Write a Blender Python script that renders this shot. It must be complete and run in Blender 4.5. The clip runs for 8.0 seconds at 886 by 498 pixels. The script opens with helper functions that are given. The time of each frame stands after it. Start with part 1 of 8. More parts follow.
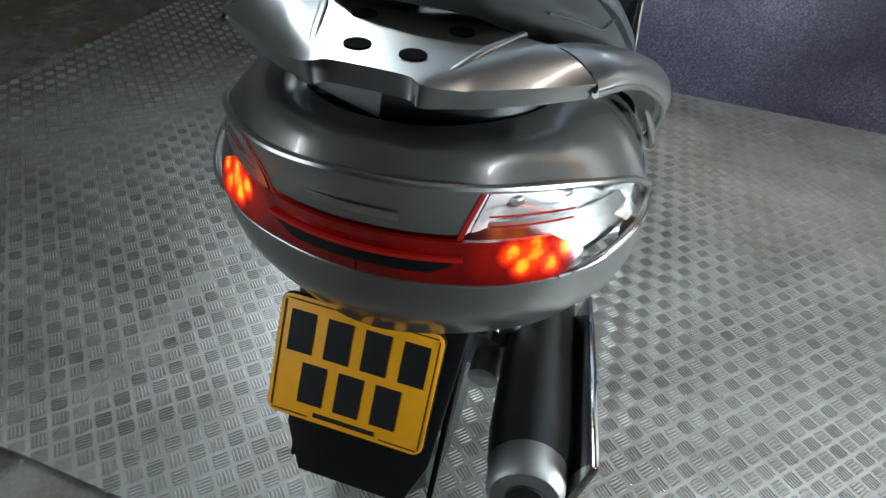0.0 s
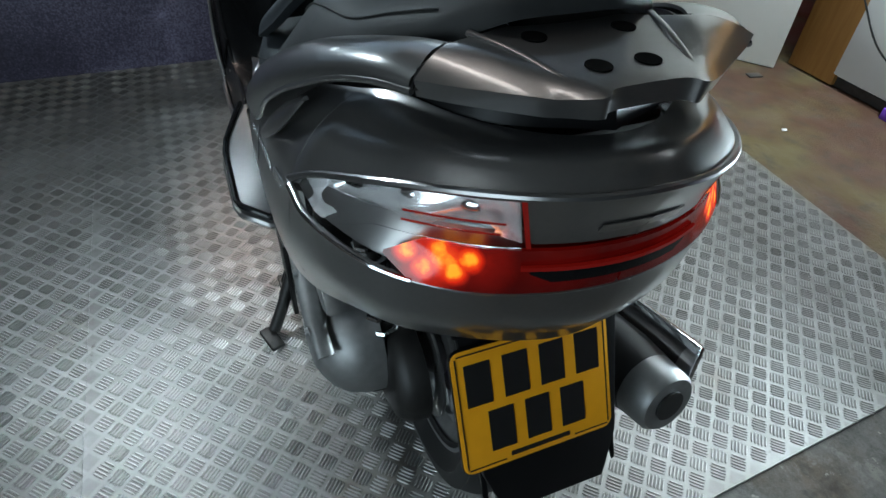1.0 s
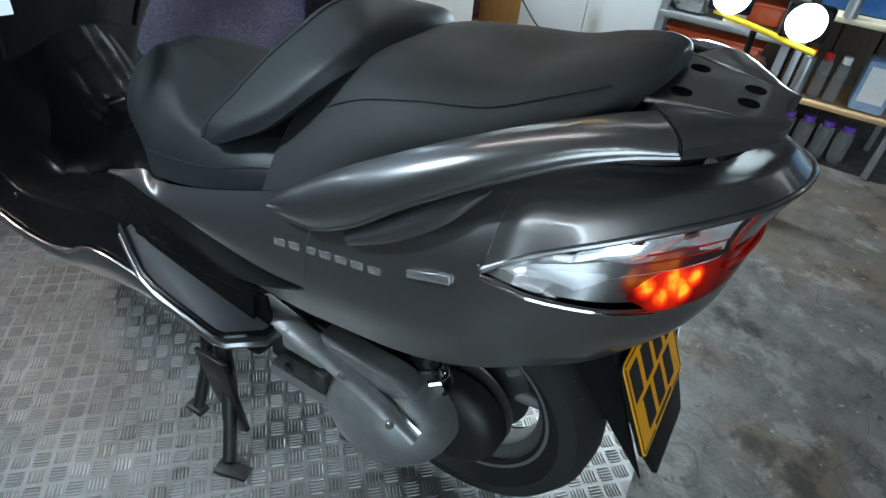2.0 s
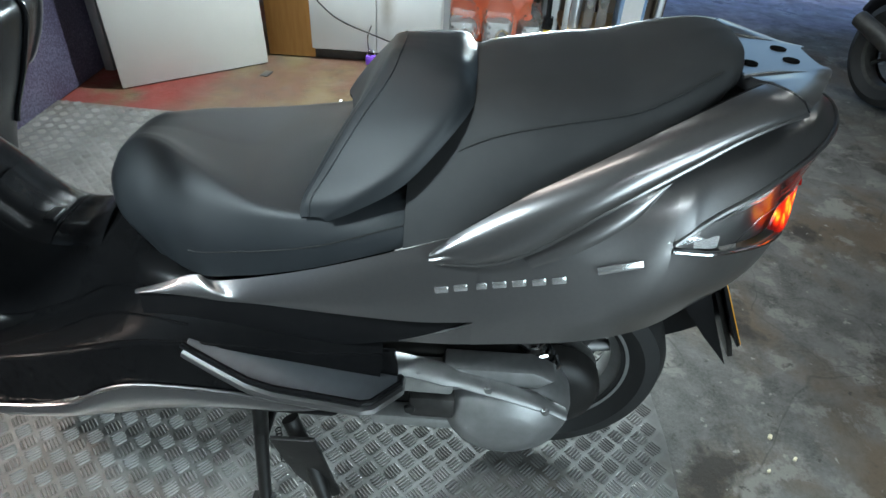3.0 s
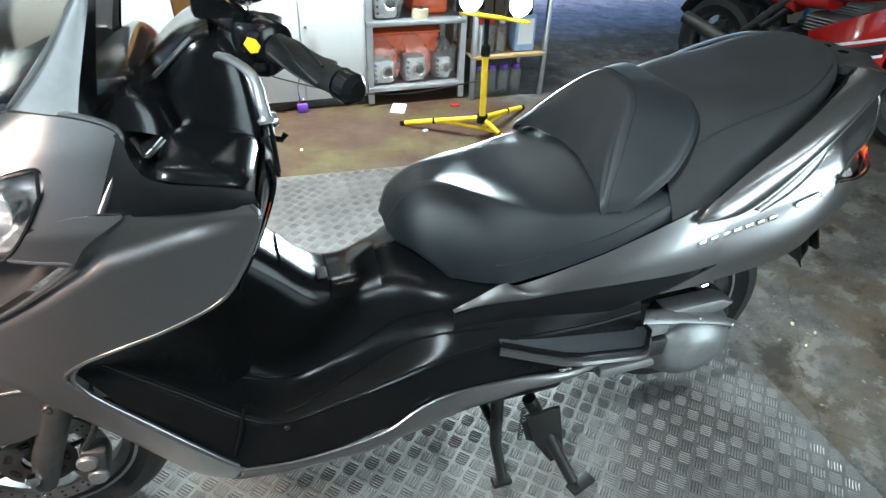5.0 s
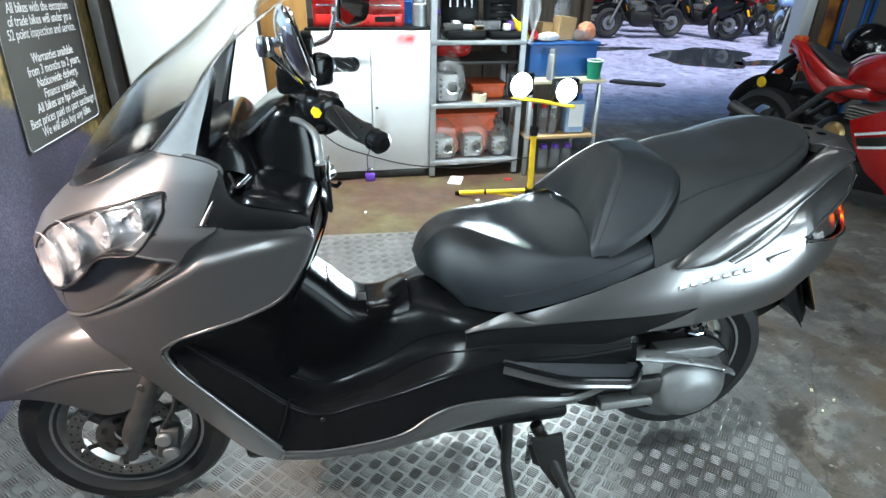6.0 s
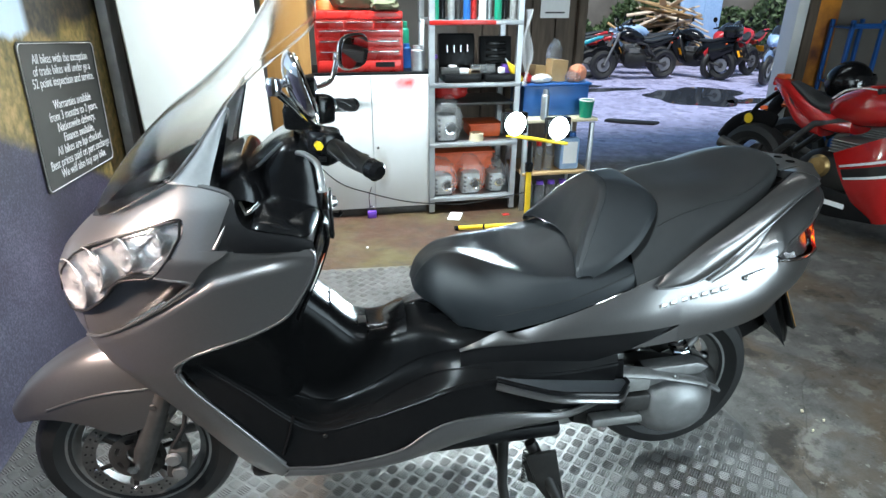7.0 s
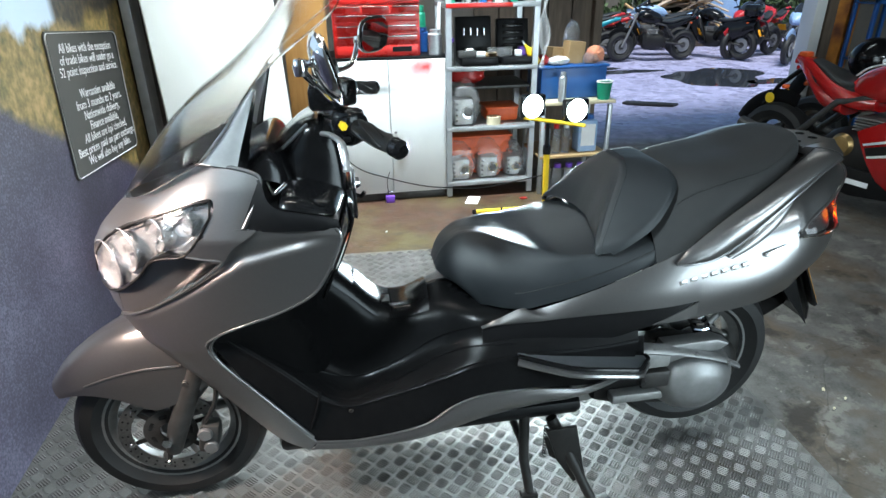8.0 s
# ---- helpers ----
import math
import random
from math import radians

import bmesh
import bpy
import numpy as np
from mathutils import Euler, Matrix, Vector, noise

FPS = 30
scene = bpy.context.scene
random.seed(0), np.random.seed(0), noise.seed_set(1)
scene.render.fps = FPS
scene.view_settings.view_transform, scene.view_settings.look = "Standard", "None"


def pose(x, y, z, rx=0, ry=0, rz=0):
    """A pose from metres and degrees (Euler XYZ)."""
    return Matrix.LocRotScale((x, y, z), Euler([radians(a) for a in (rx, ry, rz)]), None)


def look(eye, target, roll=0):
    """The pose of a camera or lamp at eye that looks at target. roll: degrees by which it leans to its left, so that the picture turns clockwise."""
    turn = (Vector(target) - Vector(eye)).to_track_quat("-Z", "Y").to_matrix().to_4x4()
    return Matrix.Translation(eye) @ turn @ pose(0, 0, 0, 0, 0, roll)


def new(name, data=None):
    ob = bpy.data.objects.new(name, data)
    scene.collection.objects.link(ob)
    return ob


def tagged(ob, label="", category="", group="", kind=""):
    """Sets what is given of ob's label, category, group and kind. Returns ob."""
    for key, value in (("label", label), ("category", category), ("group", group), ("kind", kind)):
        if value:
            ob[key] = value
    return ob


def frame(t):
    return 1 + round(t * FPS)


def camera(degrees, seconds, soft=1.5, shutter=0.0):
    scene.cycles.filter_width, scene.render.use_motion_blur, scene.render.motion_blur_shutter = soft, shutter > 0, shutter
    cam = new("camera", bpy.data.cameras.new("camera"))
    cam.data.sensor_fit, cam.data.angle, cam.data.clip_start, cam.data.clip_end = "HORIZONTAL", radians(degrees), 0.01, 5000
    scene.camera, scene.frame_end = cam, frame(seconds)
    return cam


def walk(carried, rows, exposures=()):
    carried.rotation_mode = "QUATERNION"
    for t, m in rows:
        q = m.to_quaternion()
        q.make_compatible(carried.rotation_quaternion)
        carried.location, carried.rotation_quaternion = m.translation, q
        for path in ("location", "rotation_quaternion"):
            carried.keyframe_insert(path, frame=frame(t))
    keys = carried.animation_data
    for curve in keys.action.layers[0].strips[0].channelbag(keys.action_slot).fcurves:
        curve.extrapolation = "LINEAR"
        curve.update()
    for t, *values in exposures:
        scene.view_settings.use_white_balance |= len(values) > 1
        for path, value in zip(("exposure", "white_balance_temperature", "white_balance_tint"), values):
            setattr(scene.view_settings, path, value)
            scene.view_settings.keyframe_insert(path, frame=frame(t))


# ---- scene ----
cam = camera(73.1, 8.0)
PATH = [
    (0, (0.705, 0.176, 1.175), (-0.775, -0.176, -0.124), 5.9),
    (0.5, (0.754, -0.084, 1.183), (-0.776, 0.08, -0.095), 5.5),
    (1, (0.631, -0.331, 1.178), (-0.736, 0.296, -0.139), 3.7),
    (1.5, (0.482, -0.57, 1.197), (-0.605, 0.568, -0.038), 6.9),
    (2, (0.27, -0.742, 1.217), (-0.472, 0.659, -0.003), 6.7),
    (2.2, (0.157, -0.769, 1.218), (-0.467, 0.699, 0.011), 5.6),
    (3.3, (-0.369, -0.938, 1.282), (-0.214, 0.621, 0.039), 4.3),
    (3.5, (-0.467, -0.93, 1.269), (-0.234, 0.611, 0.017), 4.7),
    (4, (-0.727, -0.878, 1.273), (-0.36, 0.589, -0.036), 2.8),
    (4.5, (-0.961, -0.914, 1.293), (-0.393, 0.581, 0.093), 4.9),
    (5, (-1.071, -1.043, 1.352), (-0.517, 0.504, 0.212), 2.3),
    (5.2, (-1.063, -1.111, 1.365), (-0.574, 0.507, 0.295), 1.7),
    (6.3, (-1.039, -1.389, 1.415), (-0.678, 0.369, 0.532), 1.0),
    (6.5, (-1.036, -1.414, 1.412), (-0.679, 0.363, 0.568), 0.6),
    (7, (-1.041, -1.445, 1.416), (-0.675, 0.35, 0.615), 0.4),
    (7.5, (-1.057, -1.463, 1.413), (-0.723, 0.323, 0.578), -0.0),
    (8, (-1.06, -1.473, 1.408), (-0.751, 0.315, 0.567), -0.8),
]
walk(cam, [(t, look(eye, target, roll)) for t, eye, target, roll in PATH], ((0, -0.25, 6350, 5), (0.5, -0.45, 6250, 4), (1.0, -0.72, 6000, 2), (1.5, -0.62, 5900, 2), (2.0, -0.32, 5850, 2), (3.5, 0.35, 6150, 1), (5.0, 0.45, 6150, 1), (6.5, 0.38, 6050, 2), (8, 0.25, 6100, 2)))

# ---- light ----
world = bpy.data.worlds.new("world")
scene.world = world
world.use_nodes = True
wn = world.node_tree.nodes
sky = wn.new("ShaderNodeTexSky")
sky.sky_type, sky.sun_disc = "NISHITA", False
sky.sun_elevation, sky.sun_rotation = radians(38), radians(200)
wn["Background"].inputs["Strength"].default_value = 0.15
world.node_tree.links.new(sky.outputs["Color"], wn["Background"].inputs["Color"])
sun = new("sun", bpy.data.lights.new("sun", "SUN"))
sun.data.energy, sun.data.angle, sun.data.color = 5.0, radians(20), (1.0, 0.97, 0.95)
sun.matrix_world = look((2, 3, 14), (4, 8.5, 0))


def area(name, eye, target, sx, sy, watts, colour=(1, 1, 1)):
    lamp = new(name, bpy.data.lights.new(name, "AREA"))
    lamp.data.shape, lamp.data.size, lamp.data.size_y = "RECTANGLE", sx, sy
    lamp.data.energy, lamp.data.color = watts, colour
    lamp.matrix_world = look(eye, target)
    return lamp


LAMP_A, LAMP_B = Vector((0.005, 1.72, 0.73)), Vector((0.262, 1.72, 0.695))
for spot in (LAMP_A, LAMP_B):
    area("work_light_beam", spot + Vector((-0.01, -0.05, 0)), spot + Vector((-0.55, -1.5, 0.36)), 0.13, 0.1, 44, (0.84, 0.95, 1.0)).data.spread = radians(128)
FRONT_LAMPS = [Vector((-1.98, -1.12, 2.36)), Vector((-2.04, -0.45, 1.32))]
area("work_light_beam", FRONT_LAMPS[0] + Vector((0.06, 0.0, -0.05)), Vector((-0.25, -0.50, 0.20)), 0.22, 0.16, 15, (0.86, 0.95, 1.0)).data.spread = radians(74)
# Unseen warm lamp, added to put warm light on the nose and headlight.
area("work_light_beam", FRONT_LAMPS[1] + Vector((0.04, 0.0, -0.06)), Vector((-1.60, -0.12, 0.78)), 0.16, 0.12, 5, (1.0, 0.70, 0.57)).data.spread = radians(64)
# Added cool fill in an unseen south opening, to light the scooter's near side.
area("south_fill", (2.05, -3.28, 1.20), (0.2, 0.0, 0.7), 2.2, 2.1, 118, (0.80, 0.92, 1.0))
# Unseen ceiling tubes, added as fill over plates, scooter, shelves and doorway.
FILL_TUBES = [(0.8, -2.5, 20, (0.88, 0.95, 1.0)), (-1.35, 0.45, 8, (1.0, 0.82, 0.74)), (-0.7, 2.0, 76, (0.9, 0.96, 1.0)), (2.1, 2.0, 3, (0.9, 0.96, 1.0))]
for tx, ty, watts, tint in FILL_TUBES:
    area("tube_fill", (tx, ty, 2.78), (tx, ty, 0), 1.45, 0.09, watts, tint).data.spread = radians(180 if ty < 1 else 96)


# ---- materials ----
def mat(name, a, b=None, rough=0.5, metal=0.0, scale=20.0, bump=0.0, bscale=None, coat=0.0, stains=0.0, var=0.08, emit=None, power=0.0, trans=0.0, alpha=1.0, ior=1.45, spec=0.5, detail=6.0, stretch=(1, 1, 1)):
    """A surface with fine grain and broad wear, in object space."""
    m = bpy.data.materials.new(name)
    m.use_nodes = True
    n, l = m.node_tree.nodes, m.node_tree.links
    p = n["Principled BSDF"]
    b = b or tuple(c * 0.75 for c in a)
    tc = n.new("ShaderNodeTexCoord")
    mp = n.new("ShaderNodeMapping")
    mp.inputs["Scale"].default_value = stretch
    l.new(tc.outputs["Object"], mp.inputs["Vector"])
    fine, broad = n.new("ShaderNodeTexNoise"), n.new("ShaderNodeTexNoise")
    fine.inputs["Scale"].default_value, fine.inputs["Detail"].default_value = scale, detail
    broad.inputs["Scale"].default_value, broad.inputs["Detail"].default_value = scale / 9, 4
    for t in (fine, broad):
        l.new(mp.outputs["Vector"], t.inputs["Vector"])
    mixn = n.new("ShaderNodeMath")
    mixn.operation = "MULTIPLY_ADD"
    mixn.inputs[1].default_value = 0.55
    l.new(fine.outputs["Fac"], mixn.inputs[0])
    half = n.new("ShaderNodeMath")
    half.operation = "MULTIPLY"
    half.inputs[1].default_value = 0.45
    l.new(broad.outputs["Fac"], half.inputs[0])
    l.new(half.outputs[0], mixn.inputs[2])
    ramp = n.new("ShaderNodeValToRGB")
    ramp.color_ramp.elements[0].position, ramp.color_ramp.elements[1].position = 0.36, 0.64
    ramp.color_ramp.elements[0].color, ramp.color_ramp.elements[1].color = (*b, 1), (*a, 1)
    l.new(mixn.outputs[0], ramp.inputs["Fac"])
    l.new(ramp.outputs["Color"], p.inputs["Base Color"])
    r = n.new("ShaderNodeMapRange")
    r.inputs["To Min"].default_value, r.inputs["To Max"].default_value = max(0.02, rough - var), min(1, rough + var)
    l.new(mixn.outputs[0], r.inputs["Value"])
    l.new(r.outputs["Result"], p.inputs["Roughness"])
    p.inputs["Metallic"].default_value = metal
    p.inputs["Coat Weight"].default_value, p.inputs["Coat Roughness"].default_value = coat, 0.06
    p.inputs["Specular IOR Level"].default_value = spec
    p.inputs["Transmission Weight"].default_value, p.inputs["IOR"].default_value = trans, ior
    p.inputs["Alpha"].default_value = alpha
    if emit:
        p.inputs["Emission Color"].default_value, p.inputs["Emission Strength"].default_value = (*emit, 1), power
    if bump:
        bn = n.new("ShaderNodeTexNoise")
        bn.inputs["Scale"].default_value, bn.inputs["Detail"].default_value = bscale or scale * 3, 5
        l.new(mp.outputs["Vector"], bn.inputs["Vector"])
        bp = n.new("ShaderNodeBump")
        bp.inputs["Strength"].default_value, bp.inputs["Distance"].default_value = bump, 0.002
        l.new(bn.outputs["Fac"], bp.inputs["Height"])
        l.new(bp.outputs["Normal"], p.inputs["Normal"])
    return m


M_PAINT = mat("metallic_grey_paint", (0.195, 0.190, 0.189), (0.180, 0.176, 0.175), 0.28, 0.86, 1500, 0.0, coat=0.6, var=0.008)
M_SATIN = mat("satin_alloy", (0.25, 0.25, 0.25), (0.20, 0.20, 0.198), 0.46, 0.7, 60, 0.05, 300)
M_FIN = mat("satin_silver_paint", (0.62, 0.63, 0.64), (0.55, 0.56, 0.57), 0.34, 0.6, 80, 0.03, 300, coat=0.4, var=0.03)
M_CHROME = mat("chrome", (0.75, 0.75, 0.76), (0.68, 0.68, 0.7), 0.1, 1.0, 30, var=0.05)
M_BLACK = mat("gloss_black_plastic", (0.006, 0.006, 0.0065), (0.004, 0.004, 0.0045), 0.17, 0, 40, 0.03, 500, var=0.06, spec=0.3)
M_MATT = mat("textured_black_plastic", (0.007, 0.007, 0.0075), (0.005, 0.005, 0.0055), 0.36, 0, 60, 0.12, 900, spec=0.18)
M_LEATHER = mat("black_seat_vinyl", (0.0165, 0.0190, 0.0215), (0.0120, 0.0140, 0.0160), 0.50, 0, 25, 0.12, 700, spec=0.42)
M_LEATHER2 = mat("black_suede_vinyl", (0.025, 0.0255, 0.026), (0.019, 0.0195, 0.020), 0.58, 0, 30, 0.15, 1100, spec=0.32)
M_TRAY = mat("grey_black_rubber_mat", (0.035, 0.038, 0.042), (0.025, 0.027, 0.03), 0.38, 0, 40, 0.1, 500, spec=0.5)
M_RUBBER = mat("tyre_rubber", (0.013, 0.013, 0.013), (0.008, 0.008, 0.008), 0.6, 0, 30, 0.2, 400)
M_STEEL = mat("dark_steel", (0.09, 0.088, 0.085), (0.05, 0.048, 0.046), 0.5, 0.7, 30, 0.1)
M_EXH = mat("exhaust_black", (0.02, 0.02, 0.02), (0.014, 0.014, 0.014), 0.38, 0, 40, 0.05)
M_PLATE = mat("yellow_reflective_plate", (0.80, 0.35, 0.010), (0.72, 0.31, 0.008), 0.35, 0, 30, var=0.05)
M_INK = mat("black_ink", (0.012, 0.012, 0.012), None, 0.4, 0, 50)
M_GLOSS = mat("polished_black_plastic", (0.007, 0.007, 0.0075), (0.005, 0.005, 0.0055), 0.22, 0, 24, 0.30, 26, var=0.08, spec=0.22)
M_MIRROR = mat("mirror_glass", (0.9, 0.9, 0.9), (0.88, 0.88, 0.88), 0.03, 1.0, 5, var=0.01)
M_FOOT = mat("satin_black_moulding", (0.006, 0.006, 0.0063), (0.004, 0.004, 0.0043), 0.24, 0, 60, 0.05, 900, var=0.06, spec=0.09)
M_STAND = mat("black_stand_steel", (0.014, 0.013, 0.012), (0.008, 0.0075, 0.007), 0.5, 0.2, 40, 0.2)
M_HOLE = mat("dark_hole", (0.004, 0.004, 0.004), (0.003, 0.003, 0.003), 0.95, 0, 50, spec=0.05)
M_WHITE_INK = mat("white_print", (0.8, 0.8, 0.8), (0.74, 0.74, 0.74), 0.5, 0, 50)
M_LENS = mat("clear_lens", (0.95, 0.95, 0.95), (0.93, 0.93, 0.93), 0.04, 0, 5, trans=1.0, ior=1.3, var=0.02)
M_SCREEN = mat("clear_screen_edge", (0.86, 0.84, 0.80), (0.84, 0.82, 0.78), 0.05, 0, 5, trans=1.0, ior=1.12, var=0.02)


def graded_screen():
    """Clear acrylic, brown towards its foot: tint and dark reflections put into one colour."""
    m = mat("graded_screen", (0.9, 0.9, 0.9), None, 0.08, 0, 5, trans=1.0, ior=1.2, var=0.02)
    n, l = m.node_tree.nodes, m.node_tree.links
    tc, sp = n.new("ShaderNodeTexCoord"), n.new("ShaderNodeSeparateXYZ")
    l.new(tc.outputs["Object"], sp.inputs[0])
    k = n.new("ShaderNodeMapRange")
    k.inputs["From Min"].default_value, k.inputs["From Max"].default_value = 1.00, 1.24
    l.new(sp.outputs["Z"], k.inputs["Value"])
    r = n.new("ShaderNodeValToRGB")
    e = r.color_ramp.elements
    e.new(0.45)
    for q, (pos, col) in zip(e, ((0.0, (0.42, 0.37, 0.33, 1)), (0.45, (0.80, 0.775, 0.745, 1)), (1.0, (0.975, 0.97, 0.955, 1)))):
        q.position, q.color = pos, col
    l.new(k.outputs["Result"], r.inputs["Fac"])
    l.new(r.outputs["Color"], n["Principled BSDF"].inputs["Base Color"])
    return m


M_GRADED = graded_screen()
M_REFL = mat("lamp_reflector", (0.62, 0.62, 0.63), (0.50, 0.50, 0.51), 0.20, 0.85, 30, 0.06, 30, var=0.06)
M_REFL2 = mat("chrome_lamp_reflector", (0.90, 0.90, 0.91), (0.72, 0.72, 0.73), 0.24, 0.75, 60, 0.35, 30, var=0.06)
M_DISC = mat("brake_steel", (0.30, 0.295, 0.285), (0.2, 0.195, 0.19), 0.3, 0.9, 90, 0.05)


def lit_lens(name, centres, core):
    """A lit red lamp lens: brightest over its bulbs, ribbed by its moulded optics."""
    m = mat(name, (0.04, 0.0015, 0.0015), (0.03, 0.001, 0.001), 0.1, 0, 20)
    n, l = m.node_tree.nodes, m.node_tree.links
    p = n["Principled BSDF"]
    tc = n.new("ShaderNodeTexCoord")
    total = None
    for c, glow, amp in centres:
        d = n.new("ShaderNodeVectorMath")
        d.operation = "DISTANCE"
        l.new(tc.outputs["Object"], d.inputs[0])
        d.inputs[1].default_value = c
        r = n.new("ShaderNodeMapRange")
        r.interpolation_type = "SMOOTHERSTEP"
        r.inputs["From Min"].default_value, r.inputs["From Max"].default_value = core, glow
        r.inputs["To Min"].default_value, r.inputs["To Max"].default_value = amp, 0.0
        l.new(d.outputs["Value"], r.inputs["Value"])
        if total is None:
            total = r.outputs["Result"]
        else:
            k = n.new("ShaderNodeMath")
            k.operation = "MAXIMUM"
            l.new(total, k.inputs[0])
            l.new(r.outputs["Result"], k.inputs[1])
            total = k.outputs[0]
    w = n.new("ShaderNodeTexNoise")
    w.inputs["Scale"].default_value, w.inputs["Detail"].default_value = 55, 3
    l.new(tc.outputs["Object"], w.inputs["Vector"])
    wr = n.new("ShaderNodeMapRange")
    for name, v in (("From Min", 0.35), ("From Max", 0.62), ("To Min", 0.78), ("To Max", 0.98)):
        wr.inputs[name].default_value = v
    l.new(w.outputs["Fac"], wr.inputs["Value"])
    mu = n.new("ShaderNodeMath")
    mu.operation = "MULTIPLY"
    l.new(total, mu.inputs[0])
    l.new(wr.outputs["Result"], mu.inputs[1])
    ramp = n.new("ShaderNodeValToRGB")
    e = ramp.color_ramp.elements
    e.new(0.45)
    e.new(0.72)
    e.new(0.85)
    for k, (pos, col) in zip(e, ((0.0, (0.02, 0.0004, 0.0004, 1)), (0.25, (0.20, 0.004, 0.002, 1)), (0.58, (0.95, 0.022, 0.003, 1)), (0.78, (1.5, 0.10, 0.006, 1)), (0.95, (2.6, 0.70, 0.03, 1)))):
        k.position, k.color = pos, col
    l.new(mu.outputs[0], ramp.inputs["Fac"])
    l.new(ramp.outputs["Color"], p.inputs["Emission Color"])
    p.inputs["Emission Strength"].default_value = 1.0
    return m


M_REDDIM = mat("red_lens", (0.14, 0.004, 0.004), (0.10, 0.003, 0.003), 0.12, 0, 20, emit=(1.0, 0.03, 0.015), power=0.10)
M_BADGE = mat("chrome_badge", (0.8, 0.8, 0.8), (0.7, 0.7, 0.7), 0.2, 0.9, 50)
M_ORANGE = mat("orange_plastic", (0.75, 0.13, 0.03), (0.6, 0.09, 0.02), 0.4, 0, 30)
M_PEACH = mat("pale_orange_wrapping", (0.80, 0.34, 0.20), (0.66, 0.24, 0.13), 0.45, 0, 30, 0.3, 60)
M_YELLOW = mat("yellow_paint", (0.80, 0.55, 0.02), (0.66, 0.43, 0.015), 0.4, 0, 30, 0.05)
M_WHITEP = mat("white_painted_steel", (0.74, 0.75, 0.74), (0.66, 0.67, 0.66), 0.42, 0, 4, 0.03, 60)


def scuffed_shaded_door():
    """White enamel with a red spray mark, grey shade painted under it, and scuffs."""
    m = mat("scuffed_shaded_enamel", (0.74, 0.75, 0.74), (0.66, 0.67, 0.66), 0.42, 0, 4, 0.03, 60)
    n, l = m.node_tree.nodes, m.node_tree.links
    p = n["Principled BSDF"]
    base = p.inputs["Base Color"].links[0].from_socket
    tc = n.new("ShaderNodeTexCoord")
    t = n.new("ShaderNodeTexNoise")
    t.inputs["Scale"].default_value, t.inputs["Detail"].default_value = 14, 6
    l.new(tc.outputs["Object"], t.inputs["Vector"])
    # first mark: grey shadow below the red streak, put into the colour
    for centre, size, colour, stretch in (((0.18, 0.0, 0.835), 0.11, (0.40, 0.42, 0.43), (1, 0, 1.0)), ((0.235, 0.0, 0.866), 0.15, (0.55, 0.03, 0.03), (1, 0, 2.0)), ((-0.11, 0.0, 0.738), 0.22, (0.015, 0.015, 0.015), (1, 0, 5.0)), ((0.30, 0.0, 0.80), 0.07, (0.45, 0.60, 0.62), (1.6, 0, 0.7)), ((0.06, 0.0, 0.30), 0.16, (0.42, 0.40, 0.36), (3.0, 0, 1))):
        mp = n.new("ShaderNodeVectorMath")
        mp.operation = "MULTIPLY"
        mp.inputs[1].default_value = stretch
        l.new(tc.outputs["Object"], mp.inputs[0])
        d = n.new("ShaderNodeVectorMath")
        d.operation = "DISTANCE"
        d.inputs[1].default_value = tuple(c * q for c, q in zip(centre, stretch))
        l.new(mp.outputs[0], d.inputs[0])
        k = n.new("ShaderNodeMath")
        k.operation = "MULTIPLY_ADD"
        k.inputs[1].default_value, k.inputs[2].default_value = 0.12, -0.06
        l.new(t.outputs["Fac"], k.inputs[0])
        a = n.new("ShaderNodeMath")
        l.new(d.outputs["Value"], a.inputs[0])
        l.new(k.outputs[0], a.inputs[1])
        r = n.new("ShaderNodeMapRange")
        for name, v in (("From Min", 0.0), ("From Max", size), ("To Min", 1.0), ("To Max", 0.0)):
            r.inputs[name].default_value = v
        l.new(a.outputs[0], r.inputs["Value"])
        x = n.new("ShaderNodeMix")
        x.data_type = "RGBA"
        l.new(r.outputs["Result"], x.inputs[0])
        l.new(base, x.inputs[6])
        x.inputs[7].default_value = (*colour, 1)
        base = x.outputs[2]
    l.new(base, p.inputs["Base Color"])
    return m


M_DOOR = scuffed_shaded_door()
M_BOARD = mat("off_white_board", (0.72, 0.72, 0.68), (0.64, 0.64, 0.60), 0.6, 0, 3, 0.04, 90)
M_WOOD = mat("orange_brown_wood", (0.40, 0.21, 0.06), (0.30, 0.14, 0.035), 0.55, 0, 9, 0.1, 60, stretch=(6, 6, 0.6))
M_TOOLRED = mat("red_enamel", (0.46, 0.018, 0.014), (0.36, 0.012, 0.01), 0.28, 0, 12, var=0.06)
M_BIKERED = mat("gloss_red_paint", (0.40, 0.010, 0.010), (0.35, 0.008, 0.008), 0.14, 0, 200, coat=0.6, var=0.03)
M_GALV = mat("galvanised_steel", (0.42, 0.43, 0.44), (0.3, 0.31, 0.32), 0.4, 0.7, 14, 0.05)
M_BAG = mat("clear_polythene", (0.86, 0.87, 0.88), (0.78, 0.79, 0.80), 0.14, 0, 18, 0.8, 25, trans=0.88, ior=1.18, spec=0.9)
M_CAST = mat("cast_aluminium", (0.38, 0.38, 0.37), (0.26, 0.26, 0.25), 0.5, 0.6, 40, 0.2)
M_BLUE = mat("blue_plastic", (0.02, 0.10, 0.33), (0.015, 0.075, 0.26), 0.4, 0, 12)
M_GREEN = mat("green_plastic", (0.02, 0.24, 0.14), (0.015, 0.18, 0.1), 0.4, 0, 12)
M_PURPLE = mat("purple_plastic", (0.16, 0.06, 0.45), (0.12, 0.045, 0.36), 0.4, 0, 12)
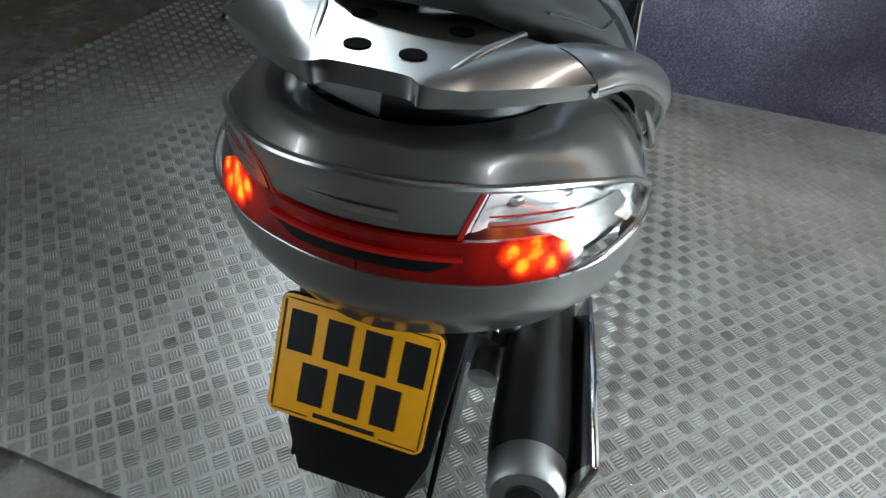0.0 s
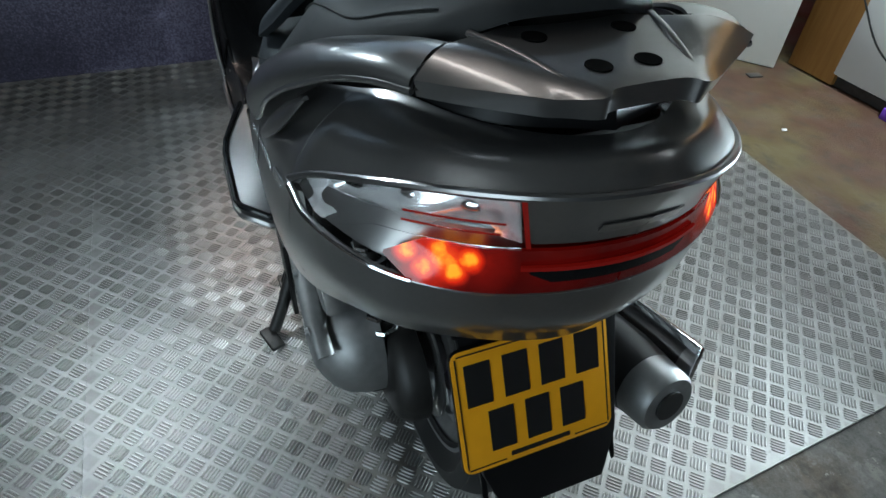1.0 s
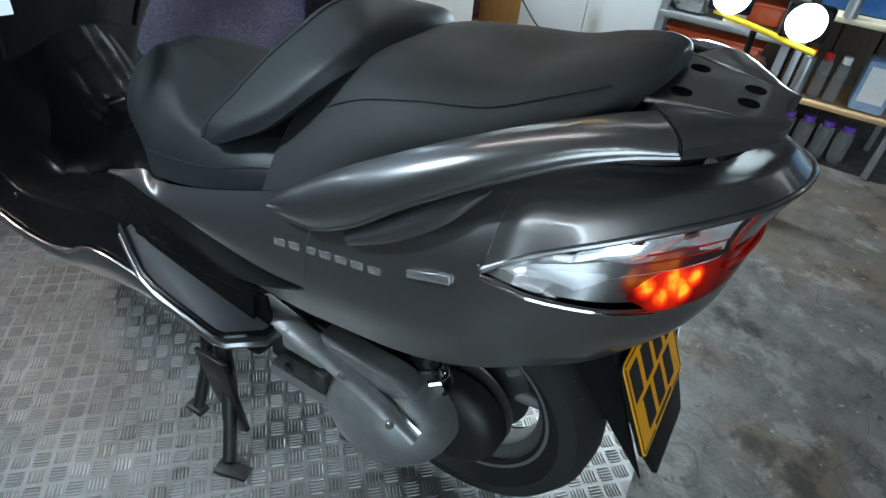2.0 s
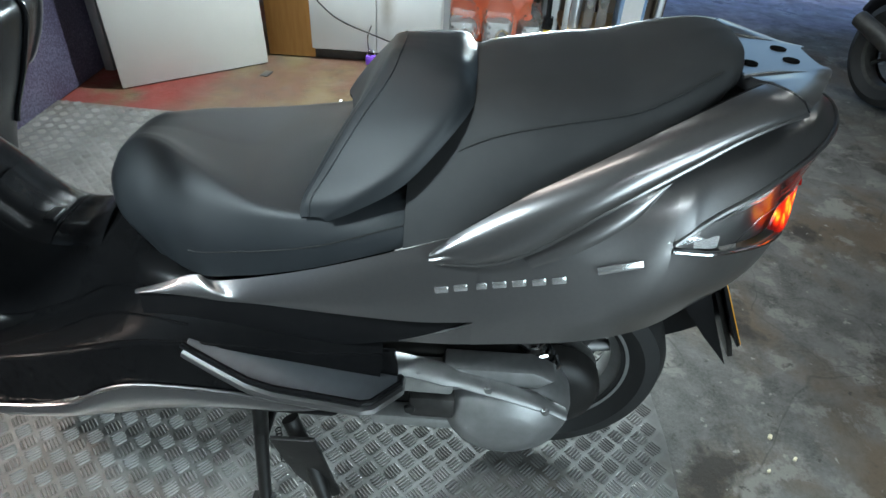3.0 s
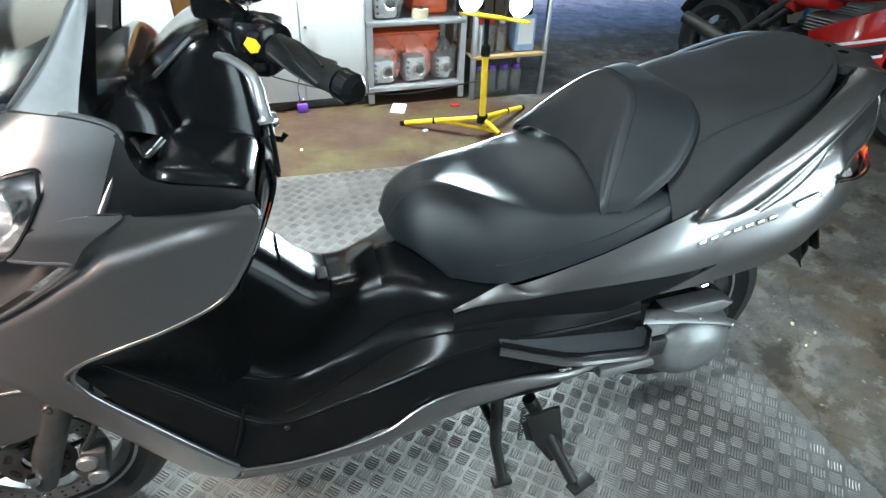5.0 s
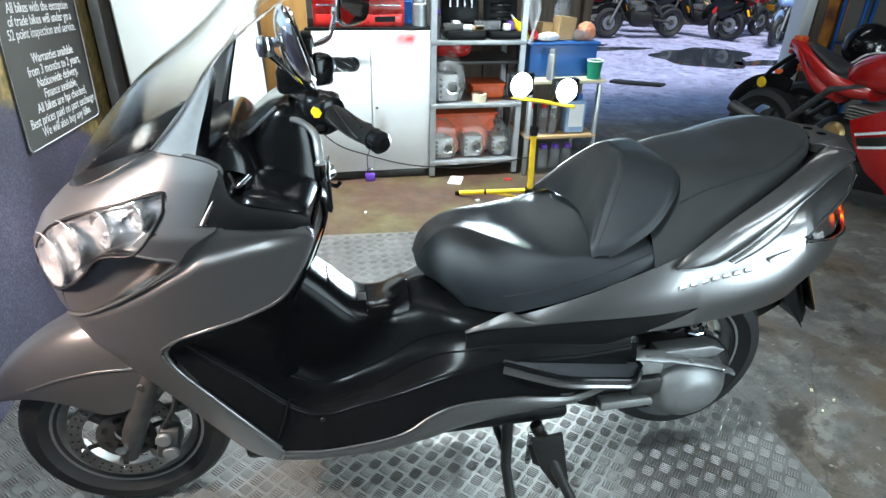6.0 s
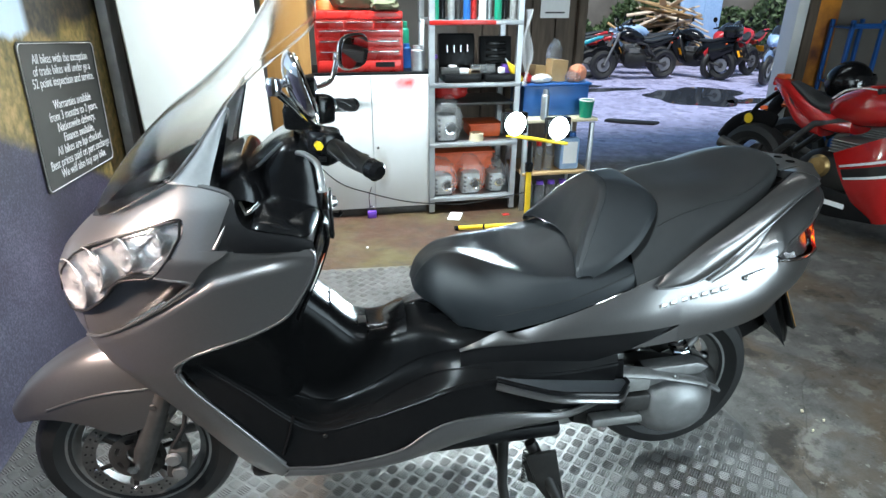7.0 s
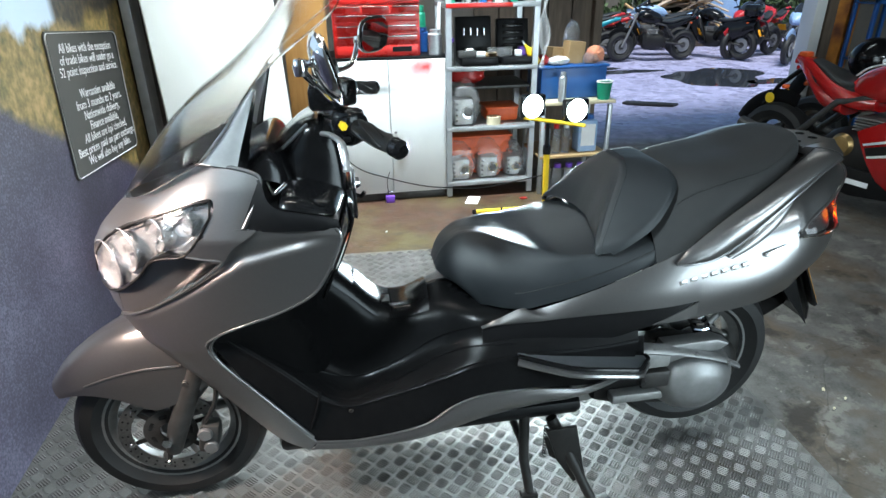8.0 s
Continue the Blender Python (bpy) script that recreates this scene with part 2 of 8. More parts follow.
M_CARD = mat("cardboard", (0.42, 0.28, 0.14), (0.34, 0.22, 0.1), 0.8, 0, 14, 0.1)
M_CLOTH = mat("olive_cloth", (0.12, 0.12, 0.07), (0.08, 0.08, 0.045), 0.9, 0, 20, 0.4, 200)
M_CREAM = mat("cream_plastic", (0.62, 0.55, 0.38), (0.55, 0.48, 0.32), 0.4, 0, 12)
M_WALLB = mat("stained_wall", (0.16, 0.145, 0.13), (0.10, 0.09, 0.08), 0.85, 0, 3, 0.2, 30)
M_DARKWOOD = mat("weathered_timber", (0.13, 0.10, 0.075), (0.07, 0.052, 0.04), 0.8, 0, 8, 0.25, 40, stretch=(5, 5, 0.7))
M_LIT = mat("lit_led_panel", (0.9, 0.95, 1.0), None, 0.3, 0, 10, emit=(0.85, 0.97, 1.0), power=40)
M_TUBE = mat("lit_tube", (0.9, 0.9, 0.9), None, 0.3, 0, 10, emit=(1.0, 0.97, 0.93), power=8)
TREAD_PITCH, TREAD_ORIGIN = 0.0405, (-0.9, -0.2)


def tread_plate_mat():
    """Scuffed aluminium: worn pale lanes, darker cells where the raised bars sit, brown drips and scrapes."""
    m = mat("aluminium_tread_plate", (0.24, 0.236, 0.228), (0.13, 0.125, 0.117), 0.44, 0.55, 7, 0.10, 180, var=0.14, detail=9)
    n, l = m.node_tree.nodes, m.node_tree.links
    p = n["Principled BSDF"]
    base = p.inputs["Base Color"].links[0].from_socket
    tc = n.new("ShaderNodeTexCoord")

    def vec(op, a, b):
        k = n.new("ShaderNodeVectorMath")
        k.operation = op
        l.new(a, k.inputs[0])
        if b is not None:
            k.inputs[1].default_value = b
        return k.outputs[0]

    def noisy(scale, lo, hi, a, b, detail=7):
        t = n.new("ShaderNodeTexNoise")
        t.inputs["Scale"].default_value, t.inputs["Detail"].default_value, t.inputs["Roughness"].default_value = scale, detail, 0.62
        l.new(tc.outputs["Object"], t.inputs["Vector"])
        k = n.new("ShaderNodeMapRange")
        for name, v in (("From Min", lo), ("From Max", hi), ("To Min", a), ("To Max", b)):
            k.inputs[name].default_value = v
        l.new(t.outputs["Fac"], k.inputs["Value"])
        return k.outputs["Result"]

    def over(fac, colour):
        nonlocal base
        x = n.new("ShaderNodeMix")
        x.data_type = "RGBA"
        l.new(fac, x.inputs[0])
        l.new(base, x.inputs[6])
        x.inputs[7].default_value = (*colour, 1)
        base = x.outputs[2]
    q = vec("SUBTRACT", tc.outputs["Object"], (*TREAD_ORIGIN, 0))
    turn = n.new("ShaderNodeVectorRotate")
    turn.rotation_type = "Z_AXIS"
    turn.inputs["Angle"].default_value = radians(-45)
    l.new(q, turn.inputs["Vector"])
    q = vec("MULTIPLY", turn.outputs[0], (1 / TREAD_PITCH,) * 3)
    q = vec("ABSOLUTE", vec("SUBTRACT", vec("FRACTION", vec("ADD", q, (0.5, 0.5, 0.5)), None), (0.5, 0.5, 0.5)), None)
    sp = n.new("ShaderNodeSeparateXYZ")
    l.new(q, sp.inputs[0])
    far = n.new("ShaderNodeMath")
    far.operation = "MAXIMUM"
    l.new(sp.outputs["X"], far.inputs[0])
    l.new(sp.outputs["Y"], far.inputs[1])
    near = n.new("ShaderNodeMapRange")
    near.interpolation_type = "SMOOTHSTEP"
    for name, v in (("From Min", 0.32), ("From Max", 0.46), ("To Min", 1.0), ("To Max", 0.0)):
        near.inputs[name].default_value = v
    l.new(far.outputs[0], near.inputs["Value"])
    dark_cells = n.new("ShaderNodeMath")
    dark_cells.operation = "MULTIPLY"
    l.new(near.outputs["Result"], dark_cells.inputs[0])
    l.new(noisy(5, 0.36, 0.62, 0.66, 0.08), dark_cells.inputs[1])
    over(dark_cells.outputs[0], (0.045, 0.041, 0.036))
    over(noisy(2.1, 0.55, 0.66, 0.0, 0.55), (0.10, 0.078, 0.055))
    over(noisy(19, 0.63, 0.72, 0.0, 0.8), (0.05, 0.042, 0.034))
    l.new(base, p.inputs["Base Color"])
    return m


M_SHEET = tread_plate_mat()
M_TREAD = mat("worn_tread_bars", (0.27, 0.264, 0.255), (0.13, 0.124, 0.115), 0.4, 0.6, 6, 0.04, 200, var=0.12, detail=9)


def ground_mat():
    """Workshop concrete: pale grit, brown dirt, oil blots, an old brown floor paint by the cabinet, a wet yard outside
    coloured with sky blue.
    """
    m = bpy.data.materials.new("oily_concrete")
    m.use_nodes = True
    n, l = m.node_tree.nodes, m.node_tree.links
    p = n["Principled BSDF"]
    tc = n.new("ShaderNodeTexCoord")
    sp = n.new("ShaderNodeSeparateXYZ")
    l.new(tc.outputs["Object"], sp.inputs[0])

    def noisy(scale, detail=8, rough=0.6):
        t = n.new("ShaderNodeTexNoise")
        t.inputs["Scale"].default_value, t.inputs["Detail"].default_value, t.inputs["Roughness"].default_value = scale, detail, rough
        l.new(tc.outputs["Object"], t.inputs["Vector"])
        return t.outputs["Fac"]

    def span(x, lo, hi, a=0.0, b=1.0):
        k = n.new("ShaderNodeMapRange")
        for name, v in (("From Min", lo), ("From Max", hi), ("To Min", a), ("To Max", b)):
            k.inputs[name].default_value = v
        l.new(x, k.inputs["Value"])
        return k.outputs["Result"]

    def calc(op, a, b):
        k = n.new("ShaderNodeMath")
        k.operation = op
        for i, x in enumerate((a, b)):
            if isinstance(x, (int, float)):
                k.inputs[i].default_value = x
            else:
                l.new(x, k.inputs[i])
        return k.outputs[0]

    def blend(fac, a, b, mode="MIX"):
        k = n.new("ShaderNodeMix")
        k.data_type, k.blend_type = "RGBA", mode
        if isinstance(fac, (int, float)):
            k.inputs[0].default_value = fac
        else:
            l.new(fac, k.inputs[0])
        for i, x in ((6, a), (7, b)):
            if isinstance(x, tuple):
                k.inputs[i].default_value = (*x, 1)
            else:
                l.new(x, k.inputs[i])
        return k.outputs[2]
    p.inputs["Specular IOR Level"].default_value = 0.22
    grit = span(noisy(120, 4, 0.7), 0.3, 0.7)
    mid = span(noisy(9, 10, 0.65), 0.35, 0.65)
    c = blend(mid, (0.034, 0.031, 0.028), (0.100, 0.094, 0.086))
    c = blend(calc("MULTIPLY", grit, 0.45), c, (0.15, 0.143, 0.132))
    c = blend(span(noisy(1.6, 9, 0.62), 0.48, 0.60, 0, 0.8), c, (0.085, 0.060, 0.038))
    c = blend(span(noisy(5.5, 10, 0.7), 0.54, 0.60, 0, 0.75), c, (0.17, 0.158, 0.14))
    c = blend(span(noisy(3.3, 9, 0.66), 0.56, 0.64, 0, 0.9), c, (0.026, 0.022, 0.019))
    c = blend(span(noisy(22, 6, 0.7), 0.62, 0.68, 0, 0.85), c, (0.028, 0.024, 0.02))
    c = blend(span(noisy(31, 5, 0.6), 0.66, 0.70, 0, 0.8), c, (0.22, 0.205, 0.18))
    v = n.new("ShaderNodeTexVoronoi")
    v.feature = "DISTANCE_TO_EDGE"
    v.inputs["Scale"].default_value = 0.8
    wob = n.new("ShaderNodeVectorMath")
    l.new(tc.outputs["Object"], wob.inputs[0])
    ns = n.new("ShaderNodeTexNoise")
    ns.inputs["Scale"].default_value = 2.0
    l.new(tc.outputs["Object"], ns.inputs["Vector"])
    l.new(ns.outputs["Color"], wob.inputs[1])
    l.new(wob.outputs[0], v.inputs["Vector"])
    c = blend(span(v.outputs["Distance"], 0.0, 0.004, 0.4, 0.0), c, (0.02, 0.018, 0.015))
    # old brown floor paint between the plates and the cabinet
    edge = calc("MULTIPLY", noisy(3.0), 0.5)
    painted = calc("MULTIPLY", calc("MULTIPLY", calc("GREATER_THAN", sp.outputs["X"], -2.2), calc("MULTIPLY", span(calc("ADD", sp.outputs["Y"], edge), 1.55, 1.75), span(calc("ADD", sp.outputs["X"], edge), 0.95, 0.55))), span(sp.outputs["Y"], 3.5, 3.3))
    brown = blend(span(noisy(2.2, 9), 0.45, 0.6), (0.060, 0.026, 0.014), (0.085, 0.066, 0.024))
    brown = blend(span(noisy(14, 8), 0.52, 0.66, 0, 0.7), brown, (0.03, 0.024, 0.018))
    spill = calc("MULTIPLY", calc("GREATER_THAN", sp.outputs["X"], -2.2), calc("MULTIPLY", span(calc("ADD", sp.outputs["X"], edge), -1.15, -1.45), span(noisy(4, 6), 0.4, 0.55)))
    brown = blend(spill, brown, (0.11, 0.012, 0.009))
    c = blend(calc("MULTIPLY", painted, 0.85), c, brown)
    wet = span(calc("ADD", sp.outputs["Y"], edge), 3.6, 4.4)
    # the sky's reflection on the wet yard is put into this pale blue
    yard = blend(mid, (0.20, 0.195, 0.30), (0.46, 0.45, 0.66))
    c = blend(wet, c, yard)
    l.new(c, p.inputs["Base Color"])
    rough = calc("SUBTRACT", span(noisy(2.6, 8), 0.35, 0.65, 0.52, 0.86), calc("MULTIPLY", wet, 0.40))
    rough = calc("SUBTRACT", rough, calc("MULTIPLY", painted, 0.10))
    l.new(rough, p.inputs["Roughness"])
    bp = n.new("ShaderNodeBump")
    bp.inputs["Strength"].default_value, bp.inputs["Distance"].default_value = 0.6, 0.006
    l.new(calc("ADD", noisy(70, 6, 0.7), calc("MULTIPLY", noisy(8), 1.5)), bp.inputs["Height"])
    l.new(bp.outputs["Normal"], p.inputs["Normal"])
    return m


M_GROUND = ground_mat()


# ---- mesh tools ----
def part(name, bm, material, parent=None, label="", smooth=True, angle=38):
    """Links a bmesh as one mesh object under its thing."""
    bm.normal_update()
    me = bpy.data.meshes.new(name)
    if smooth:
        for f in bm.faces:
            f.smooth = True
        for e in bm.edges:
            if len(e.link_faces) == 2 and e.calc_face_angle(0) > radians(angle):
                e.smooth = False
    bm.to_mesh(me)
    bm.free()
    me.materials.append(material)
    ob = new(name, me)
    if parent:
        ob.parent = parent
    if label:
        ob["label"] = label
    return ob


def thing(name, label, category, m=None, group="", kind=""):
    """An Empty at a thing's base, to hold its parts."""
    ob = new(name)
    ob.empty_display_size = 0.1
    if m is not None:
        ob.matrix_world = m
    return tagged(ob, label, category, group, kind)


def box(sx, sy, sz, at=(0, 0, 0), bevel=0.004, bm=None, rot=None, seg=2):
    bm = bm or bmesh.new()
    mat4 = Matrix.Translation(at) @ (rot.to_4x4() if rot else Matrix()) @ Matrix.Diagonal((sx, sy, sz, 1))
    got = bmesh.ops.create_cube(bm, size=1.0, matrix=mat4)
    if bevel:
        edges = list({e for v in got["verts"] for e in v.link_edges})
        bmesh.ops.bevel(bm, geom=edges, offset=bevel, segments=seg, profile=0.5, affect="EDGES")
    return bm


def tube(pts, r, n=12, bm=None, cap=True, flat=1.0, up=(0, 0, 1)):
    """A swept tube; r is one radius or one a point; flat squashes it across its second axis."""
    bm = bm or bmesh.new()
    pts = [Vector(p) for p in pts]
    rs = r if isinstance(r, (list, tuple)) else [r] * len(pts)
    rings, ref = [], Vector(up)
    for i, p in enumerate(pts):
        d = (pts[min(i + 1, len(pts) - 1)] - pts[max(i - 1, 0)]).normalized()
        a = d.cross(ref)
        if a.length < 1e-3:
            a = d.cross(Vector((1, 0.1, 0)))
        a.normalize()
        b = a.cross(d).normalized()
        rings.append([bm.verts.new(p + (a * math.cos(k * math.tau / n) + b * flat * math.sin(k * math.tau / n)) * rs[i]) for k in range(n)])
    for q, w in zip(rings, rings[1:]):
        for k in range(n):
            bm.faces.new((q[k], q[(k + 1) % n], w[(k + 1) % n], w[k]))
    if cap:
        bm.faces.new(rings[0][::-1])
        bm.faces.new(rings[-1])
    bmesh.ops.recalc_face_normals(bm, faces=bm.faces)
    return bm


def curve(pts, n):
    """n points on a smooth curve through pts."""
    P = [np.array(p, float) for p in pts]
    P = [2 * P[0] - P[1]] + P + [2 * P[-1] - P[-2]]
    out = []
    for i in range(n):
        s = i / (n - 1) * (len(P) - 3)
        k = min(int(s), len(P) - 4)
        f = s - k
        a, b, c, d = P[k:k + 4]
        out.append(0.5 * (2 * b + (c - a) * f + (2 * a - 5 * b + 4 * c - d) * f * f + (3 * b - a - 3 * c + d) * f ** 3))
    return out


def lathe(profile, n=48, bm=None, m=None):
    """Turns (radius, height) points round z."""
    bm = bm or bmesh.new()
    m = m or Matrix()
    rings = []
    for r, z in profile:
        rings.append([bm.verts.new(m @ Vector((r * math.cos(k * math.tau / n), r * math.sin(k * math.tau / n), z))) for k in range(n)] if r > 1e-6 else [bm.verts.new(m @ Vector((0, 0, z)))])
    for q, w in zip(rings, rings[1:]):
        for k in range(n):
            a = [q[k % len(q)], q[(k + 1) % len(q)], w[(k + 1) % len(w)], w[k % len(w)]]
            a = [v for i, v in enumerate(a) if v not in a[:i]]
            if len(a) > 2:
                bm.faces.new(a)
    bmesh.ops.recalc_face_normals(bm, faces=bm.faces)
    return bm


def sheet(fn, nu, nv, thick=0.0, bm=None, out=None):
    """A grid of fn(u, v), u and v from 0 to 1, given a thickness on the side away from out."""
    bm = bm or bmesh.new()
    g = [[bm.verts.new(fn(i / nu, j / nv)) for j in range(nv + 1)] for i in range(nu + 1)]
    faces = []
    for i in range(nu):
        for j in range(nv):
            q = [g[i][j], g[i + 1][j], g[i + 1][j + 1], g[i][j + 1]]
            faces.append(bm.faces.new(q))
    bmesh.ops.remove_doubles(bm, verts=[v for row in g for v in row], dist=1e-5)
    faces = [f for f in faces if f.is_valid]
    bm.normal_update()
    if out is not None and sum((f.normal.dot(Vector(out)) * f.calc_area() for f in faces)) < 0:
        bmesh.ops.reverse_faces(bm, faces=faces)
    if thick:
        bm.normal_update()
        verts = list({v for f in faces for v in f.verts})
        rim = [e for e in {e for f in faces for e in f.edges} if len(e.link_faces) == 1]
        under = {v: bm.verts.new(v.co - v.normal * abs(thick)) for v in verts}
        for f in faces:
            bm.faces.new([under[v] for v in reversed(f.verts)])
        for e in rim:
            a, b = e.verts
            bm.faces.new((a, b, under[b], under[a]))
    return bm


def prism(poly, depth, m=None, bevel=0.0, bm=None):
    """A flat outline in x and y, made depth thick along z."""
    bm = bm or bmesh.new()
    m = m or Matrix()
    low = [bm.verts.new(m @ Vector((x, y, 0))) for x, y in poly]
    top = [bm.verts.new(m @ Vector((x, y, depth))) for x, y in poly]
    fs = [bm.faces.new(low[::-1]), bm.faces.new(top)]
    for i in range(len(poly)):
        j = (i + 1) % len(poly)
        fs.append(bm.faces.new((low[i], low[j], top[j], top[i])))
    if bevel:
        edges = list({e for f in fs[:2] for e in f.edges})
        bmesh.ops.bevel(bm, geom=edges, offset=bevel, segments=2, profile=0.5, affect="EDGES")
    bmesh.ops.recalc_face_normals(bm, faces=bm.faces)
    return bm


def strip(top, bottom, s, nu=40, nv=10, bulge=0.0, thick=-0.004, mid=None):
    """A body panel between two smooth edge curves of (x, half width, z); s is the side, -1 or 1."""
    T, B = curve(top, nu + 1), curve(bottom, nu + 1)
    MM = curve(mid, nu + 1) if mid else None

    def fn(u, v):
        i = round(u * nu)
        if MM is not None:
            a, b, c = T[i], MM[i], B[i]
            p = a * (1 - v) * (1 - 2 * v) + b * 4 * v * (1 - v) + c * v * (2 * v - 1)
        else:
            p = T[i] * (1 - v) + B[i] * v
            p = p + np.array((0, bulge * 4 * v * (1 - v), 0))
        return (p[0], s * p[1], p[2])
    return sheet(fn, nu, nv, thick, out=(0, s, 0.25))


# ---- the workshop: ground, walls, roof ----
bm = bmesh.new()
bmesh.ops.create_grid(bm, x_segments=24, y_segments=24, size=60, matrix=Matrix.Translation((0, 30, -0.012)))
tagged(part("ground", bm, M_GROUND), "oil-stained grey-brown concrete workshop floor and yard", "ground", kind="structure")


def wall(name, x0, y0, x1, y1, h, material, label, t=0.12, z0=-0.012):
    d = Vector((x1 - x0, y1 - y0, 0))
    rot = Matrix.Rotation(math.atan2(d.y, d.x), 3, "Z")
    bm = box(d.length, t, h - z0, ((x0 + x1) / 2, (y0 + y1) / 2, (h + z0) / 2), 0.0, rot=rot)
    return tagged(part(name, bm, material, smooth=False), label, "wall", kind="structure")


WX, WY = -2.12, 3.4
wall("wall_west", WX - 0.08, -4.5, WX - 0.08, WY + 0.06, 3.0, M_WALLB, "dark stained workshop side wall behind the poster")
wall("wall_north", WX - 0.02, WY + 0.06, 1.02, WY + 0.06, 3.0, M_WALLB, "stained timber-lined back wall of the workshop")
wall("wall_north_east", 3.14, WY + 0.06, 6.0, WY + 0.06, 3.0, M_WALLB, "stained back wall beside the open doorway")
wall("wall_lintel", 1.02, WY + 0.06, 3.14, WY + 0.06, 3.0, M_WALLB, "lintel wall over the open doorway", z0=2.6)
# unseen south and east walls, added; dark so the paint mirrors less light
wall("wall_south", WX - 0.02, -3.36, 0.90, -3.36, 3.0, M_WALLB, "unseen dark wall added to close the workshop")
wall("wall_south_east", 3.20, -3.36, 6.0, -3.36, 3.0, M_WALLB, "unseen dark wall added to close the workshop")
wall("wall_south_lintel", 0.90, -3.36, 3.20, -3.36, 3.0, M_WALLB, "unseen dark wall over the added south opening", z0=2.45)
wall("wall_east", 6.06, -4.5, 6.06, WY, 3.0, M_WALLB, "unseen dark wall added to close the workshop")
# unseen ceiling, kept dark to cut fill light on the scooter
bm = box(8.4, 8.2, 0.1, (1.95, -0.55, 3.05), 0)
tagged(part("ceiling", bm, M_WALLB, smooth=False), "unseen dark ceiling added to close the workshop", "ceiling", kind="structure")
for tx, ty, watts, tint in FILL_TUBES:
    fx = thing("fill_tube_light", "unseen white tube light added under the ceiling for fill", "light", pose(tx, ty, 2.9), group="ceiling tube lights")
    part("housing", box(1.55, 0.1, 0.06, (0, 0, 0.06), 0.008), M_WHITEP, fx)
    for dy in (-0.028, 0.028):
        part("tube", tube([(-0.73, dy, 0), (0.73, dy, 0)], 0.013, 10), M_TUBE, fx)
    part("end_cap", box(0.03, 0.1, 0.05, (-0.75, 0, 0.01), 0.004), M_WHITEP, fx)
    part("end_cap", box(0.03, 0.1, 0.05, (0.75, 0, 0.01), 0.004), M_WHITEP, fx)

for lp, drop, aim in zip(FRONT_LAMPS, (0.64, 1.68), (-30, -20)):
    hung = thing("work_light", "unseen lit square work light hung from the ceiling by a steel pole", "work light", Matrix.Translation(lp), group="hung work lights")
    part("drop_pole", tube([(0, 0, drop), (0, 0, 0.06)], 0.012, 10), M_STEEL, hung)
    part("yoke", box(0.03, 0.24, 0.03, (0, 0, 0.06), 0.003), M_STEEL, hung)
    rot = Matrix.Rotation(radians(aim), 3, "Y")
    hd = part("lamp_head", box(0.12, 0.2, 0.05, (0.0, 0, 0.015), 0.01, rot=rot), M_BLACK, hung)
    part("lit_panel", box(0.10, 0.16, 0.006, Vector((0.0, 0, 0.015)) + rot @ Vector((0, 0, -0.026)), 0.002, rot=rot), M_LIT, hd, "glaring white panel")

# tread plate sheets under the scooter
SHEETS = [[(-2.12, -2.05), (0.30, -2.05), (0.31, -0.7263), (-2.12, -0.7263)], [(-2.12, -0.7257), (0.31, -0.7257), (0.342, 0.0), (0.26, 1.49), (-2.12, 1.625)]]
for poly in SHEETS:
    ob = part("tread_plate", prism(poly, 0.009, pose(0, 0, -0.009)), M_SHEET, smooth=False)
    tagged(ob, "scuffed aluminium five-bar tread plate laid on the concrete floor", "floor plate", group="tread plates", kind="structure")


def inside(poly, x, y, edge=0.012):
    c = True
    for (ax, ay), (bx, by) in zip(poly, poly[1:] + poly[:1]):
        d = math.hypot(bx - ax, by - ay)
        c = c and ((bx - ax) * (y - ay) - (by - ay) * (x - ax)) / d > edge
    return c


def treads(poly):
    """Raised five-bar groups, alternate groups turned by a right angle."""
    bm_v, bm_f = [], []
    pitch, length, gap, h = TREAD_PITCH, 0.0178, 0.0074, 0.0026
    rot = radians(45)
    R = Matrix.Rotation(rot, 2)
    for i in range(-95, 95):
        for j in range(-95, 95):
            c = R @ Vector((i * pitch, j * pitch)) + Vector(TREAD_ORIGIN)
            if not inside(poly, c.x, c.y, 0.014):
                continue
            a = R @ (Vector((1, 0)) if (i + j) % 2 else Vector((0, 1)))
            b = Vector((-a.y, a.x))
            for k in (-2, -1, 0, 1, 2):
                o = c + b * (k * gap)
                n = len(bm_v)
                L = length * (1 if k in (-1, 0, 1) else 0.86)
                for s, t in ((-1, 0), (-0.55, -1), (0.55, -1), (1, 0), (0.55, 1), (-0.55, 1)):
                    q = o + a * (s * L) + b * (t * 0.0026)
                    bm_v.append((q.x, q.y, 0))
                for s, t in ((-0.75, -0.24), (0.75, -0.24), (0.75, 0.24), (-0.75, 0.24)):
                    q = o + a * (s * L) + b * (t * 0.0032)
                    bm_v.append((q.x, q.y, h))
                bm_f += [(n, n + 1, n + 6), (n + 1, n + 2, n + 7, n + 6), (n + 2, n + 3, n + 7), (n + 3, n + 8, n + 7), (n + 3, n + 4, n + 8), (n + 4, n + 5, n + 9, n + 8), (n + 5, n, n + 9), (n, n + 6, n + 9), (n + 6, n + 7, n + 8, n + 9)]
    me = bpy.data.meshes.new("tread_bars")
    me.from_pydata(bm_v, [], bm_f)
    me.materials.append(M_TREAD)
    return me


plates = [o for o in bpy.data.objects if o.name.startswith("tread_plate")]
for ob, poly in zip(plates, SHEETS):
    bars = new("tread_bars", treads(poly))
    bars.parent = ob
    bars["kind"] = "stuff"


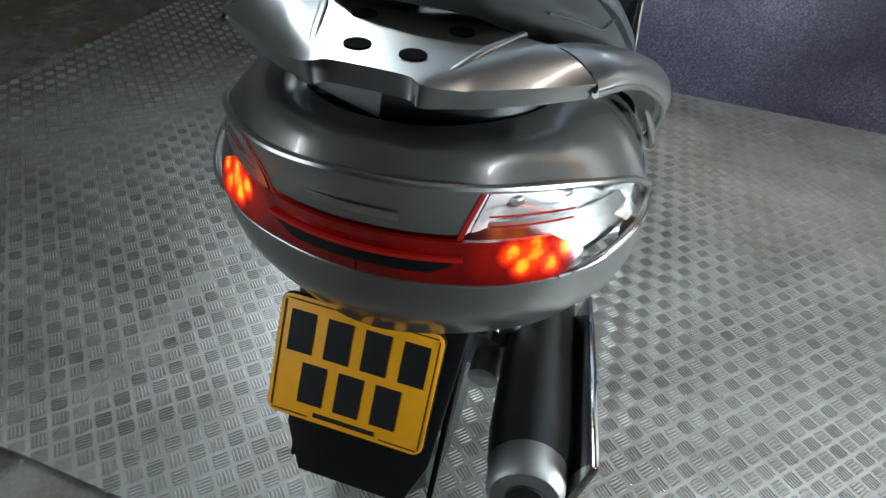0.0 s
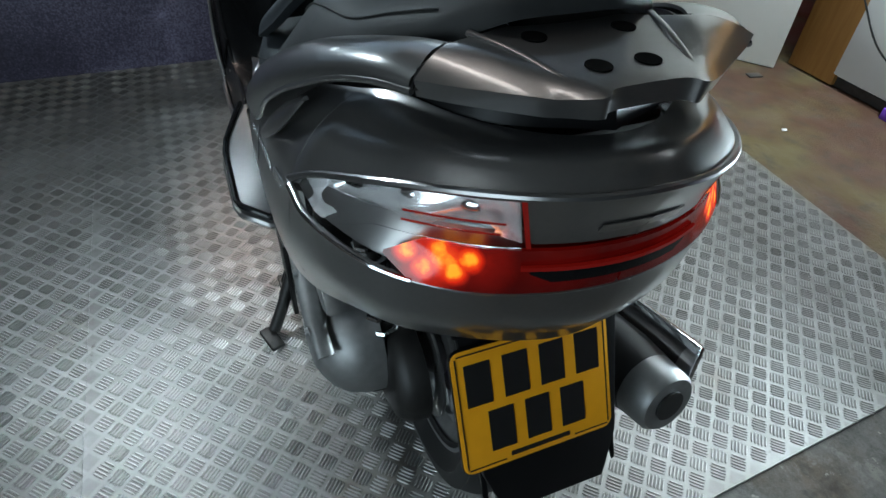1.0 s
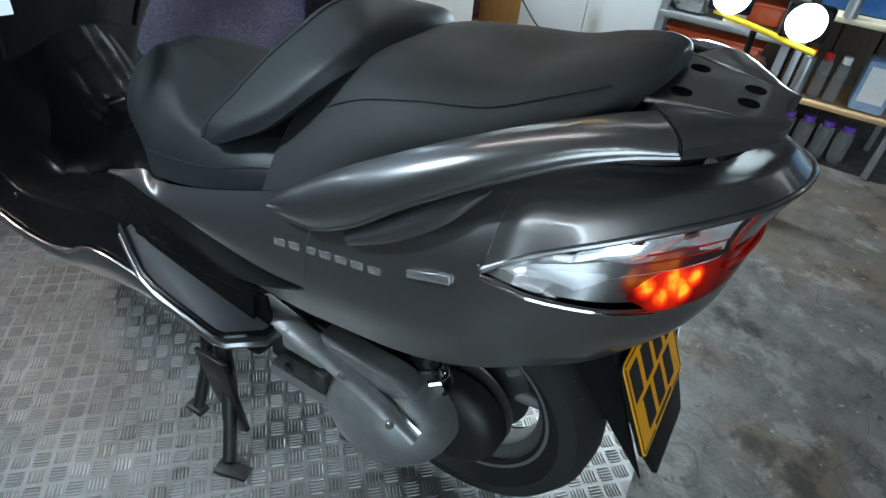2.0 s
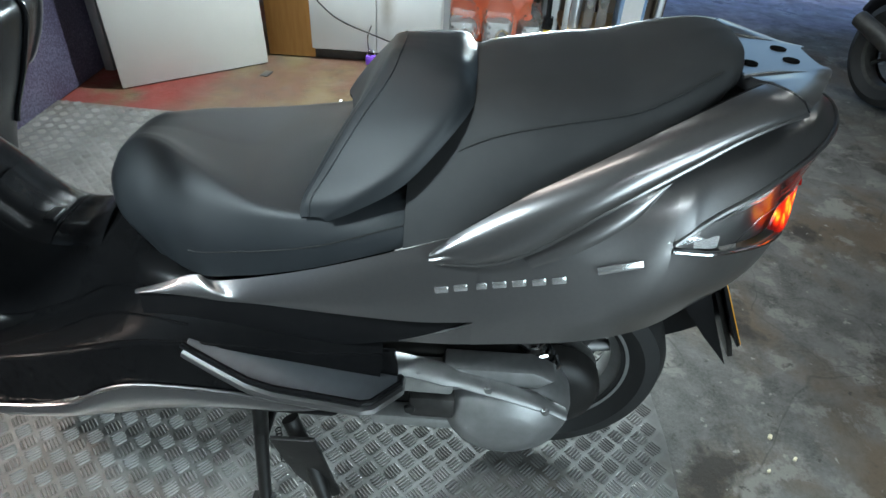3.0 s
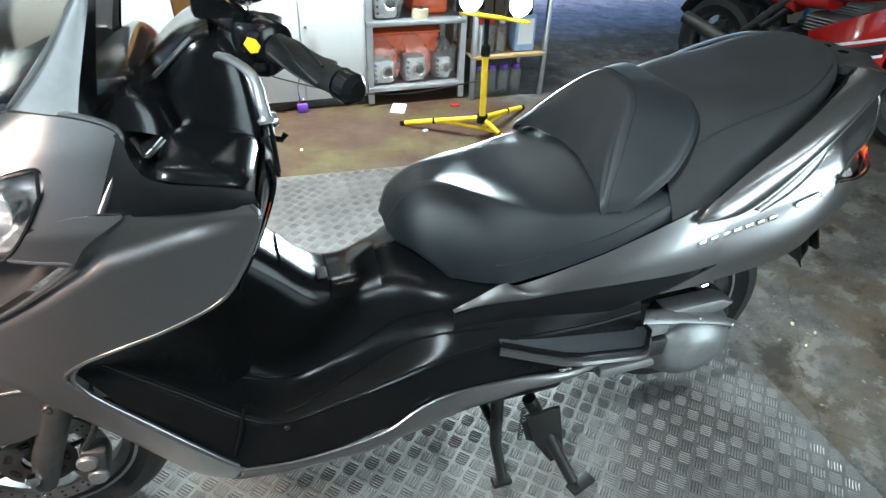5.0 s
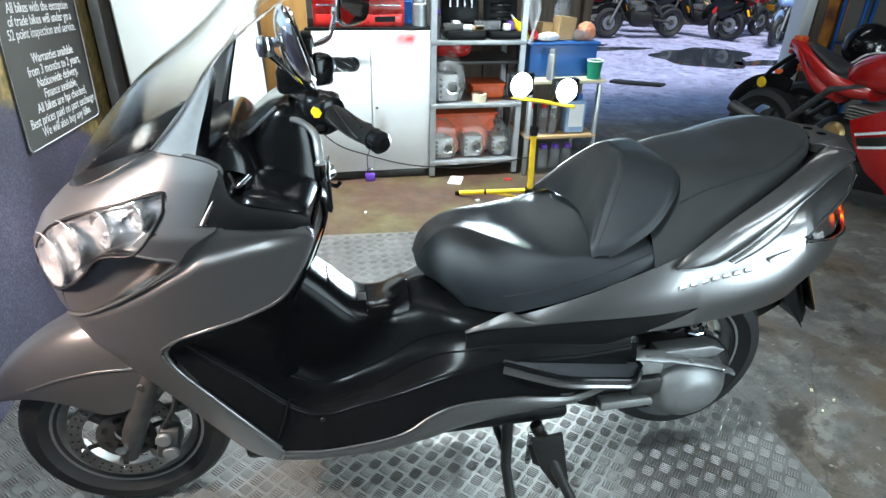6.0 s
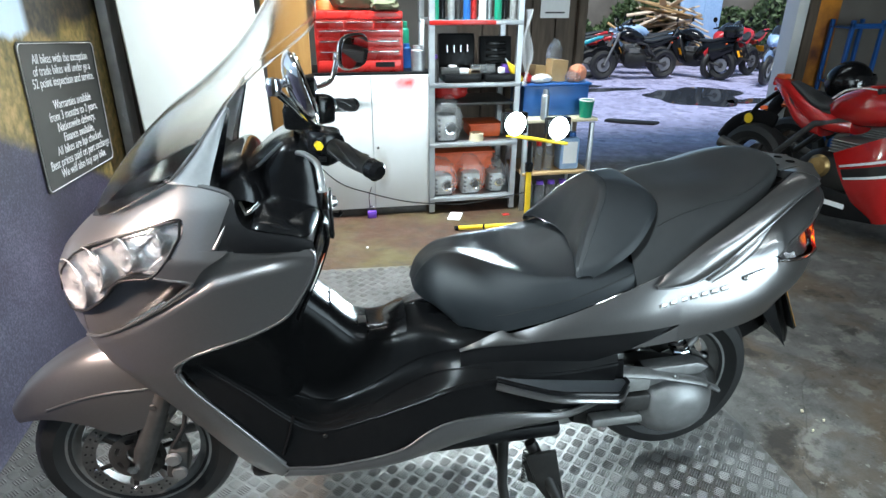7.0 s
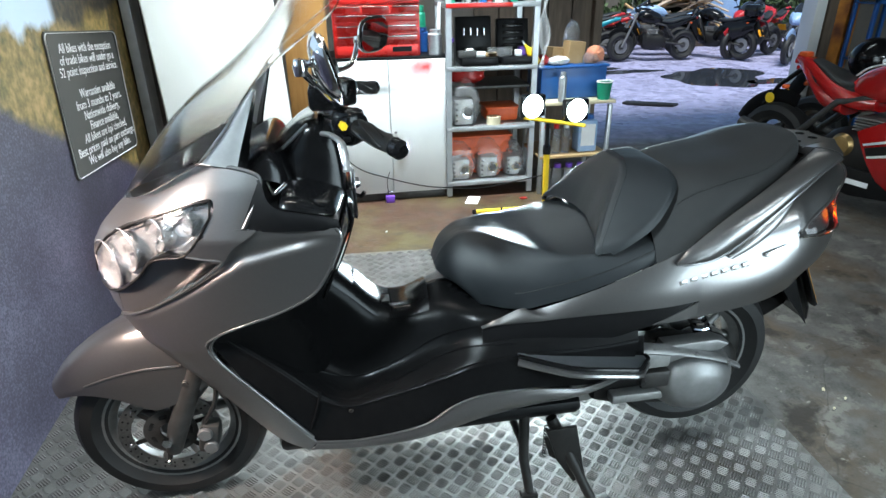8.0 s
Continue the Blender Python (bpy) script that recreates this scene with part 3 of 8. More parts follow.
# ---- the printed banner on the side wall ----
def banner_mat():
    """A printed country road: speckled tarmac below, grass verge, field, tree line and pale sky above."""
    m = bpy.data.materials.new("printed_road_scene")
    m.use_nodes = True
    n, l = m.node_tree.nodes, m.node_tree.links
    p = n["Principled BSDF"]
    p.inputs["Roughness"].default_value = 0.42
    tc = n.new("ShaderNodeTexCoord")
    sp = n.new("ShaderNodeSeparateXYZ")
    l.new(tc.outputs["Object"], sp.inputs[0])

    def noisy(scale, detail=6, vec=None):
        t = n.new("ShaderNodeTexNoise")
        t.inputs["Scale"].default_value, t.inputs["Detail"].default_value = scale, detail
        l.new(vec or tc.outputs["Object"], t.inputs["Vector"])
        return t.outputs["Fac"]

    def calc(op, a, b, c=None):
        k = n.new("ShaderNodeMath")
        k.operation = op
        for i, x in enumerate((a, b, c)):
            if x is None:
                continue
            if isinstance(x, (int, float)):
                k.inputs[i].default_value = x
            else:
                l.new(x, k.inputs[i])
        return k.outputs[0]

    def ramp(fac, stops):
        r = n.new("ShaderNodeValToRGB")
        e = r.color_ramp.elements
        while len(e) < len(stops):
            e.new(0.5)
        for k, (pos, col) in zip(e, stops):
            k.position, k.color = pos, (*col, 1)
        l.new(fac, r.inputs["Fac"])
        return r.outputs["Color"]

    def blend(fac, a, b):
        k = n.new("ShaderNodeMix")
        k.data_type = "RGBA"
        l.new(fac, k.inputs[0])
        l.new(a, k.inputs[6])
        l.new(b, k.inputs[7])
        return k.outputs[2]

    def step(x, at, width):
        k = n.new("ShaderNodeMapRange")
        k.inputs["From Min"].default_value, k.inputs["From Max"].default_value = at - width, at + width
        l.new(x, k.inputs["Value"])
        return k.outputs["Result"]
    tar = ramp(calc("MULTIPLY_ADD", noisy(130, 4), 0.55, calc("MULTIPLY", noisy(2.2), 0.45)), [(0.36, (0.022, 0.019, 0.036)), (0.5, (0.052, 0.046, 0.078)), (0.64, (0.135, 0.125, 0.180))])
    grass = ramp(calc("MULTIPLY_ADD", noisy(30, 6), 0.6, calc("MULTIPLY", noisy(3), 0.4)), [(0.35, (0.06, 0.055, 0.015)), (0.5, (0.22, 0.16, 0.05)), (0.65, (0.42, 0.27, 0.11))])
    trees = ramp(noisy(26, 6), [(0.4, (0.012, 0.012, 0.010)), (0.62, (0.07, 0.05, 0.03))])
    skyc = ramp(sp.outputs["Z"], [(0.0, (0.75, 0.62, 0.55)), (1.0, (0.55, 0.65, 0.8))])
    wob = calc("MULTIPLY", noisy(7), 0.10)
    # the verge falls away along the wall
    verge = calc("ADD", calc("MULTIPLY_ADD", sp.outputs["Y"], 0.45, sp.outputs["Z"]), wob)
    c = blend(step(verge, 1.37, 0.02), tar, grass)
    treeline = calc("ADD", sp.outputs["Z"], calc("MULTIPLY", noisy(5), 0.25))
    left = step(sp.outputs["Y"], 1.25, 0.03)
    c = blend(step(treeline, 1.37, 0.02), c, blend(left, skyc, trees))
    c = blend(step(treeline, 1.9, 0.05), c, skyc)
    l.new(c, p.inputs["Base Color"])
    return m


bm = box(0.012, 4.1, 2.35, (WX - 0.006, 0.02, 1.168), 0.002)
banner = tagged(part("banner", bm, banner_mat(), smooth=False), "large printed banner of a country road fixed to the wall", "banner")


sign = thing("info_panel", "dark grey printed text panel with a white outline on the banner", "sign", pose(WX, 1.483, 0.911, -4.2, 0, 0))


def rounded(w, h, r):
    return [(sy * (w / 2 - r) + r * math.cos(a), sz * (h / 2 - r) + r * math.sin(a)) for sy, sz, q in ((1, 1, 0), (-1, 1, 90), (-1, -1, 180), (1, -1, 270)) for a in [radians(q + 15 * k) for k in range(7)]]


ON_WALL = Matrix(((0, 0, 1, 0.002), (1, 0, 0, 0), (0, 1, 0, 0), (0, 0, 0, 1)))
part("panel", prism(rounded(0.81, 0.575, 0.03), 0.004, ON_WALL), mat("dark_translucent_print", (0.060, 0.058, 0.053), (0.045, 0.044, 0.04), 0.42, 0, 6), sign, smooth=False)
part("outline", tube([(0.007, y, z) for y, z in rounded(0.795, 0.56, 0.03)] + [(0.007, *rounded(0.795, 0.56, 0.03)[0])], 0.0035, 6, flat=0.4), M_WHITE_INK, sign, "white outline")
LINES = ["All bikes with the exception", "of trade bikes will under go a", "52 point inspection and service.", "", "Warranties available", "from 3 months to 2 years,", "Nationwide delivery,", "Finance available,", "All bikes are hpi checked,", "Best prices paid on part exchange,", "We will also buy any bike."]
for k, line in enumerate(LINES):
    if line:
        cu = bpy.data.curves.new("lettering", "FONT")
        cu.body, cu.size, cu.align_x, cu.extrude = line, 0.0525, "CENTER", 0.0005
        cu.materials.append(M_WHITE_INK)
        ob = new("lettering", cu)
        ob.parent = sign
        ob.matrix_basis = pose(0.0075, 0.0 if k < 3 else 0.025, 0.205 - 0.0455 * k, 90, 0, 90)

# ---- leaning board, post, cabinet, shelves ----
a, b = Vector((-1.925, 1.80, 0)), Vector((-1.335, 2.265, 0))
d = b - a
rot = Matrix.Rotation(math.atan2(d.y, d.x), 3, "Z") @ Matrix.Rotation(radians(-4), 3, "X")
ob = part("leaning_board", box(d.length, 0.018, 2.2, (a + b) / 2 + Vector((-0.03, 0.075, 1.09)), 0.003, rot=rot), M_BOARD)
tagged(ob, "large off-white board leaning against the back of the workshop", "board")
ob = part("wood_post", box(0.26, 0.09, 2.99, (-1.21, 2.44, 1.49), 0.004), M_WOOD)
tagged(ob, "orange-brown varnished wooden post standing beside the white cabinet", "post")
ob = part("wall_frame", box(0.05, 0.16, 2.9, (-2.075, 2.10, 1.44), 0.006), M_GALV)
tagged(ob, "grey metal frame upright at the end of the banner", "frame")

cab = thing("cabinet", "white painted steel two-door cabinet with scuffs and red marks", "cabinet", pose(-0.725, 2.39, 0))
part("body", box(0.74, 0.42, 0.88, (0, 0.225, 0.48), 0.004), M_WHITEP, cab)
part("plinth", box(0.72, 0.40, 0.045, (0, 0.225, 0.0125), 0.002), M_STEEL, cab)
part("top", box(0.75, 0.45, 0.016, (0, 0.225, 0.925), 0.003), M_MATT, cab, "dark top")
for s in (-1, 1):
    dr = part("door", box(0.362, 0.016, 0.865, (s * 0.184, 0.006, 0.482), 0.003), M_DOOR, cab)
    if s > 0:
        part("lock", lathe([(0, 0.008), (0.008, 0.008), (0.009, 0)], 14, m=pose(0.03, -0.003, 0.46, 90)), M_CHROME, dr)
tool = thing("tool_chest", "red enamelled tool chest with chrome drawer pulls, on the cabinet", "tool chest", pose(-0.78, 2.40, 0.933))
part("body", box(0.53, 0.32, 0.30, (0, 0.17, 0.15), 0.006), M_TOOLRED, tool)
part("lid", box(0.535, 0.325, 0.05, (0, 0.17, 0.328), 0.012), M_TOOLRED, tool)
for row, z in enumerate((0.275, 0.225, 0.165, 0.105)):
    cols = ((-0.175, 0.165), (0, 0.165), (0.175, 0.165)) if row == 0 else ((0, 0.50),)
    for x, w in cols:
        dw = part("drawer", box(w, 0.012, 0.042, (x, 0.006, z), 0.003), M_TOOLRED, tool)
        part("pull", box(w * 0.96, 0.012, 0.008, (x, -0.004, z + 0.017), 0.003), M_CHROME, dw, "chrome pull")
part("drawer", box(0.5, 0.012, 0.06, (0, 0.006, 0.04), 0.003), M_TOOLRED, tool)

part("scuff", box(0.12, 0.001, 0.03, (0.15, -0.0006, 0.045), 0.0), M_MATT, tool, "black scuffed patch on a drawer")

shelf = thing("shelf_unit", "grey galvanised steel shelving unit loaded with parts", "shelving", pose(-0.06, 2.36, 0))
for sx in (-1, 1):
    for y in (0, 0.42):
        bm = prism([(0, 0), (0.035, 0), (0.035, 0.003), (0.003, 0.003), (0.003, 0.035), (0, 0.035)], 1.9)
        bmesh.ops.transform(bm, matrix=pose(sx * 0.3 - (0.035 if sx > 0 else 0), y - (0.035 if y else 0), 0), verts=bm.verts)
        part("post", bm, M_GALV, shelf, smooth=False)
SHELF_Z = [0.10, 0.475, 0.86, 1.235, 1.7]
for z in SHELF_Z:
    part("shelf", box(0.60, 0.43, 0.028, (0, 0.21, z - 0.014), 0.003), M_GALV, shelf)

tab = thing("side_table", "pale metal-framed table with a lower shelf", "table", pose(0.515, 2.30, 0))
for x in (-0.235, 0.235):
    for y in (0.02, 0.38):
        part("leg", box(0.028, 0.028, 0.60, (x, y, 0.29), 0.003), M_GALV, tab)
part("tabletop", box(0.52, 0.42, 0.022, (0, 0.2, 0.613), 0.003), M_CREAM, tab)
part("shelf", box(0.49, 0.40, 0.02, (0, 0.2, 0.25), 0.003), M_CARD, tab, "brown board shelf")

# ---- tripod work light ----
tri = thing("tripod_work_light", "yellow tripod with two lit square work lights", "work light", pose(0.13, 1.77, 0))
part("pole", tube([(0, 0, 0.12), (-0.012, -0.01, 0.47)], 0.017, 14), M_YELLOW, tri)
part("upper_pole", tube([(-0.012, -0.01, 0.46), (-0.018, -0.015, 0.62)], 0.012, 12), M_BLACK, tri)
part("collar", lathe([(0, 0.03), (0.022, 0.03), (0.024, 0), (0.022, -0.02), (0, -0.02)], 18, m=pose(-0.012, -0.01, 0.46)), M_BLACK, tri)
part("hub", lathe([(0, 0.02), (0.03, 0.02), (0.03, -0.02), (0, -0.02)], 18, m=pose(0, 0, 0.10)), M_BLACK, tri)
for ex, ey in ((-0.37, 0.26), (0.39, 0.32), (0.11, -0.17)):
    lg = part("leg", tube([(0, 0, 0.105), (ex, ey, 0.005)], 0.014, 10), M_YELLOW, tri)
    part("brace", tube([(0, 0, 0.045), (ex * 0.55, ey * 0.55, 0.052)], 0.009, 8), M_YELLOW, lg)
    part("foot_cap", tube([(ex * 0.97, ey * 0.97, 0.008), (ex * 1.03, ey * 1.03, 0.0)], 0.016, 10), M_BLACK, lg)
    part("joint_band", tube([(ex * 0.58, ey * 0.58, 0.047), (ex * 0.61, ey * 0.61, 0.044)], 0.0165, 10), M_BLACK, lg)
part("cross_bar", tube([(-0.17, -0.035, 0.665), (0.2, -0.035, 0.60)], 0.011, 10), M_YELLOW, tri)
for lp in (LAMP_A, LAMP_B):
    q = lp - Vector((0.13, 1.77, 0))
    rot = Matrix.Rotation(radians(10), 3, "Z")
    hd = part("lamp_head", box(0.15, 0.05, 0.12, q + Vector((0, 0.012, 0)), 0.01, rot=rot), M_BLACK, tri)
    part("lit_panel", lathe([(0, 0.034), (0.030, 0.031), (0.052, 0.020), (0.064, 0.0)], 28, m=Matrix.Translation(q + Vector((0, -0.012, 0))) @ rot.to_4x4() @ pose(0, 0, 0, 90)), M_LIT, hd, "glaring white domed panel")


# ---- the scooter: x runs from the front wheel (-1.6) to the rear axle (0) ----
scooter = thing("scooter", "grey metallic maxi scooter on its stand, tail lamps lit", "scooter", pose(0, 0, 0))


def both(name, make, material, parent=scooter, label="", sides=(-1, 1), **kw):
    return [part(name, make(s), material, parent, label, **kw) for s in sides]


def surf(ctrl, mirror=False):
    """A smooth surface through stations of control points; mirror keeps it level across the centre line at its end."""
    C = np.array(ctrl, float)
    M = C[-2] * (1, -1, 1)

    def line(P, t, end=None):
        P = np.concatenate(([2 * P[0] - P[1]], P, [2 * P[-1] - P[-2] if end is None else end]))
        s = min(max(t, 0), 1) * (len(P) - 3)
        k = min(int(s), len(P) - 4)
        f = s - k
        a, b, c, d = P[k:k + 4]
        return 0.5 * (2 * b + (c - a) * f + (2 * a - 5 * b + 4 * c - d) * f * f + (3 * b - a - 3 * c + d) * f ** 3)

    def fn(u, v):
        return line(np.array([line(row, v) for row in C]), u, line(M, v) if mirror else None)
    return fn


def patch(fn, u0, u1, v0, v1, s, nu, nv, thick=0.004, off=(0, 0, 0)):
    """A piece of a surface between parameter limits, on side s."""
    def g(a, b):
        v = v0 + (v1 - v0) * b
        lo = u0(b) if callable(u0) else u0
        hi = u1(b) if callable(u1) else u1
        p = fn(lo + (hi - lo) * a, v)
        return (p[0] + off[0], s * (p[1] + off[1]), p[2] + off[2])
    return sheet(g, nu, nv, thick, out=(0.1, s, 0.35))


def whole_u(fn, u0, u1, v0, v1, nu, nv, thick=0.004, off=(0, 0, 0), out=(0.6, 0, 0.4)):
    """Both halves in one piece, joined where u = 1 on the centre line."""
    def g(a, b):
        s, a = (-1, 2 * a) if a <= 0.5 else (1, 2 - 2 * a)
        lo = u0(b) if callable(u0) else u0
        p = fn(lo + (u1 - lo) * a, v0 + (v1 - v0) * b)
        return (p[0] + off[0], s * (p[1] + (off[1] if a < 0.999 else 0)), p[2] + off[2])
    return sheet(g, 2 * nu, nv, thick, out=out)


def whole_v(fn, u0, u1, nu, nv, thick=0.004, out=(0, 0, 1)):
    """Both halves in one piece, joined where v = 0 on the centre line."""
    def g(a, b):
        s, b = (-1, 1 - 2 * b) if b <= 0.5 else (1, 2 * b - 1)
        p = fn(u0 + (u1 - u0) * a, b)
        return (p[0], s * p[1], p[2])
    return sheet(g, nu, 2 * nv, thick, out=out)


# tail cover: stations from beside the rear seat round to the stern, five heights each
TAIL = [
    [(-0.19, 0.243, 0.785), (-0.19, 0.258, 0.742), (-0.19, 0.268, 0.700), (-0.19, 0.277, 0.640), (-0.19, 0.274, 0.585)],
    [(-0.03, 0.213, 0.855), (-0.03, 0.254, 0.785), (-0.03, 0.268, 0.735), (-0.03, 0.280, 0.670), (-0.03, 0.270, 0.605)],
    [(0.068, 0.180, 0.890), (0.068, 0.230, 0.851), (0.068, 0.262, 0.793), (0.068, 0.273, 0.700), (0.068, 0.254, 0.626)],
]
SIDE_LONG = surf(TAIL + [[(0.130, 0.150, 0.905), (0.142, 0.208, 0.878), (0.146, 0.254, 0.800), (0.150, 0.243, 0.700), (0.140, 0.215, 0.640)]])


def SIDE(u, v):
    """The tail's side, flowing on into the stern."""
    return SIDE_LONG(u * (len(TAIL) - 1) / len(TAIL), v)


STERN = [
    [(0.068, 0.180, 0.890), (0.068, 0.264, 0.796), (0.068, 0.265, 0.787), (0.068, 0.273, 0.700), (0.068, 0.254, 0.626)],
    [(0.115, 0.155, 0.905), (0.112, 0.242, 0.824), (0.132, 0.257, 0.783), (0.148, 0.246, 0.706), (0.138, 0.218, 0.642)],
    [(0.190, 0.120, 0.912), (0.196, 0.202, 0.862), (0.214, 0.215, 0.778), (0.212, 0.204, 0.710), (0.195, 0.178, 0.652)],
    [(0.235, 0.080, 0.915), (0.282, 0.132, 0.890), (0.270, 0.150, 0.775), (0.264, 0.143, 0.715), (0.240, 0.120, 0.659)],
    [(0.260, 0.040, 0.917), (0.326, 0.068, 0.902), (0.302, 0.076, 0.777), (0.296, 0.073, 0.718), (0.268, 0.060, 0.661)],
    [(0.268, 0.000, 0.918), (0.342, 0.000, 0.909), (0.314, 0.000, 0.779), (0.308, 0.000, 0.719), (0.278, 0.000, 0.660)],
]
DECK = surf([[r[0], tuple((np.array(r[0]) * 0.45 + np.array(r[1]) * 0.55) + (0, 0.004, 0.012)), r[1]] for r in [[TAIL[-2][0], TAIL[-2][2]]] + STERN], True)
FACE = surf([[r[1], tuple((np.array(r[1]) + np.array(r[2])) / 2 - (0.010, 0.004, 0)), r[2]] for r in STERN], True)
BUMP = surf([[r[2], r[3], r[4]] for r in [TAIL[-2]] + STERN], True)
both("tail_side", lambda s: patch(SIDE, 0, 1, 0, 1, s, 26, 20), M_PAINT)
part("tail_deck", whole_u(DECK, 1 / 6, 1, 0, 1, 40, 8, out=(0, 0, 1)), M_PAINT, scooter)
part("tail_bumper", whole_u(BUMP, 1 / 6, 1, 0, 1, 48, 12), M_PAINT, scooter)
part("crest_trim", tube([(p[0], -p[1], p[2]) for p in [FACE(i / 40, 0.0) for i in range(41)]] + [(p[0], p[1], p[2]) for p in [FACE(i / 40, 0.0) for i in range(39, -1, -1)]], 0.004, 8), M_PAINT, scooter)
part("bumper_lip", tube([(p[0], -p[1], p[2]) for p in [FACE(i / 40, 1.0) for i in range(41)]] + [(p[0], p[1], p[2]) for p in [FACE(i / 40, 1.0) for i in range(39, -1, -1)]], 0.0035, 8), M_PAINT, scooter)


def lamp_in(b):
    return 0.66 + 0.12 * b


# lamp faces: clear upper lens over a reflector, lit red lens below, painted centre panel between
# added black box: stands for the dark gap under the rack
part("deck_gap_fill", box(0.13, 0.16, 0.016, (0.165, 0, 0.902), 0.006), M_MATT, scooter, "black filler box in the dark gap under the rack")
part("centre_panel", whole_u(FACE, lambda b: lamp_in(b * 0.5), 1, 0, 0.5, 20, 10, off=(0.003, 0, 0)), M_PAINT, scooter)


def lens_low(a):
    """Lower edge of the clear lens: down to the lip at the front, up over the red lamp behind."""
    return 0.97 - 0.42 * min(1, max(0, (a - 0.24) / 0.16)) ** 0.7


for s in (-1, 1):
    def clear(a, b, s=s, depth=0.0, inset=0.0):
        u = 0.004 + a * (lamp_in(b * 0.5) - 0.008)
        p = FACE(u, 0.015 + (lens_low(u) - 0.015) * b)
        return (p[0] + 0.003 - depth, s * (p[1] + 0.002 - inset), p[2])
    lens = part("clear_lens", sheet(clear, 40, 12, 0.002, out=(0.3, s, 0.2)), M_LENS, scooter)
    lens.visible_shadow = False

    def bowl(a, b, s=s):
        """Stepped reflector facets behind the clear lens."""
        step = (0.010 * math.sin(a * 16.0) + 0.006 * math.sin(b * 7.0 + a * 9.0)) * math.sin(math.pi * min(1, a * 1.05)) ** 0.5
        deep = 0.004 + 0.016 * math.sin(math.pi * min(1, max(0, a))) ** 0.6 + step * 0.7
        u = 0.004 + a * (lamp_in(b * 0.5) - 0.008)
        p = FACE(u, 0.015 + (lens_low(u) - 0.015) * b)
        return (p[0] - max(0.003, deep), s * (p[1] - max(0.003, deep) * 0.6), p[2])
    part("reflector", sheet(bowl, 60, 14, 0.002, out=(0.3, s, 0.2)), M_REFL2, scooter, "faceted chrome lamp reflector")
    for k, (u, v) in enumerate(((0.33, 0.24), (0.47, 0.27), (0.58, 0.28))):
        p = FACE(u, v)
        mm = Matrix.Translation((p[0] - 0.020, s * (p[1] - 0.013), p[2])) @ Euler((0, radians(80), radians(-35 * s))).to_matrix().to_4x4()
        part("bulb", lathe([(0, 0.014), (0.007, 0.010), (0.010, 0.002), (0.008, -0.010)], 14, m=mm), M_CHROME if k else M_BLACK, scooter)
    for v in (0.30, 0.42):
        part("lens_line", tube([(p[0] + 0.001, s * (p[1] + 0.001), p[2]) for p in [FACE(0.46 + 0.2 * i / 10, v) for i in range(11)]], 0.0012, 6), M_REDDIM, scooter, "thin glowing red line")
    part("red_edge", patch(FACE, lambda b: lamp_in(b * 0.55) - 0.004, lambda b: lamp_in(b * 0.55) + 0.008, 0.0, 0.55, s, 2, 10, 0.003, off=(0.004, 0, 0)), M_REDDIM, scooter)
    bulbs = [(FACE(u, v), 0.027, 1.05) for u, v in ((0.48, 0.72), (0.55, 0.65), (0.61, 0.70), (0.52, 0.84), (0.585, 0.82))]
    bulbs += [(FACE(0.53, 0.74), 0.066, 0.64), (FACE(0.56, 0.73), 0.046, 0.97), (FACE(0.64, 0.70), 0.055, 0.30), (FACE(0.80, 0.62), 0.080, 0.10), (FACE(1.0, 0.62), 0.075, 0.05)]
    lit = lit_lens("lit_tail_lens", [((p[0], s * p[1], p[2]), g, a) for p, g, a in bulbs], 0.002)
    part("red_lamp", patch(FACE, lambda b: 0.42 + 0.16 * abs(b - 0.55), 1.0, 0.57, 0.985, s, 60, 12, 0.004, off=(0.003, 0.002, 0)), lit, scooter, "lit red tail lamp lens")
    part("lens_rim", tube([(p[0] + 0.003, s * (p[1] + 0.003), p[2]) for p in [FACE(0.5 * i / 24, 0.985) for i in range(25)]], 0.0022, 6), M_CHROME, scooter, "thin bright lens rim")
part("centre_slot", whole_u(FACE, lambda b: 0.74 + 0.10 * abs(b - 0.3), 1.0, 0.73, 0.87, 14, 5, off=(0.005, 0, 0)), M_BLACK, scooter)
part("slot_lip", whole_u(FACE, lambda b: 0.72, 1.0, 0.70, 0.735, 14, 3, off=(0.009, 0, 0)), M_REDDIM, scooter)
part("lower_face", whole_u(FACE, 0.0, 1.0, 0.5, 1.0, 40, 6, off=(-0.014, -0.010, 0)), M_PAINT, scooter)
part("tail_badge", whole_u(FACE, 0.87, 1.0, 0.30, 0.39, 8, 2, 0.001, off=(0.005, 0, 0)), M_DISC, scooter, "dull silver badge bar")

# front part of the side cover, up to the spike by the footwell
both("side_cover", lambda s: strip([(-0.745, 0.205, 0.584), (-0.70, 0.203, 0.600), (-0.638, 0.203, 0.625), (-0.60, 0.207, 0.618), (-0.45, 0.232, 0.675), (-0.30, 0.2435, 0.738), (-0.19, 0.2435, 0.785)],
                                   [(-0.742, 0.206, 0.582), (-0.68, 0.215, 0.588), (-0.60, 0.230, 0.596), (-0.52, 0.240, 0.604), (-0.40, 0.260, 0.616), (-0.28, 0.2745, 0.626), (-0.19, 0.2770, 0.636)], s, 50, 10, 0.008), M_PAINT)
both("side_fork", lambda s: strip([(-0.19, 0.277, 0.634), (-0.22, 0.274, 0.614), (-0.30, 0.264, 0.571)], [(-0.19, 0.274, 0.586), (-0.23, 0.270, 0.578), (-0.302, 0.263, 0.569)], s, 12, 6), M_PAINT)
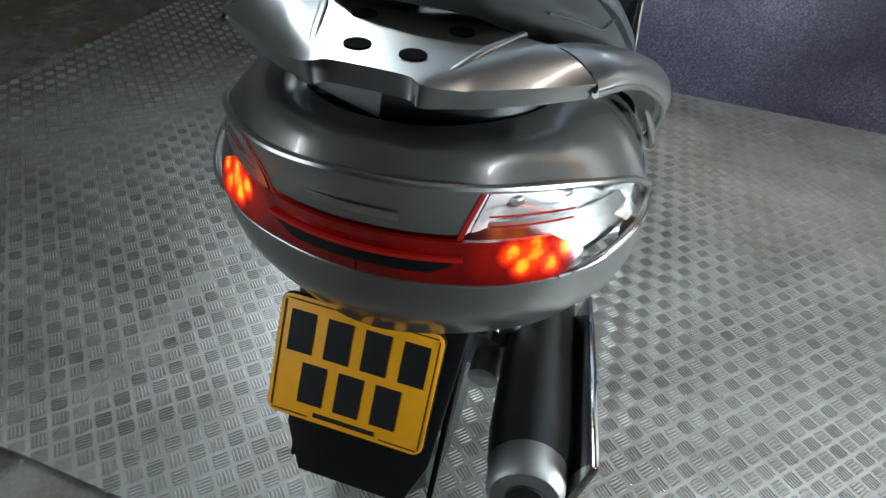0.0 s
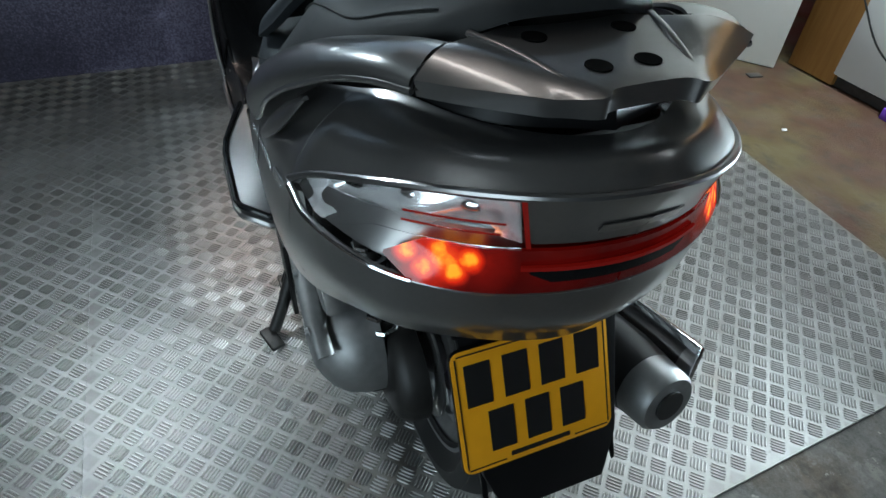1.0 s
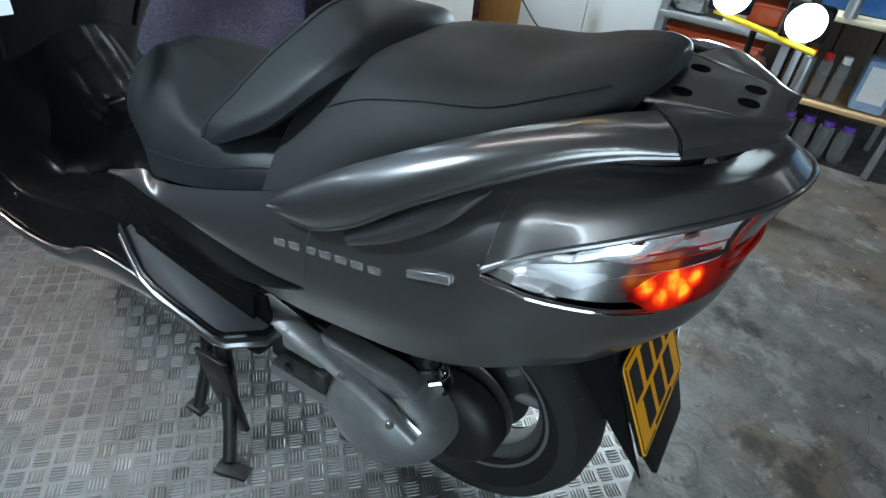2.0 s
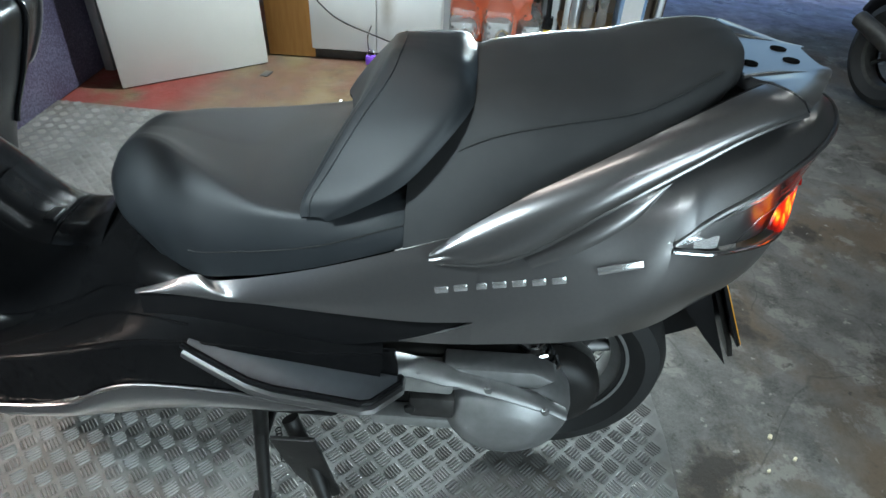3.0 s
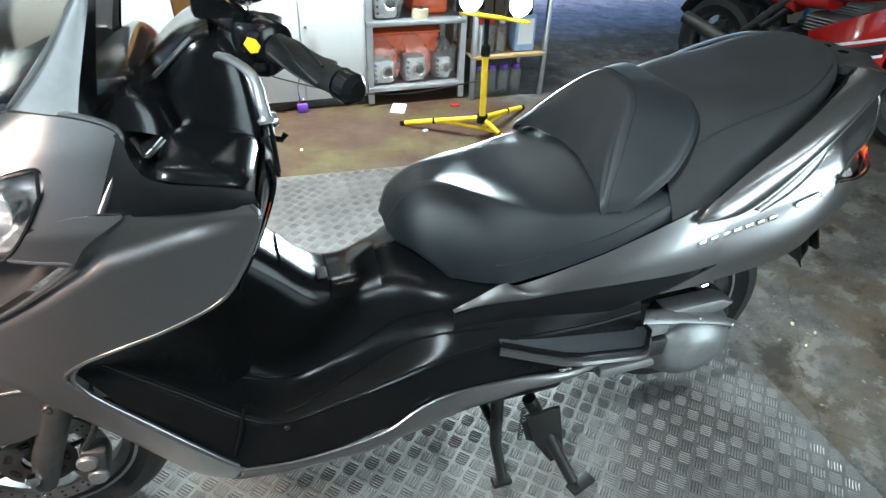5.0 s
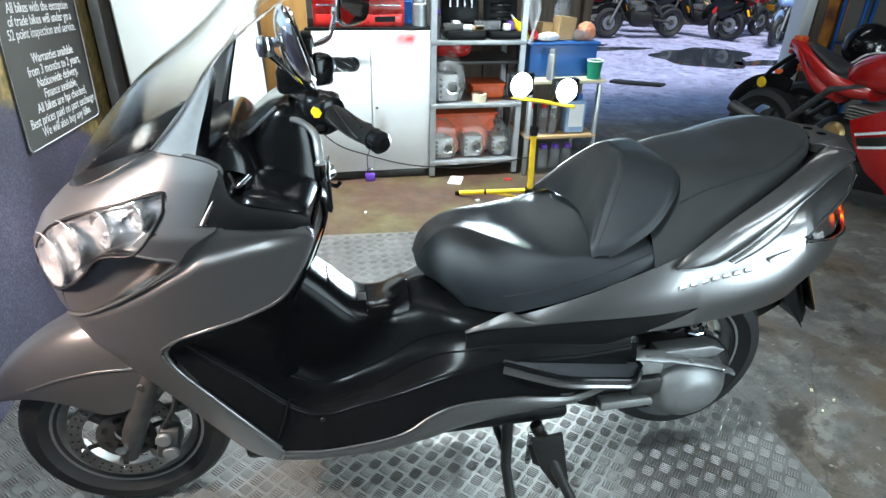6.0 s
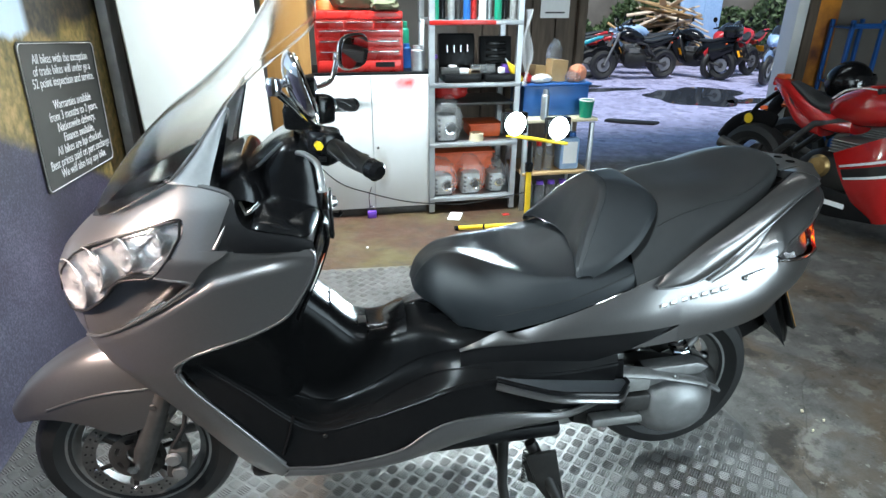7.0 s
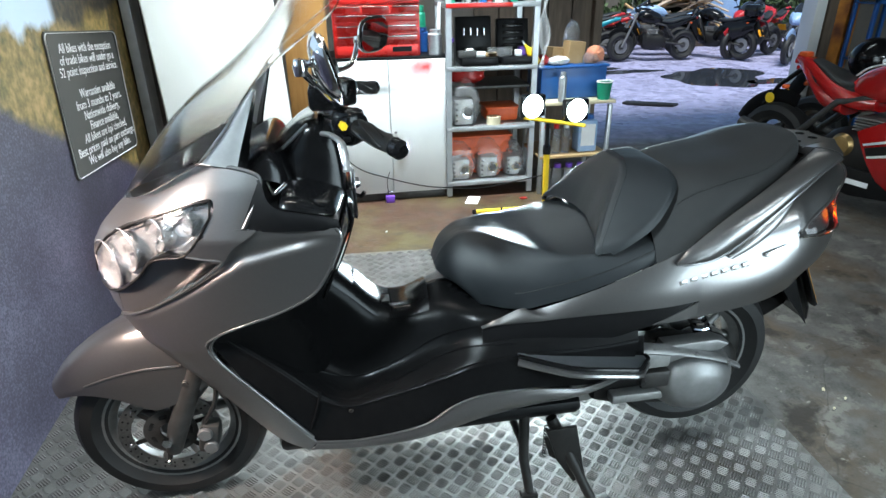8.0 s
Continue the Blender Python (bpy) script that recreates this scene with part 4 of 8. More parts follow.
both("side_panel", lambda s: strip([(-0.742, 0.202, 0.580), (-0.60, 0.226, 0.594), (-0.40, 0.252, 0.614), (-0.19, 0.267, 0.632)],
                                   [(-0.742, 0.21, 0.52), (-0.60, 0.225, 0.515), (-0.42, 0.245, 0.53), (-0.30, 0.262, 0.569)], s, 30, 8, 0.004), M_MATT, label="matt black side panel")
def side_y(x, z):
    """Half width of the tail's side at a place."""
    u = min(1, max(0, (x + 0.19) / 0.258))
    return float(min((SIDE(u, k / 60) for k in range(61)), key=lambda p: abs(p[2] - z))[1])


for s in (-1, 1):
    for k in range(7):
        x, z = -0.240 + 0.0275 * k, 0.691 + 0.0056 * k
        part("side_badge", box(0.0200, 0.0015, 0.0110, (x, s * (side_y(x, z) + 0.001), z), 0.001, rot=Matrix.Rotation(radians(-12), 3, "Y") @ Matrix.Rotation(s * 0.16, 3, "X")), M_BADGE, scooter, "chrome badge bar")
    part("model_badge", box(0.062, 0.004, 0.011, (0.004, s * (side_y(0.004, 0.756) + 0.002), 0.756), 0.001, rot=Matrix.Rotation(radians(-18), 3, "Y") @ Matrix.Rotation(s * 0.3, 3, "X")), M_BADGE, scooter, "pale badge bar")

# ---- seat ----
SEAT_RIBS = [
    (-0.836, 0.690, 0.020, 0.688, 0.085, 0.640),
    (-0.812, 0.745, 0.034, 0.742, 0.130, 0.612),
    (-0.770, 0.774, 0.040, 0.777, 0.150, 0.611),
    (-0.720, 0.778, 0.058, 0.783, 0.168, 0.610),
    (-0.670, 0.768, 0.092, 0.776, 0.184, 0.613),
    (-0.620, 0.756, 0.124, 0.766, 0.198, 0.618),
    (-0.575, 0.750, 0.152, 0.759, 0.208, 0.632),
    (-0.520, 0.755, 0.180, 0.755, 0.217, 0.648),
    (-0.430, 0.784, 0.196, 0.764, 0.230, 0.682),
    (-0.330, 0.812, 0.176, 0.790, 0.233, 0.722),
    (-0.250, 0.825, 0.150, 0.800, 0.218, 0.745),
]


def seat_rib(x, zc, yc, zk, yb, zb):
    """Dished top, a soft crest, then the bolster's full side down to the base."""
    w, h = yb - yc, zk - zb
    pull = float(np.interp(x, (-0.836, -0.77, -0.67, -0.62), (0.085, 0.062, 0.02, 0.0)))
    return [(x, 0.0, zc), (x, yc * 0.55, zc + (zk - zc) * 0.45), (x, yc * 0.90, zk - 0.0005), (x, yc + w * 0.10, zk - h * 0.03), (x + pull * 0.05, yc + w * 0.48, zk - h * 0.20), (x + pull * 0.35, yc + w * 0.88, zk - h * 0.56), (x + pull, yb, zb)]


SEAT = surf([seat_rib(*r) for r in SEAT_RIBS])
part("rider_seat", whole_v(SEAT, 0, 1, 70, 40, 0.01), M_LEATHER, scooter, "black grained vinyl rider seat")
PILLION = surf([
    [(-0.300, 0.000, 0.872), (-0.300, 0.095, 0.868), (-0.300, 0.140, 0.848), (-0.300, 0.200, 0.792), (-0.30, 0.238, 0.736)],
    [(-0.200, 0.000, 0.930), (-0.200, 0.090, 0.928), (-0.200, 0.146, 0.906), (-0.200, 0.202, 0.845), (-0.20, 0.242, 0.780)],
    [(-0.100, 0.000, 0.946), (-0.100, 0.095, 0.946), (-0.100, 0.158, 0.929), (-0.100, 0.202, 0.885), (-0.10, 0.225, 0.826)],
    [(0.000, 0.000, 0.957), (0.000, 0.095, 0.958), (0.000, 0.156, 0.944), (0.000, 0.188, 0.908), (0.00, 0.200, 0.868)],
    [(0.070, 0.000, 0.984), (0.070, 0.085, 0.983), (0.070, 0.138, 0.968), (0.070, 0.162, 0.938), (0.070, 0.168, 0.906)],
    [(0.125, 0.000, 1.004), (0.124, 0.070, 0.999), (0.122, 0.110, 0.984), (0.118, 0.132, 0.962), (0.114, 0.134, 0.940)],
    [(0.158, 0.000, 1.004), (0.156, 0.056, 0.999), (0.148, 0.090, 0.985), (0.140, 0.108, 0.970), (0.136, 0.110, 0.955)],
    [(0.168, 0.000, 0.986), (0.165, 0.054, 0.984), (0.156, 0.086, 0.974), (0.147, 0.102, 0.964), (0.142, 0.105, 0.954)],
])
part("pillion_seat", whole_v(PILLION, 0, 1, 56, 30, 0.01), M_LEATHER2, scooter, "black suede-look pillion seat")
both("seat_seam", lambda s: tube([(p[0], s * (p[1] + 0.001), p[2] + 0.001) for p in [PILLION(0.1 + 0.6 * i / 30, 0.62 - 0.1 * i / 30) for i in range(31)]], 0.0012, 6), M_RUBBER)
both("seat_seam", lambda s: tube([(p[0], s * (p[1] + 0.001), p[2]) for p in [SEAT(0.42 + 0.52 * i / 30, 0.90 - 0.10 * i / 30) for i in range(31)]], 0.0012, 6), M_RUBBER)
REST = surf([
    [(-0.415, 0.000, 0.800), (-0.385, 0.000, 0.880), (-0.350, 0.000, 0.938), (-0.322, 0.000, 0.955), (-0.245, 0.000, 0.950), (-0.205, 0.000, 0.922)],
    [(-0.417, 0.045, 0.800), (-0.387, 0.045, 0.878), (-0.352, 0.045, 0.935), (-0.325, 0.046, 0.953), (-0.242, 0.060, 0.948), (-0.205, 0.070, 0.920)],
    [(-0.428, 0.098, 0.796), (-0.400, 0.094, 0.864), (-0.366, 0.086, 0.912), (-0.336, 0.090, 0.932), (-0.240, 0.115, 0.938), (-0.215, 0.132, 0.912)],
    [(-0.438, 0.146, 0.790), (-0.424, 0.140, 0.830), (-0.402, 0.130, 0.862), (-0.374, 0.136, 0.882), (-0.262, 0.162, 0.908), (-0.248, 0.178, 0.880)],
    [(-0.449, 0.184, 0.780), (-0.444, 0.178, 0.797), (-0.432, 0.172, 0.812), (-0.412, 0.178, 0.824), (-0.312, 0.200, 0.852), (-0.304, 0.211, 0.825)],
    [(-0.454, 0.204, 0.769), (-0.453, 0.202, 0.776), (-0.448, 0.200, 0.783), (-0.436, 0.204, 0.788), (-0.376, 0.219, 0.803), (-0.370, 0.223, 0.785)],
    [(-0.452, 0.212, 0.757), (-0.451, 0.213, 0.760), (-0.446, 0.214, 0.763), (-0.438, 0.216, 0.765), (-0.418, 0.222, 0.768), (-0.414, 0.223, 0.762)],
])
part("backrest", whole_u(lambda u, v: REST(1 - u, v), 0, 1, 0, 1, 56, 40, 0.014, out=(-0.2, 0, 1)), M_LEATHER, scooter, "raised black padded rider backrest")
part("backrest_seam", tube([(p[0], -p[1], p[2] + 0.001) for p in [REST(i / 40, 0.6) for i in range(40, -1, -1)]] + [(p[0], p[1], p[2] + 0.001) for p in [REST(i / 40, 0.6) for i in range(1, 41)]], 0.0010, 6), M_LEATHER, scooter)

# ---- grab rails and rack ----
RAIL_TOP = [(-0.260, 0.259, 0.747), (-0.235, 0.256, 0.772), (-0.205, 0.252, 0.795), (-0.14, 0.243, 0.840), (-0.06, 0.229, 0.886), (0.00, 0.213, 0.917), (0.05, 0.194, 0.939), (0.10, 0.171, 0.957), (0.145, 0.146, 0.970), (0.174, 0.128, 0.975)]
RAIL_RIDGE = [(-0.260, 0.266, 0.744), (-0.225, 0.272, 0.757), (-0.180, 0.274, 0.778), (-0.110, 0.272, 0.826), (-0.045, 0.264, 0.868), (0.020, 0.249, 0.907), (0.075, 0.231, 0.933), (0.125, 0.211, 0.954), (0.170, 0.190, 0.967), (0.207, 0.168, 0.970)]
RAIL_LOW = [(-0.260, 0.264, 0.740), (-0.220, 0.270, 0.741), (-0.165, 0.272, 0.750), (-0.105, 0.270, 0.783), (-0.045, 0.266, 0.832), (0.018, 0.254, 0.875), (0.072, 0.238, 0.906), (0.122, 0.220, 0.932), (0.172, 0.200, 0.950), (0.215, 0.178, 0.957)]
RAIL_BACK = [(x, y - 0.034, z - 0.004) for x, y, z in RAIL_LOW]


def rail(s):
    """A hollow-backed wing: upper bevel, ridge, outer face and a turned-in lower edge."""
    rows = [curve(r, 61) for r in (RAIL_TOP, RAIL_RIDGE, RAIL_LOW, RAIL_BACK)]

    def fn(u, v):
        i = round(u * 60)
        k = min(int(v * 3), 2)
        f = v * 3 - k
        p = rows[k][i] * (1 - f) + rows[k + 1][i] * f
        swell = (0.005, 0.006, 0.0)[k] * 4 * f * (1 - f)
        return (p[0], s * (p[1] + swell * 0.7), p[2] + swell * (0.7 if k == 0 else 0.0))
    return sheet(fn, 60, 18, 0.004, out=(0, s, 0.6))


both("grab_rail", rail, M_PAINT, angle=28)
# added black panel: stands for the dark gap inside the rail
both("rail_gap_fill", lambda s: strip([(x, y - 0.006, z - 0.006) for x, y, z in RAIL_TOP[2:]], [(x, y - 0.020, z - 0.075) for x, y, z in RAIL_TOP[2:]], s, 24, 4), M_MATT, label="black filler panel in the dark gap inside the grab rail")
both("rail_fin", lambda s: strip([(-0.13, 0.262, 0.756), (-0.06, 0.258, 0.806), (0.00, 0.247, 0.850), (0.05, 0.232, 0.880)], [(-0.115, 0.270, 0.744), (-0.05, 0.268, 0.780), (0.01, 0.256, 0.826), (0.05, 0.235, 0.874)], s, 20, 6, 0.004), M_PAINT)
both("rail_edge", lambda s: tube([(x, s * (y - 0.001), z - 0.001) for x, y, z in curve(RAIL_LOW, 60)], 0.0035, 8), M_PAINT)


def rack_form(u, v):
    """Half of the rack: a plate whose edge sweeps from the rail's seam to the stern notch; u = 1 on the centre line."""
    edge = curve([(0.217, 0.176), (0.238, 0.148), (0.259, 0.115), (0.279, 0.083), (0.294, 0.058), (0.296, 0.046), (0.287, 0.034), (0.285, 0.0)], 41)
    inner = curve([(0.176, 0.127), (0.170, 0.116), (0.163, 0.102), (0.156, 0.084), (0.150, 0.062), (0.152, 0.045), (0.154, 0.025), (0.155, 0.0)], 41)
    a, b = inner[round(u * 40)], edge[round(u * 40)]
    x, y = a * (1 - v) + b * v
    wing = min(1, max(0, (y - 0.045 - 0.055 * (1 - v)) / 0.035))
    rise = 0.004 * wing * math.sin(math.pi * min(1, 0.15 + v * 0.85))
    return (x, y, 0.9725 + rise - 0.006 * wing * v ** 3 + 0.002 * (1 - v) * wing)


rack = part("rack", whole_u(rack_form, 0, 1, 0, 1, 40, 16, 0.020, out=(0, 0, 1)), M_PAINT, scooter)
for s in (-1, 1):
    rk = rack
    for x, y, z in ((0.179, 0.048, 0.9732), (0.248, 0.025, 0.9732)):
        part("bolt_hole", lathe([(0, 0.0006), (0.0120, 0.0006), (0.0120, -0.004)], 20, m=pose(x, s * y, z)), M_HOLE, rk, "dark bolt hole")
    part("rack_rib", tube(curve([(0.152, s * 0.100, 0.9715), (0.21, s * 0.079, 0.973), (0.292, s * 0.052, 0.967)], 12), 0.0045, 8, flat=0.7), M_PAINT, rk)
    part("rack_seam", tube([(0.175, s * 0.1275, 0.975), (0.196, s * 0.150, 0.974), (0.208, s * 0.169, 0.970), (0.216, s * 0.177, 0.958)], 0.0016, 6), M_MATT, rk)
# black strips in place of the dark gap between rack and deck
both("under_rack", lambda s: strip([(0.02, 0.17, 0.915), (0.12, 0.13, 0.945), (0.20, 0.09, 0.95), (0.25, 0.0, 0.95)], [(0.02, 0.19, 0.87), (0.12, 0.15, 0.90), (0.21, 0.10, 0.912), (0.26, 0.0, 0.915)], s, 20, 4), M_MATT)


# ---- wheels ----
def wheel(name, x, r, width, rim_r, steer=0.0, z=None):
    """Tyre and spoked alloy rim round the y axis."""
    z = r if z is None else z
    mm = pose(x, 0, z, 90, 0, 0) if not steer else Matrix.Translation((x, 0, z)) @ pose(0, 0, 0, 0, 0, steer) @ pose(0, 0, 0, 90, 0, 0)
    h = width / 2
    wh = part(name, lathe([(rim_r - 0.012, -h * 0.62), (rim_r + 0.004, -h * 0.72), (r - 0.055, -h), (r - 0.025, -h * 0.93), (r - 0.006, -h * 0.55), (r, 0), (r - 0.006, h * 0.55), (r - 0.025, h * 0.93), (r - 0.055, h), (rim_r + 0.004, h * 0.72), (rim_r - 0.012, h * 0.62)], 72, m=mm), M_RUBBER, scooter, "black tyre")
    bm = bmesh.new()
    for k in range(44):
        for sd in (-1, 1):
            a = k * math.tau / 44
            rot = Matrix.Rotation(a, 4, "Z")
            b = box(0.024, 0.005, 0.003, (r - 0.0185, 0, sd * h * 0.70), 0.0, rot=Matrix.Rotation(0.5 * sd, 3, "Z") @ Matrix.Rotation(sd * 0.7, 3, "Y"))
            bmesh.ops.transform(b, matrix=mm @ rot, verts=b.verts)
            me = bpy.data.meshes.new("t")
            b.to_mesh(me)
            b.free()
            bm.from_mesh(me)
            bpy.data.meshes.remove(me)
    part("tread_groove", bm, M_INK, wh)["kind"] = "stuff"
    rim = part("rim", lathe([(rim_r - 0.004, -h * 0.70), (rim_r + 0.006, -h * 0.72), (rim_r + 0.007, -h * 0.66), (rim_r - 0.012, -h * 0.55), (rim_r - 0.028, -h * 0.3), (rim_r - 0.03, h * 0.3), (rim_r - 0.012, h * 0.55), (rim_r + 0.007, h * 0.66), (rim_r + 0.006, h * 0.72), (rim_r - 0.004, h * 0.70)], 72, m=mm), M_SATIN, wh, "silver alloy rim")
    for k in range(3):
        for da in (-0.16, 0.16):
            a = k * math.tau / 3 + da + 0.5
            p0, p1 = Vector((0.035 * math.cos(a), 0.035 * math.sin(a), 0)), Vector(((rim_r - 0.02) * math.cos(a + da), (rim_r - 0.02) * math.sin(a + da), 0))
            b = tube([p0, p1], [0.017, 0.013], 10, flat=1.0)
            bmesh.ops.transform(b, matrix=mm, verts=b.verts)
            part("spoke", b, M_SATIN, rim)
    part("hub", lathe([(0, -h * 0.8), (0.03, -h * 0.8), (0.045, -h * 0.5), (0.045, h * 0.5), (0.03, h * 0.8), (0, h * 0.8)], 28, m=mm), M_SATIN, rim)
    return wh, mm


FX, FR = -1.59, 0.260
rw, rm = wheel("rear_wheel", -0.020, 0.266, 0.152, 0.180, z=0.298)
fw, fm = wheel("front_wheel", FX, FR, 0.115, 0.180)


part("hub_casing", lathe([(0, -0.052), (0.085, -0.052), (0.118, -0.035), (0.122, 0.0), (0.07, 0.03), (0, 0.03)], 40, m=rm), M_STAND, rw, "dark gear casing inside the wheel")
part("rear_disc", lathe([(0.075, 0.060), (0.115, 0.060), (0.115, 0.065), (0.075, 0.065), (0.075, 0.060)], 40, m=rm), M_DISC, rw, "steel brake disc")


bm = lathe([(0.102, -0.0025), (0.136, -0.0025), (0.136, 0.0025), (0.102, 0.0025), (0.102, -0.0025)], 72)
bmesh.ops.transform(bm, matrix=Matrix.Translation((FX, -0.062, FR)) @ pose(0, 0, 0, 90), verts=bm.verts)
disc = part("brake_disc", bm, M_DISC, fw, "drilled steel brake disc")
for k in range(30):
    a = k * math.tau / 30
    for rr in (0.112, 0.126):
        aa = a + (0.1 if rr > 0.13 else 0)
        part("drill_hole", lathe([(0, 0.0008), (0.0030, 0.0008), (0.0034, 0)], 8, m=Matrix.Translation((FX + rr * math.cos(aa), -0.0648, FR + rr * math.sin(aa))) @ pose(0, 0, 0, 90)), M_INK, disc)
bm = lathe([(0.030, -0.004), (0.070, -0.004), (0.072, 0.004), (0.030, 0.004)], 48, m=Matrix.Translation((FX, -0.060, FR)) @ pose(0, 0, 0, 90))
part("disc_carrier", bm, M_STEEL, fw)
for k in range(6):
    a = k * math.tau / 6 + 0.3
    part("carrier_arm", box(0.056, 0.006, 0.014, (FX + 0.092 * math.cos(a), -0.060, FR + 0.092 * math.sin(a)), 0.003, rot=Matrix.Rotation(-a, 3, "Y")), M_STAND, disc)
    part("disc_button", lathe([(0, 0.003), (0.006, 0.003), (0.008, 0)], 12, m=Matrix.Translation((FX + 0.114 * math.cos(a), -0.0645, FR + 0.114 * math.sin(a))) @ pose(0, 0, 0, 90)), M_CHROME, disc)
for k in range(7):
    a = k * math.tau / 7
    part("carrier_slot", box(0.024, 0.003, 0.012, (FX + 0.053 * math.cos(a), -0.0635, FR + 0.053 * math.sin(a)), 0.004, rot=Matrix.Rotation(-a - math.pi / 2, 3, "Y")), M_INK, disc)
for s in (-1, 1):
    part("fork_leg", tube([(FX + 0.005, s * 0.088, FR - 0.045), (FX + 0.03, s * 0.088, FR + 0.03), (-1.462, s * 0.088, 0.52), (-1.385, s * 0.088, 0.70)], [0.022, 0.028, 0.027, 0.024], 16), M_STEEL, scooter, "dark grey fork leg")
part("axle_nut", lathe([(0, 0.012), (0.014, 0.012), (0.016, 0)], 6, m=Matrix.Translation((FX, -0.105, FR)) @ pose(0, 0, 0, 90)), M_CHROME, scooter)
cal = part("brake_caliper", box(0.052, 0.05, 0.095, (FX + 0.105, -0.082, FR - 0.012), 0.012, rot=Matrix.Rotation(radians(12), 3, "Y")), M_STEEL, scooter, "brake caliper with round pistons")
for dz in (-0.022, 0.024):
    part("piston_cap", lathe([(0, 0.010), (0.017, 0.010), (0.020, 0.004), (0.020, 0)], 20, m=Matrix.Translation((FX + 0.105 - dz * 0.2, -0.107, FR - 0.012 + dz)) @ pose(0, 0, 0, 90)), M_SATIN, cal)
part("brake_hose", tube(curve([(FX + 0.10, -0.095, FR + 0.04), (FX + 0.14, -0.10, FR + 0.11), (FX + 0.16, -0.09, FR + 0.22), (FX + 0.2, -0.06, FR + 0.32)], 16), 0.006, 8), M_RUBBER, scooter)

# front mudguard: a shell over the tyre with side flaps
FEN = surf([
    [(-1.865, 0.000, 0.440), (-1.860, 0.035, 0.436), (-1.845, 0.062, 0.425), (-1.835, 0.070, 0.415)],
    [(-1.815, 0.000, 0.500), (-1.805, 0.055, 0.490), (-1.775, 0.088, 0.455), (-1.760, 0.092, 0.430)],
    [(-1.735, 0.000, 0.560), (-1.725, 0.065, 0.545), (-1.690, 0.100, 0.490), (-1.680, 0.102, 0.410)],
    [(-1.640, 0.000, 0.600), (-1.635, 0.070, 0.585), (-1.610, 0.105, 0.510), (-1.600, 0.106, 0.370)],
    [(-1.540, 0.000, 0.610), (-1.535, 0.070, 0.595), (-1.530, 0.105, 0.510), (-1.525, 0.106, 0.390)],
    [(-1.440, 0.000, 0.575), (-1.440, 0.065, 0.560), (-1.440, 0.095, 0.500), (-1.445, 0.098, 0.430)],
    [(-1.360, 0.000, 0.500), (-1.362, 0.055, 0.490), (-1.368, 0.080, 0.450), (-1.375, 0.082, 0.420)],
])
part("front_mudguard", whole_v(FEN, 0, 1, 40, 18, 0.004), M_PAINT, scooter)
both("mudguard_crease", lambda s: tube([(p[0], s * (p[1] + 0.001), p[2]) for p in [FEN(0.2 + 0.5 * i / 24, 0.70) for i in range(25)]], 0.003, 6), M_PAINT)
both("mudguard_tab", lambda s: prism([(-1.545, 0.412), (-1.492, 0.424), (-1.500, 0.462), (-1.515, 0.466)], 0.005, Matrix(((1, 0, 0, 0), (0, 0, 1, s * 0.1065), (0, 1, 0, 0), (0, 0, 0, 1))), 0.002), M_PAINT)
both("mudguard_bolt", lambda s: lathe([(0, 0.006), (0.007, 0.006), (0.009, 0.0)], 14, m=Matrix.Translation((-1.509, s * 0.111, 0.447)) @ pose(0, 0, 0, 90 * -s)), M_STEEL)


# ---- front fairing ----
def nose_x(z):
    return float(np.interp(z, (0.25, 0.45, 0.55, 0.62, 0.70, 0.78, 0.84, 0.90, 0.96, 1.03, 1.10), (-1.30, -1.47, -1.57, -1.625, -1.655, -1.668, -1.66, -1.625, -1.565, -1.475, -1.39)))


def half_w(x, z):
    top = float(np.interp(z, (0.25, 0.34, 0.45, 0.90, 1.0, 1.06, 1.12), (0.245, 0.262, 0.270, 0.274, 0.240, 0.215, 0.19)))
    xb, xn = -1.20, nose_x(z)
    if x > xb:
        return top
    q = min(1.0, (xb - x) / (xb - xn))
    return top * max(0.0, 1 - q ** 2.3) ** 0.5


def no_relief(x, z):
    return 0.0


def shield_relief(x, z):
    """The hollow above the long crease of the leg shield."""
    d = z - float(np.interp(x, (-1.60, -1.465, -1.352, -1.287, -1.201, -1.105), (0.66, 0.738, 0.806, 0.844, 0.864, 0.879)))
    ends = min(1, max(0, (x + 1.56) / 0.15)) * min(1, max(0, (-1.085 - x) / 0.08))
    return -0.013 * ends * min(1, max(0, d / 0.018)) * (1 - min(1, max(0, (d - 0.018) / 0.07)))


def scoop_relief(x, z):
    return -0.042 * min(1, max(0, (x + 1.60) / 0.22))


def skin(top, bottom, s, nu=40, nv=14, off=0.0, thick=0.004, relief=no_relief):
    """A fairing panel drawn by its upper and lower edges in side view, laid on the fairing's form."""
    T, B = curve(top, nu + 1), curve(bottom, nu + 1)

    def fn(u, v):
        i = round(u * nu)
        x, z = T[i] * (1 - v) + B[i] * v
        x = max(x, nose_x(z) + 0.0005)
        return (x, s * (half_w(x, z) + off + relief(x, z)), z)
    return sheet(fn, nu, nv, thick, out=(-0.2, s, 0.2))


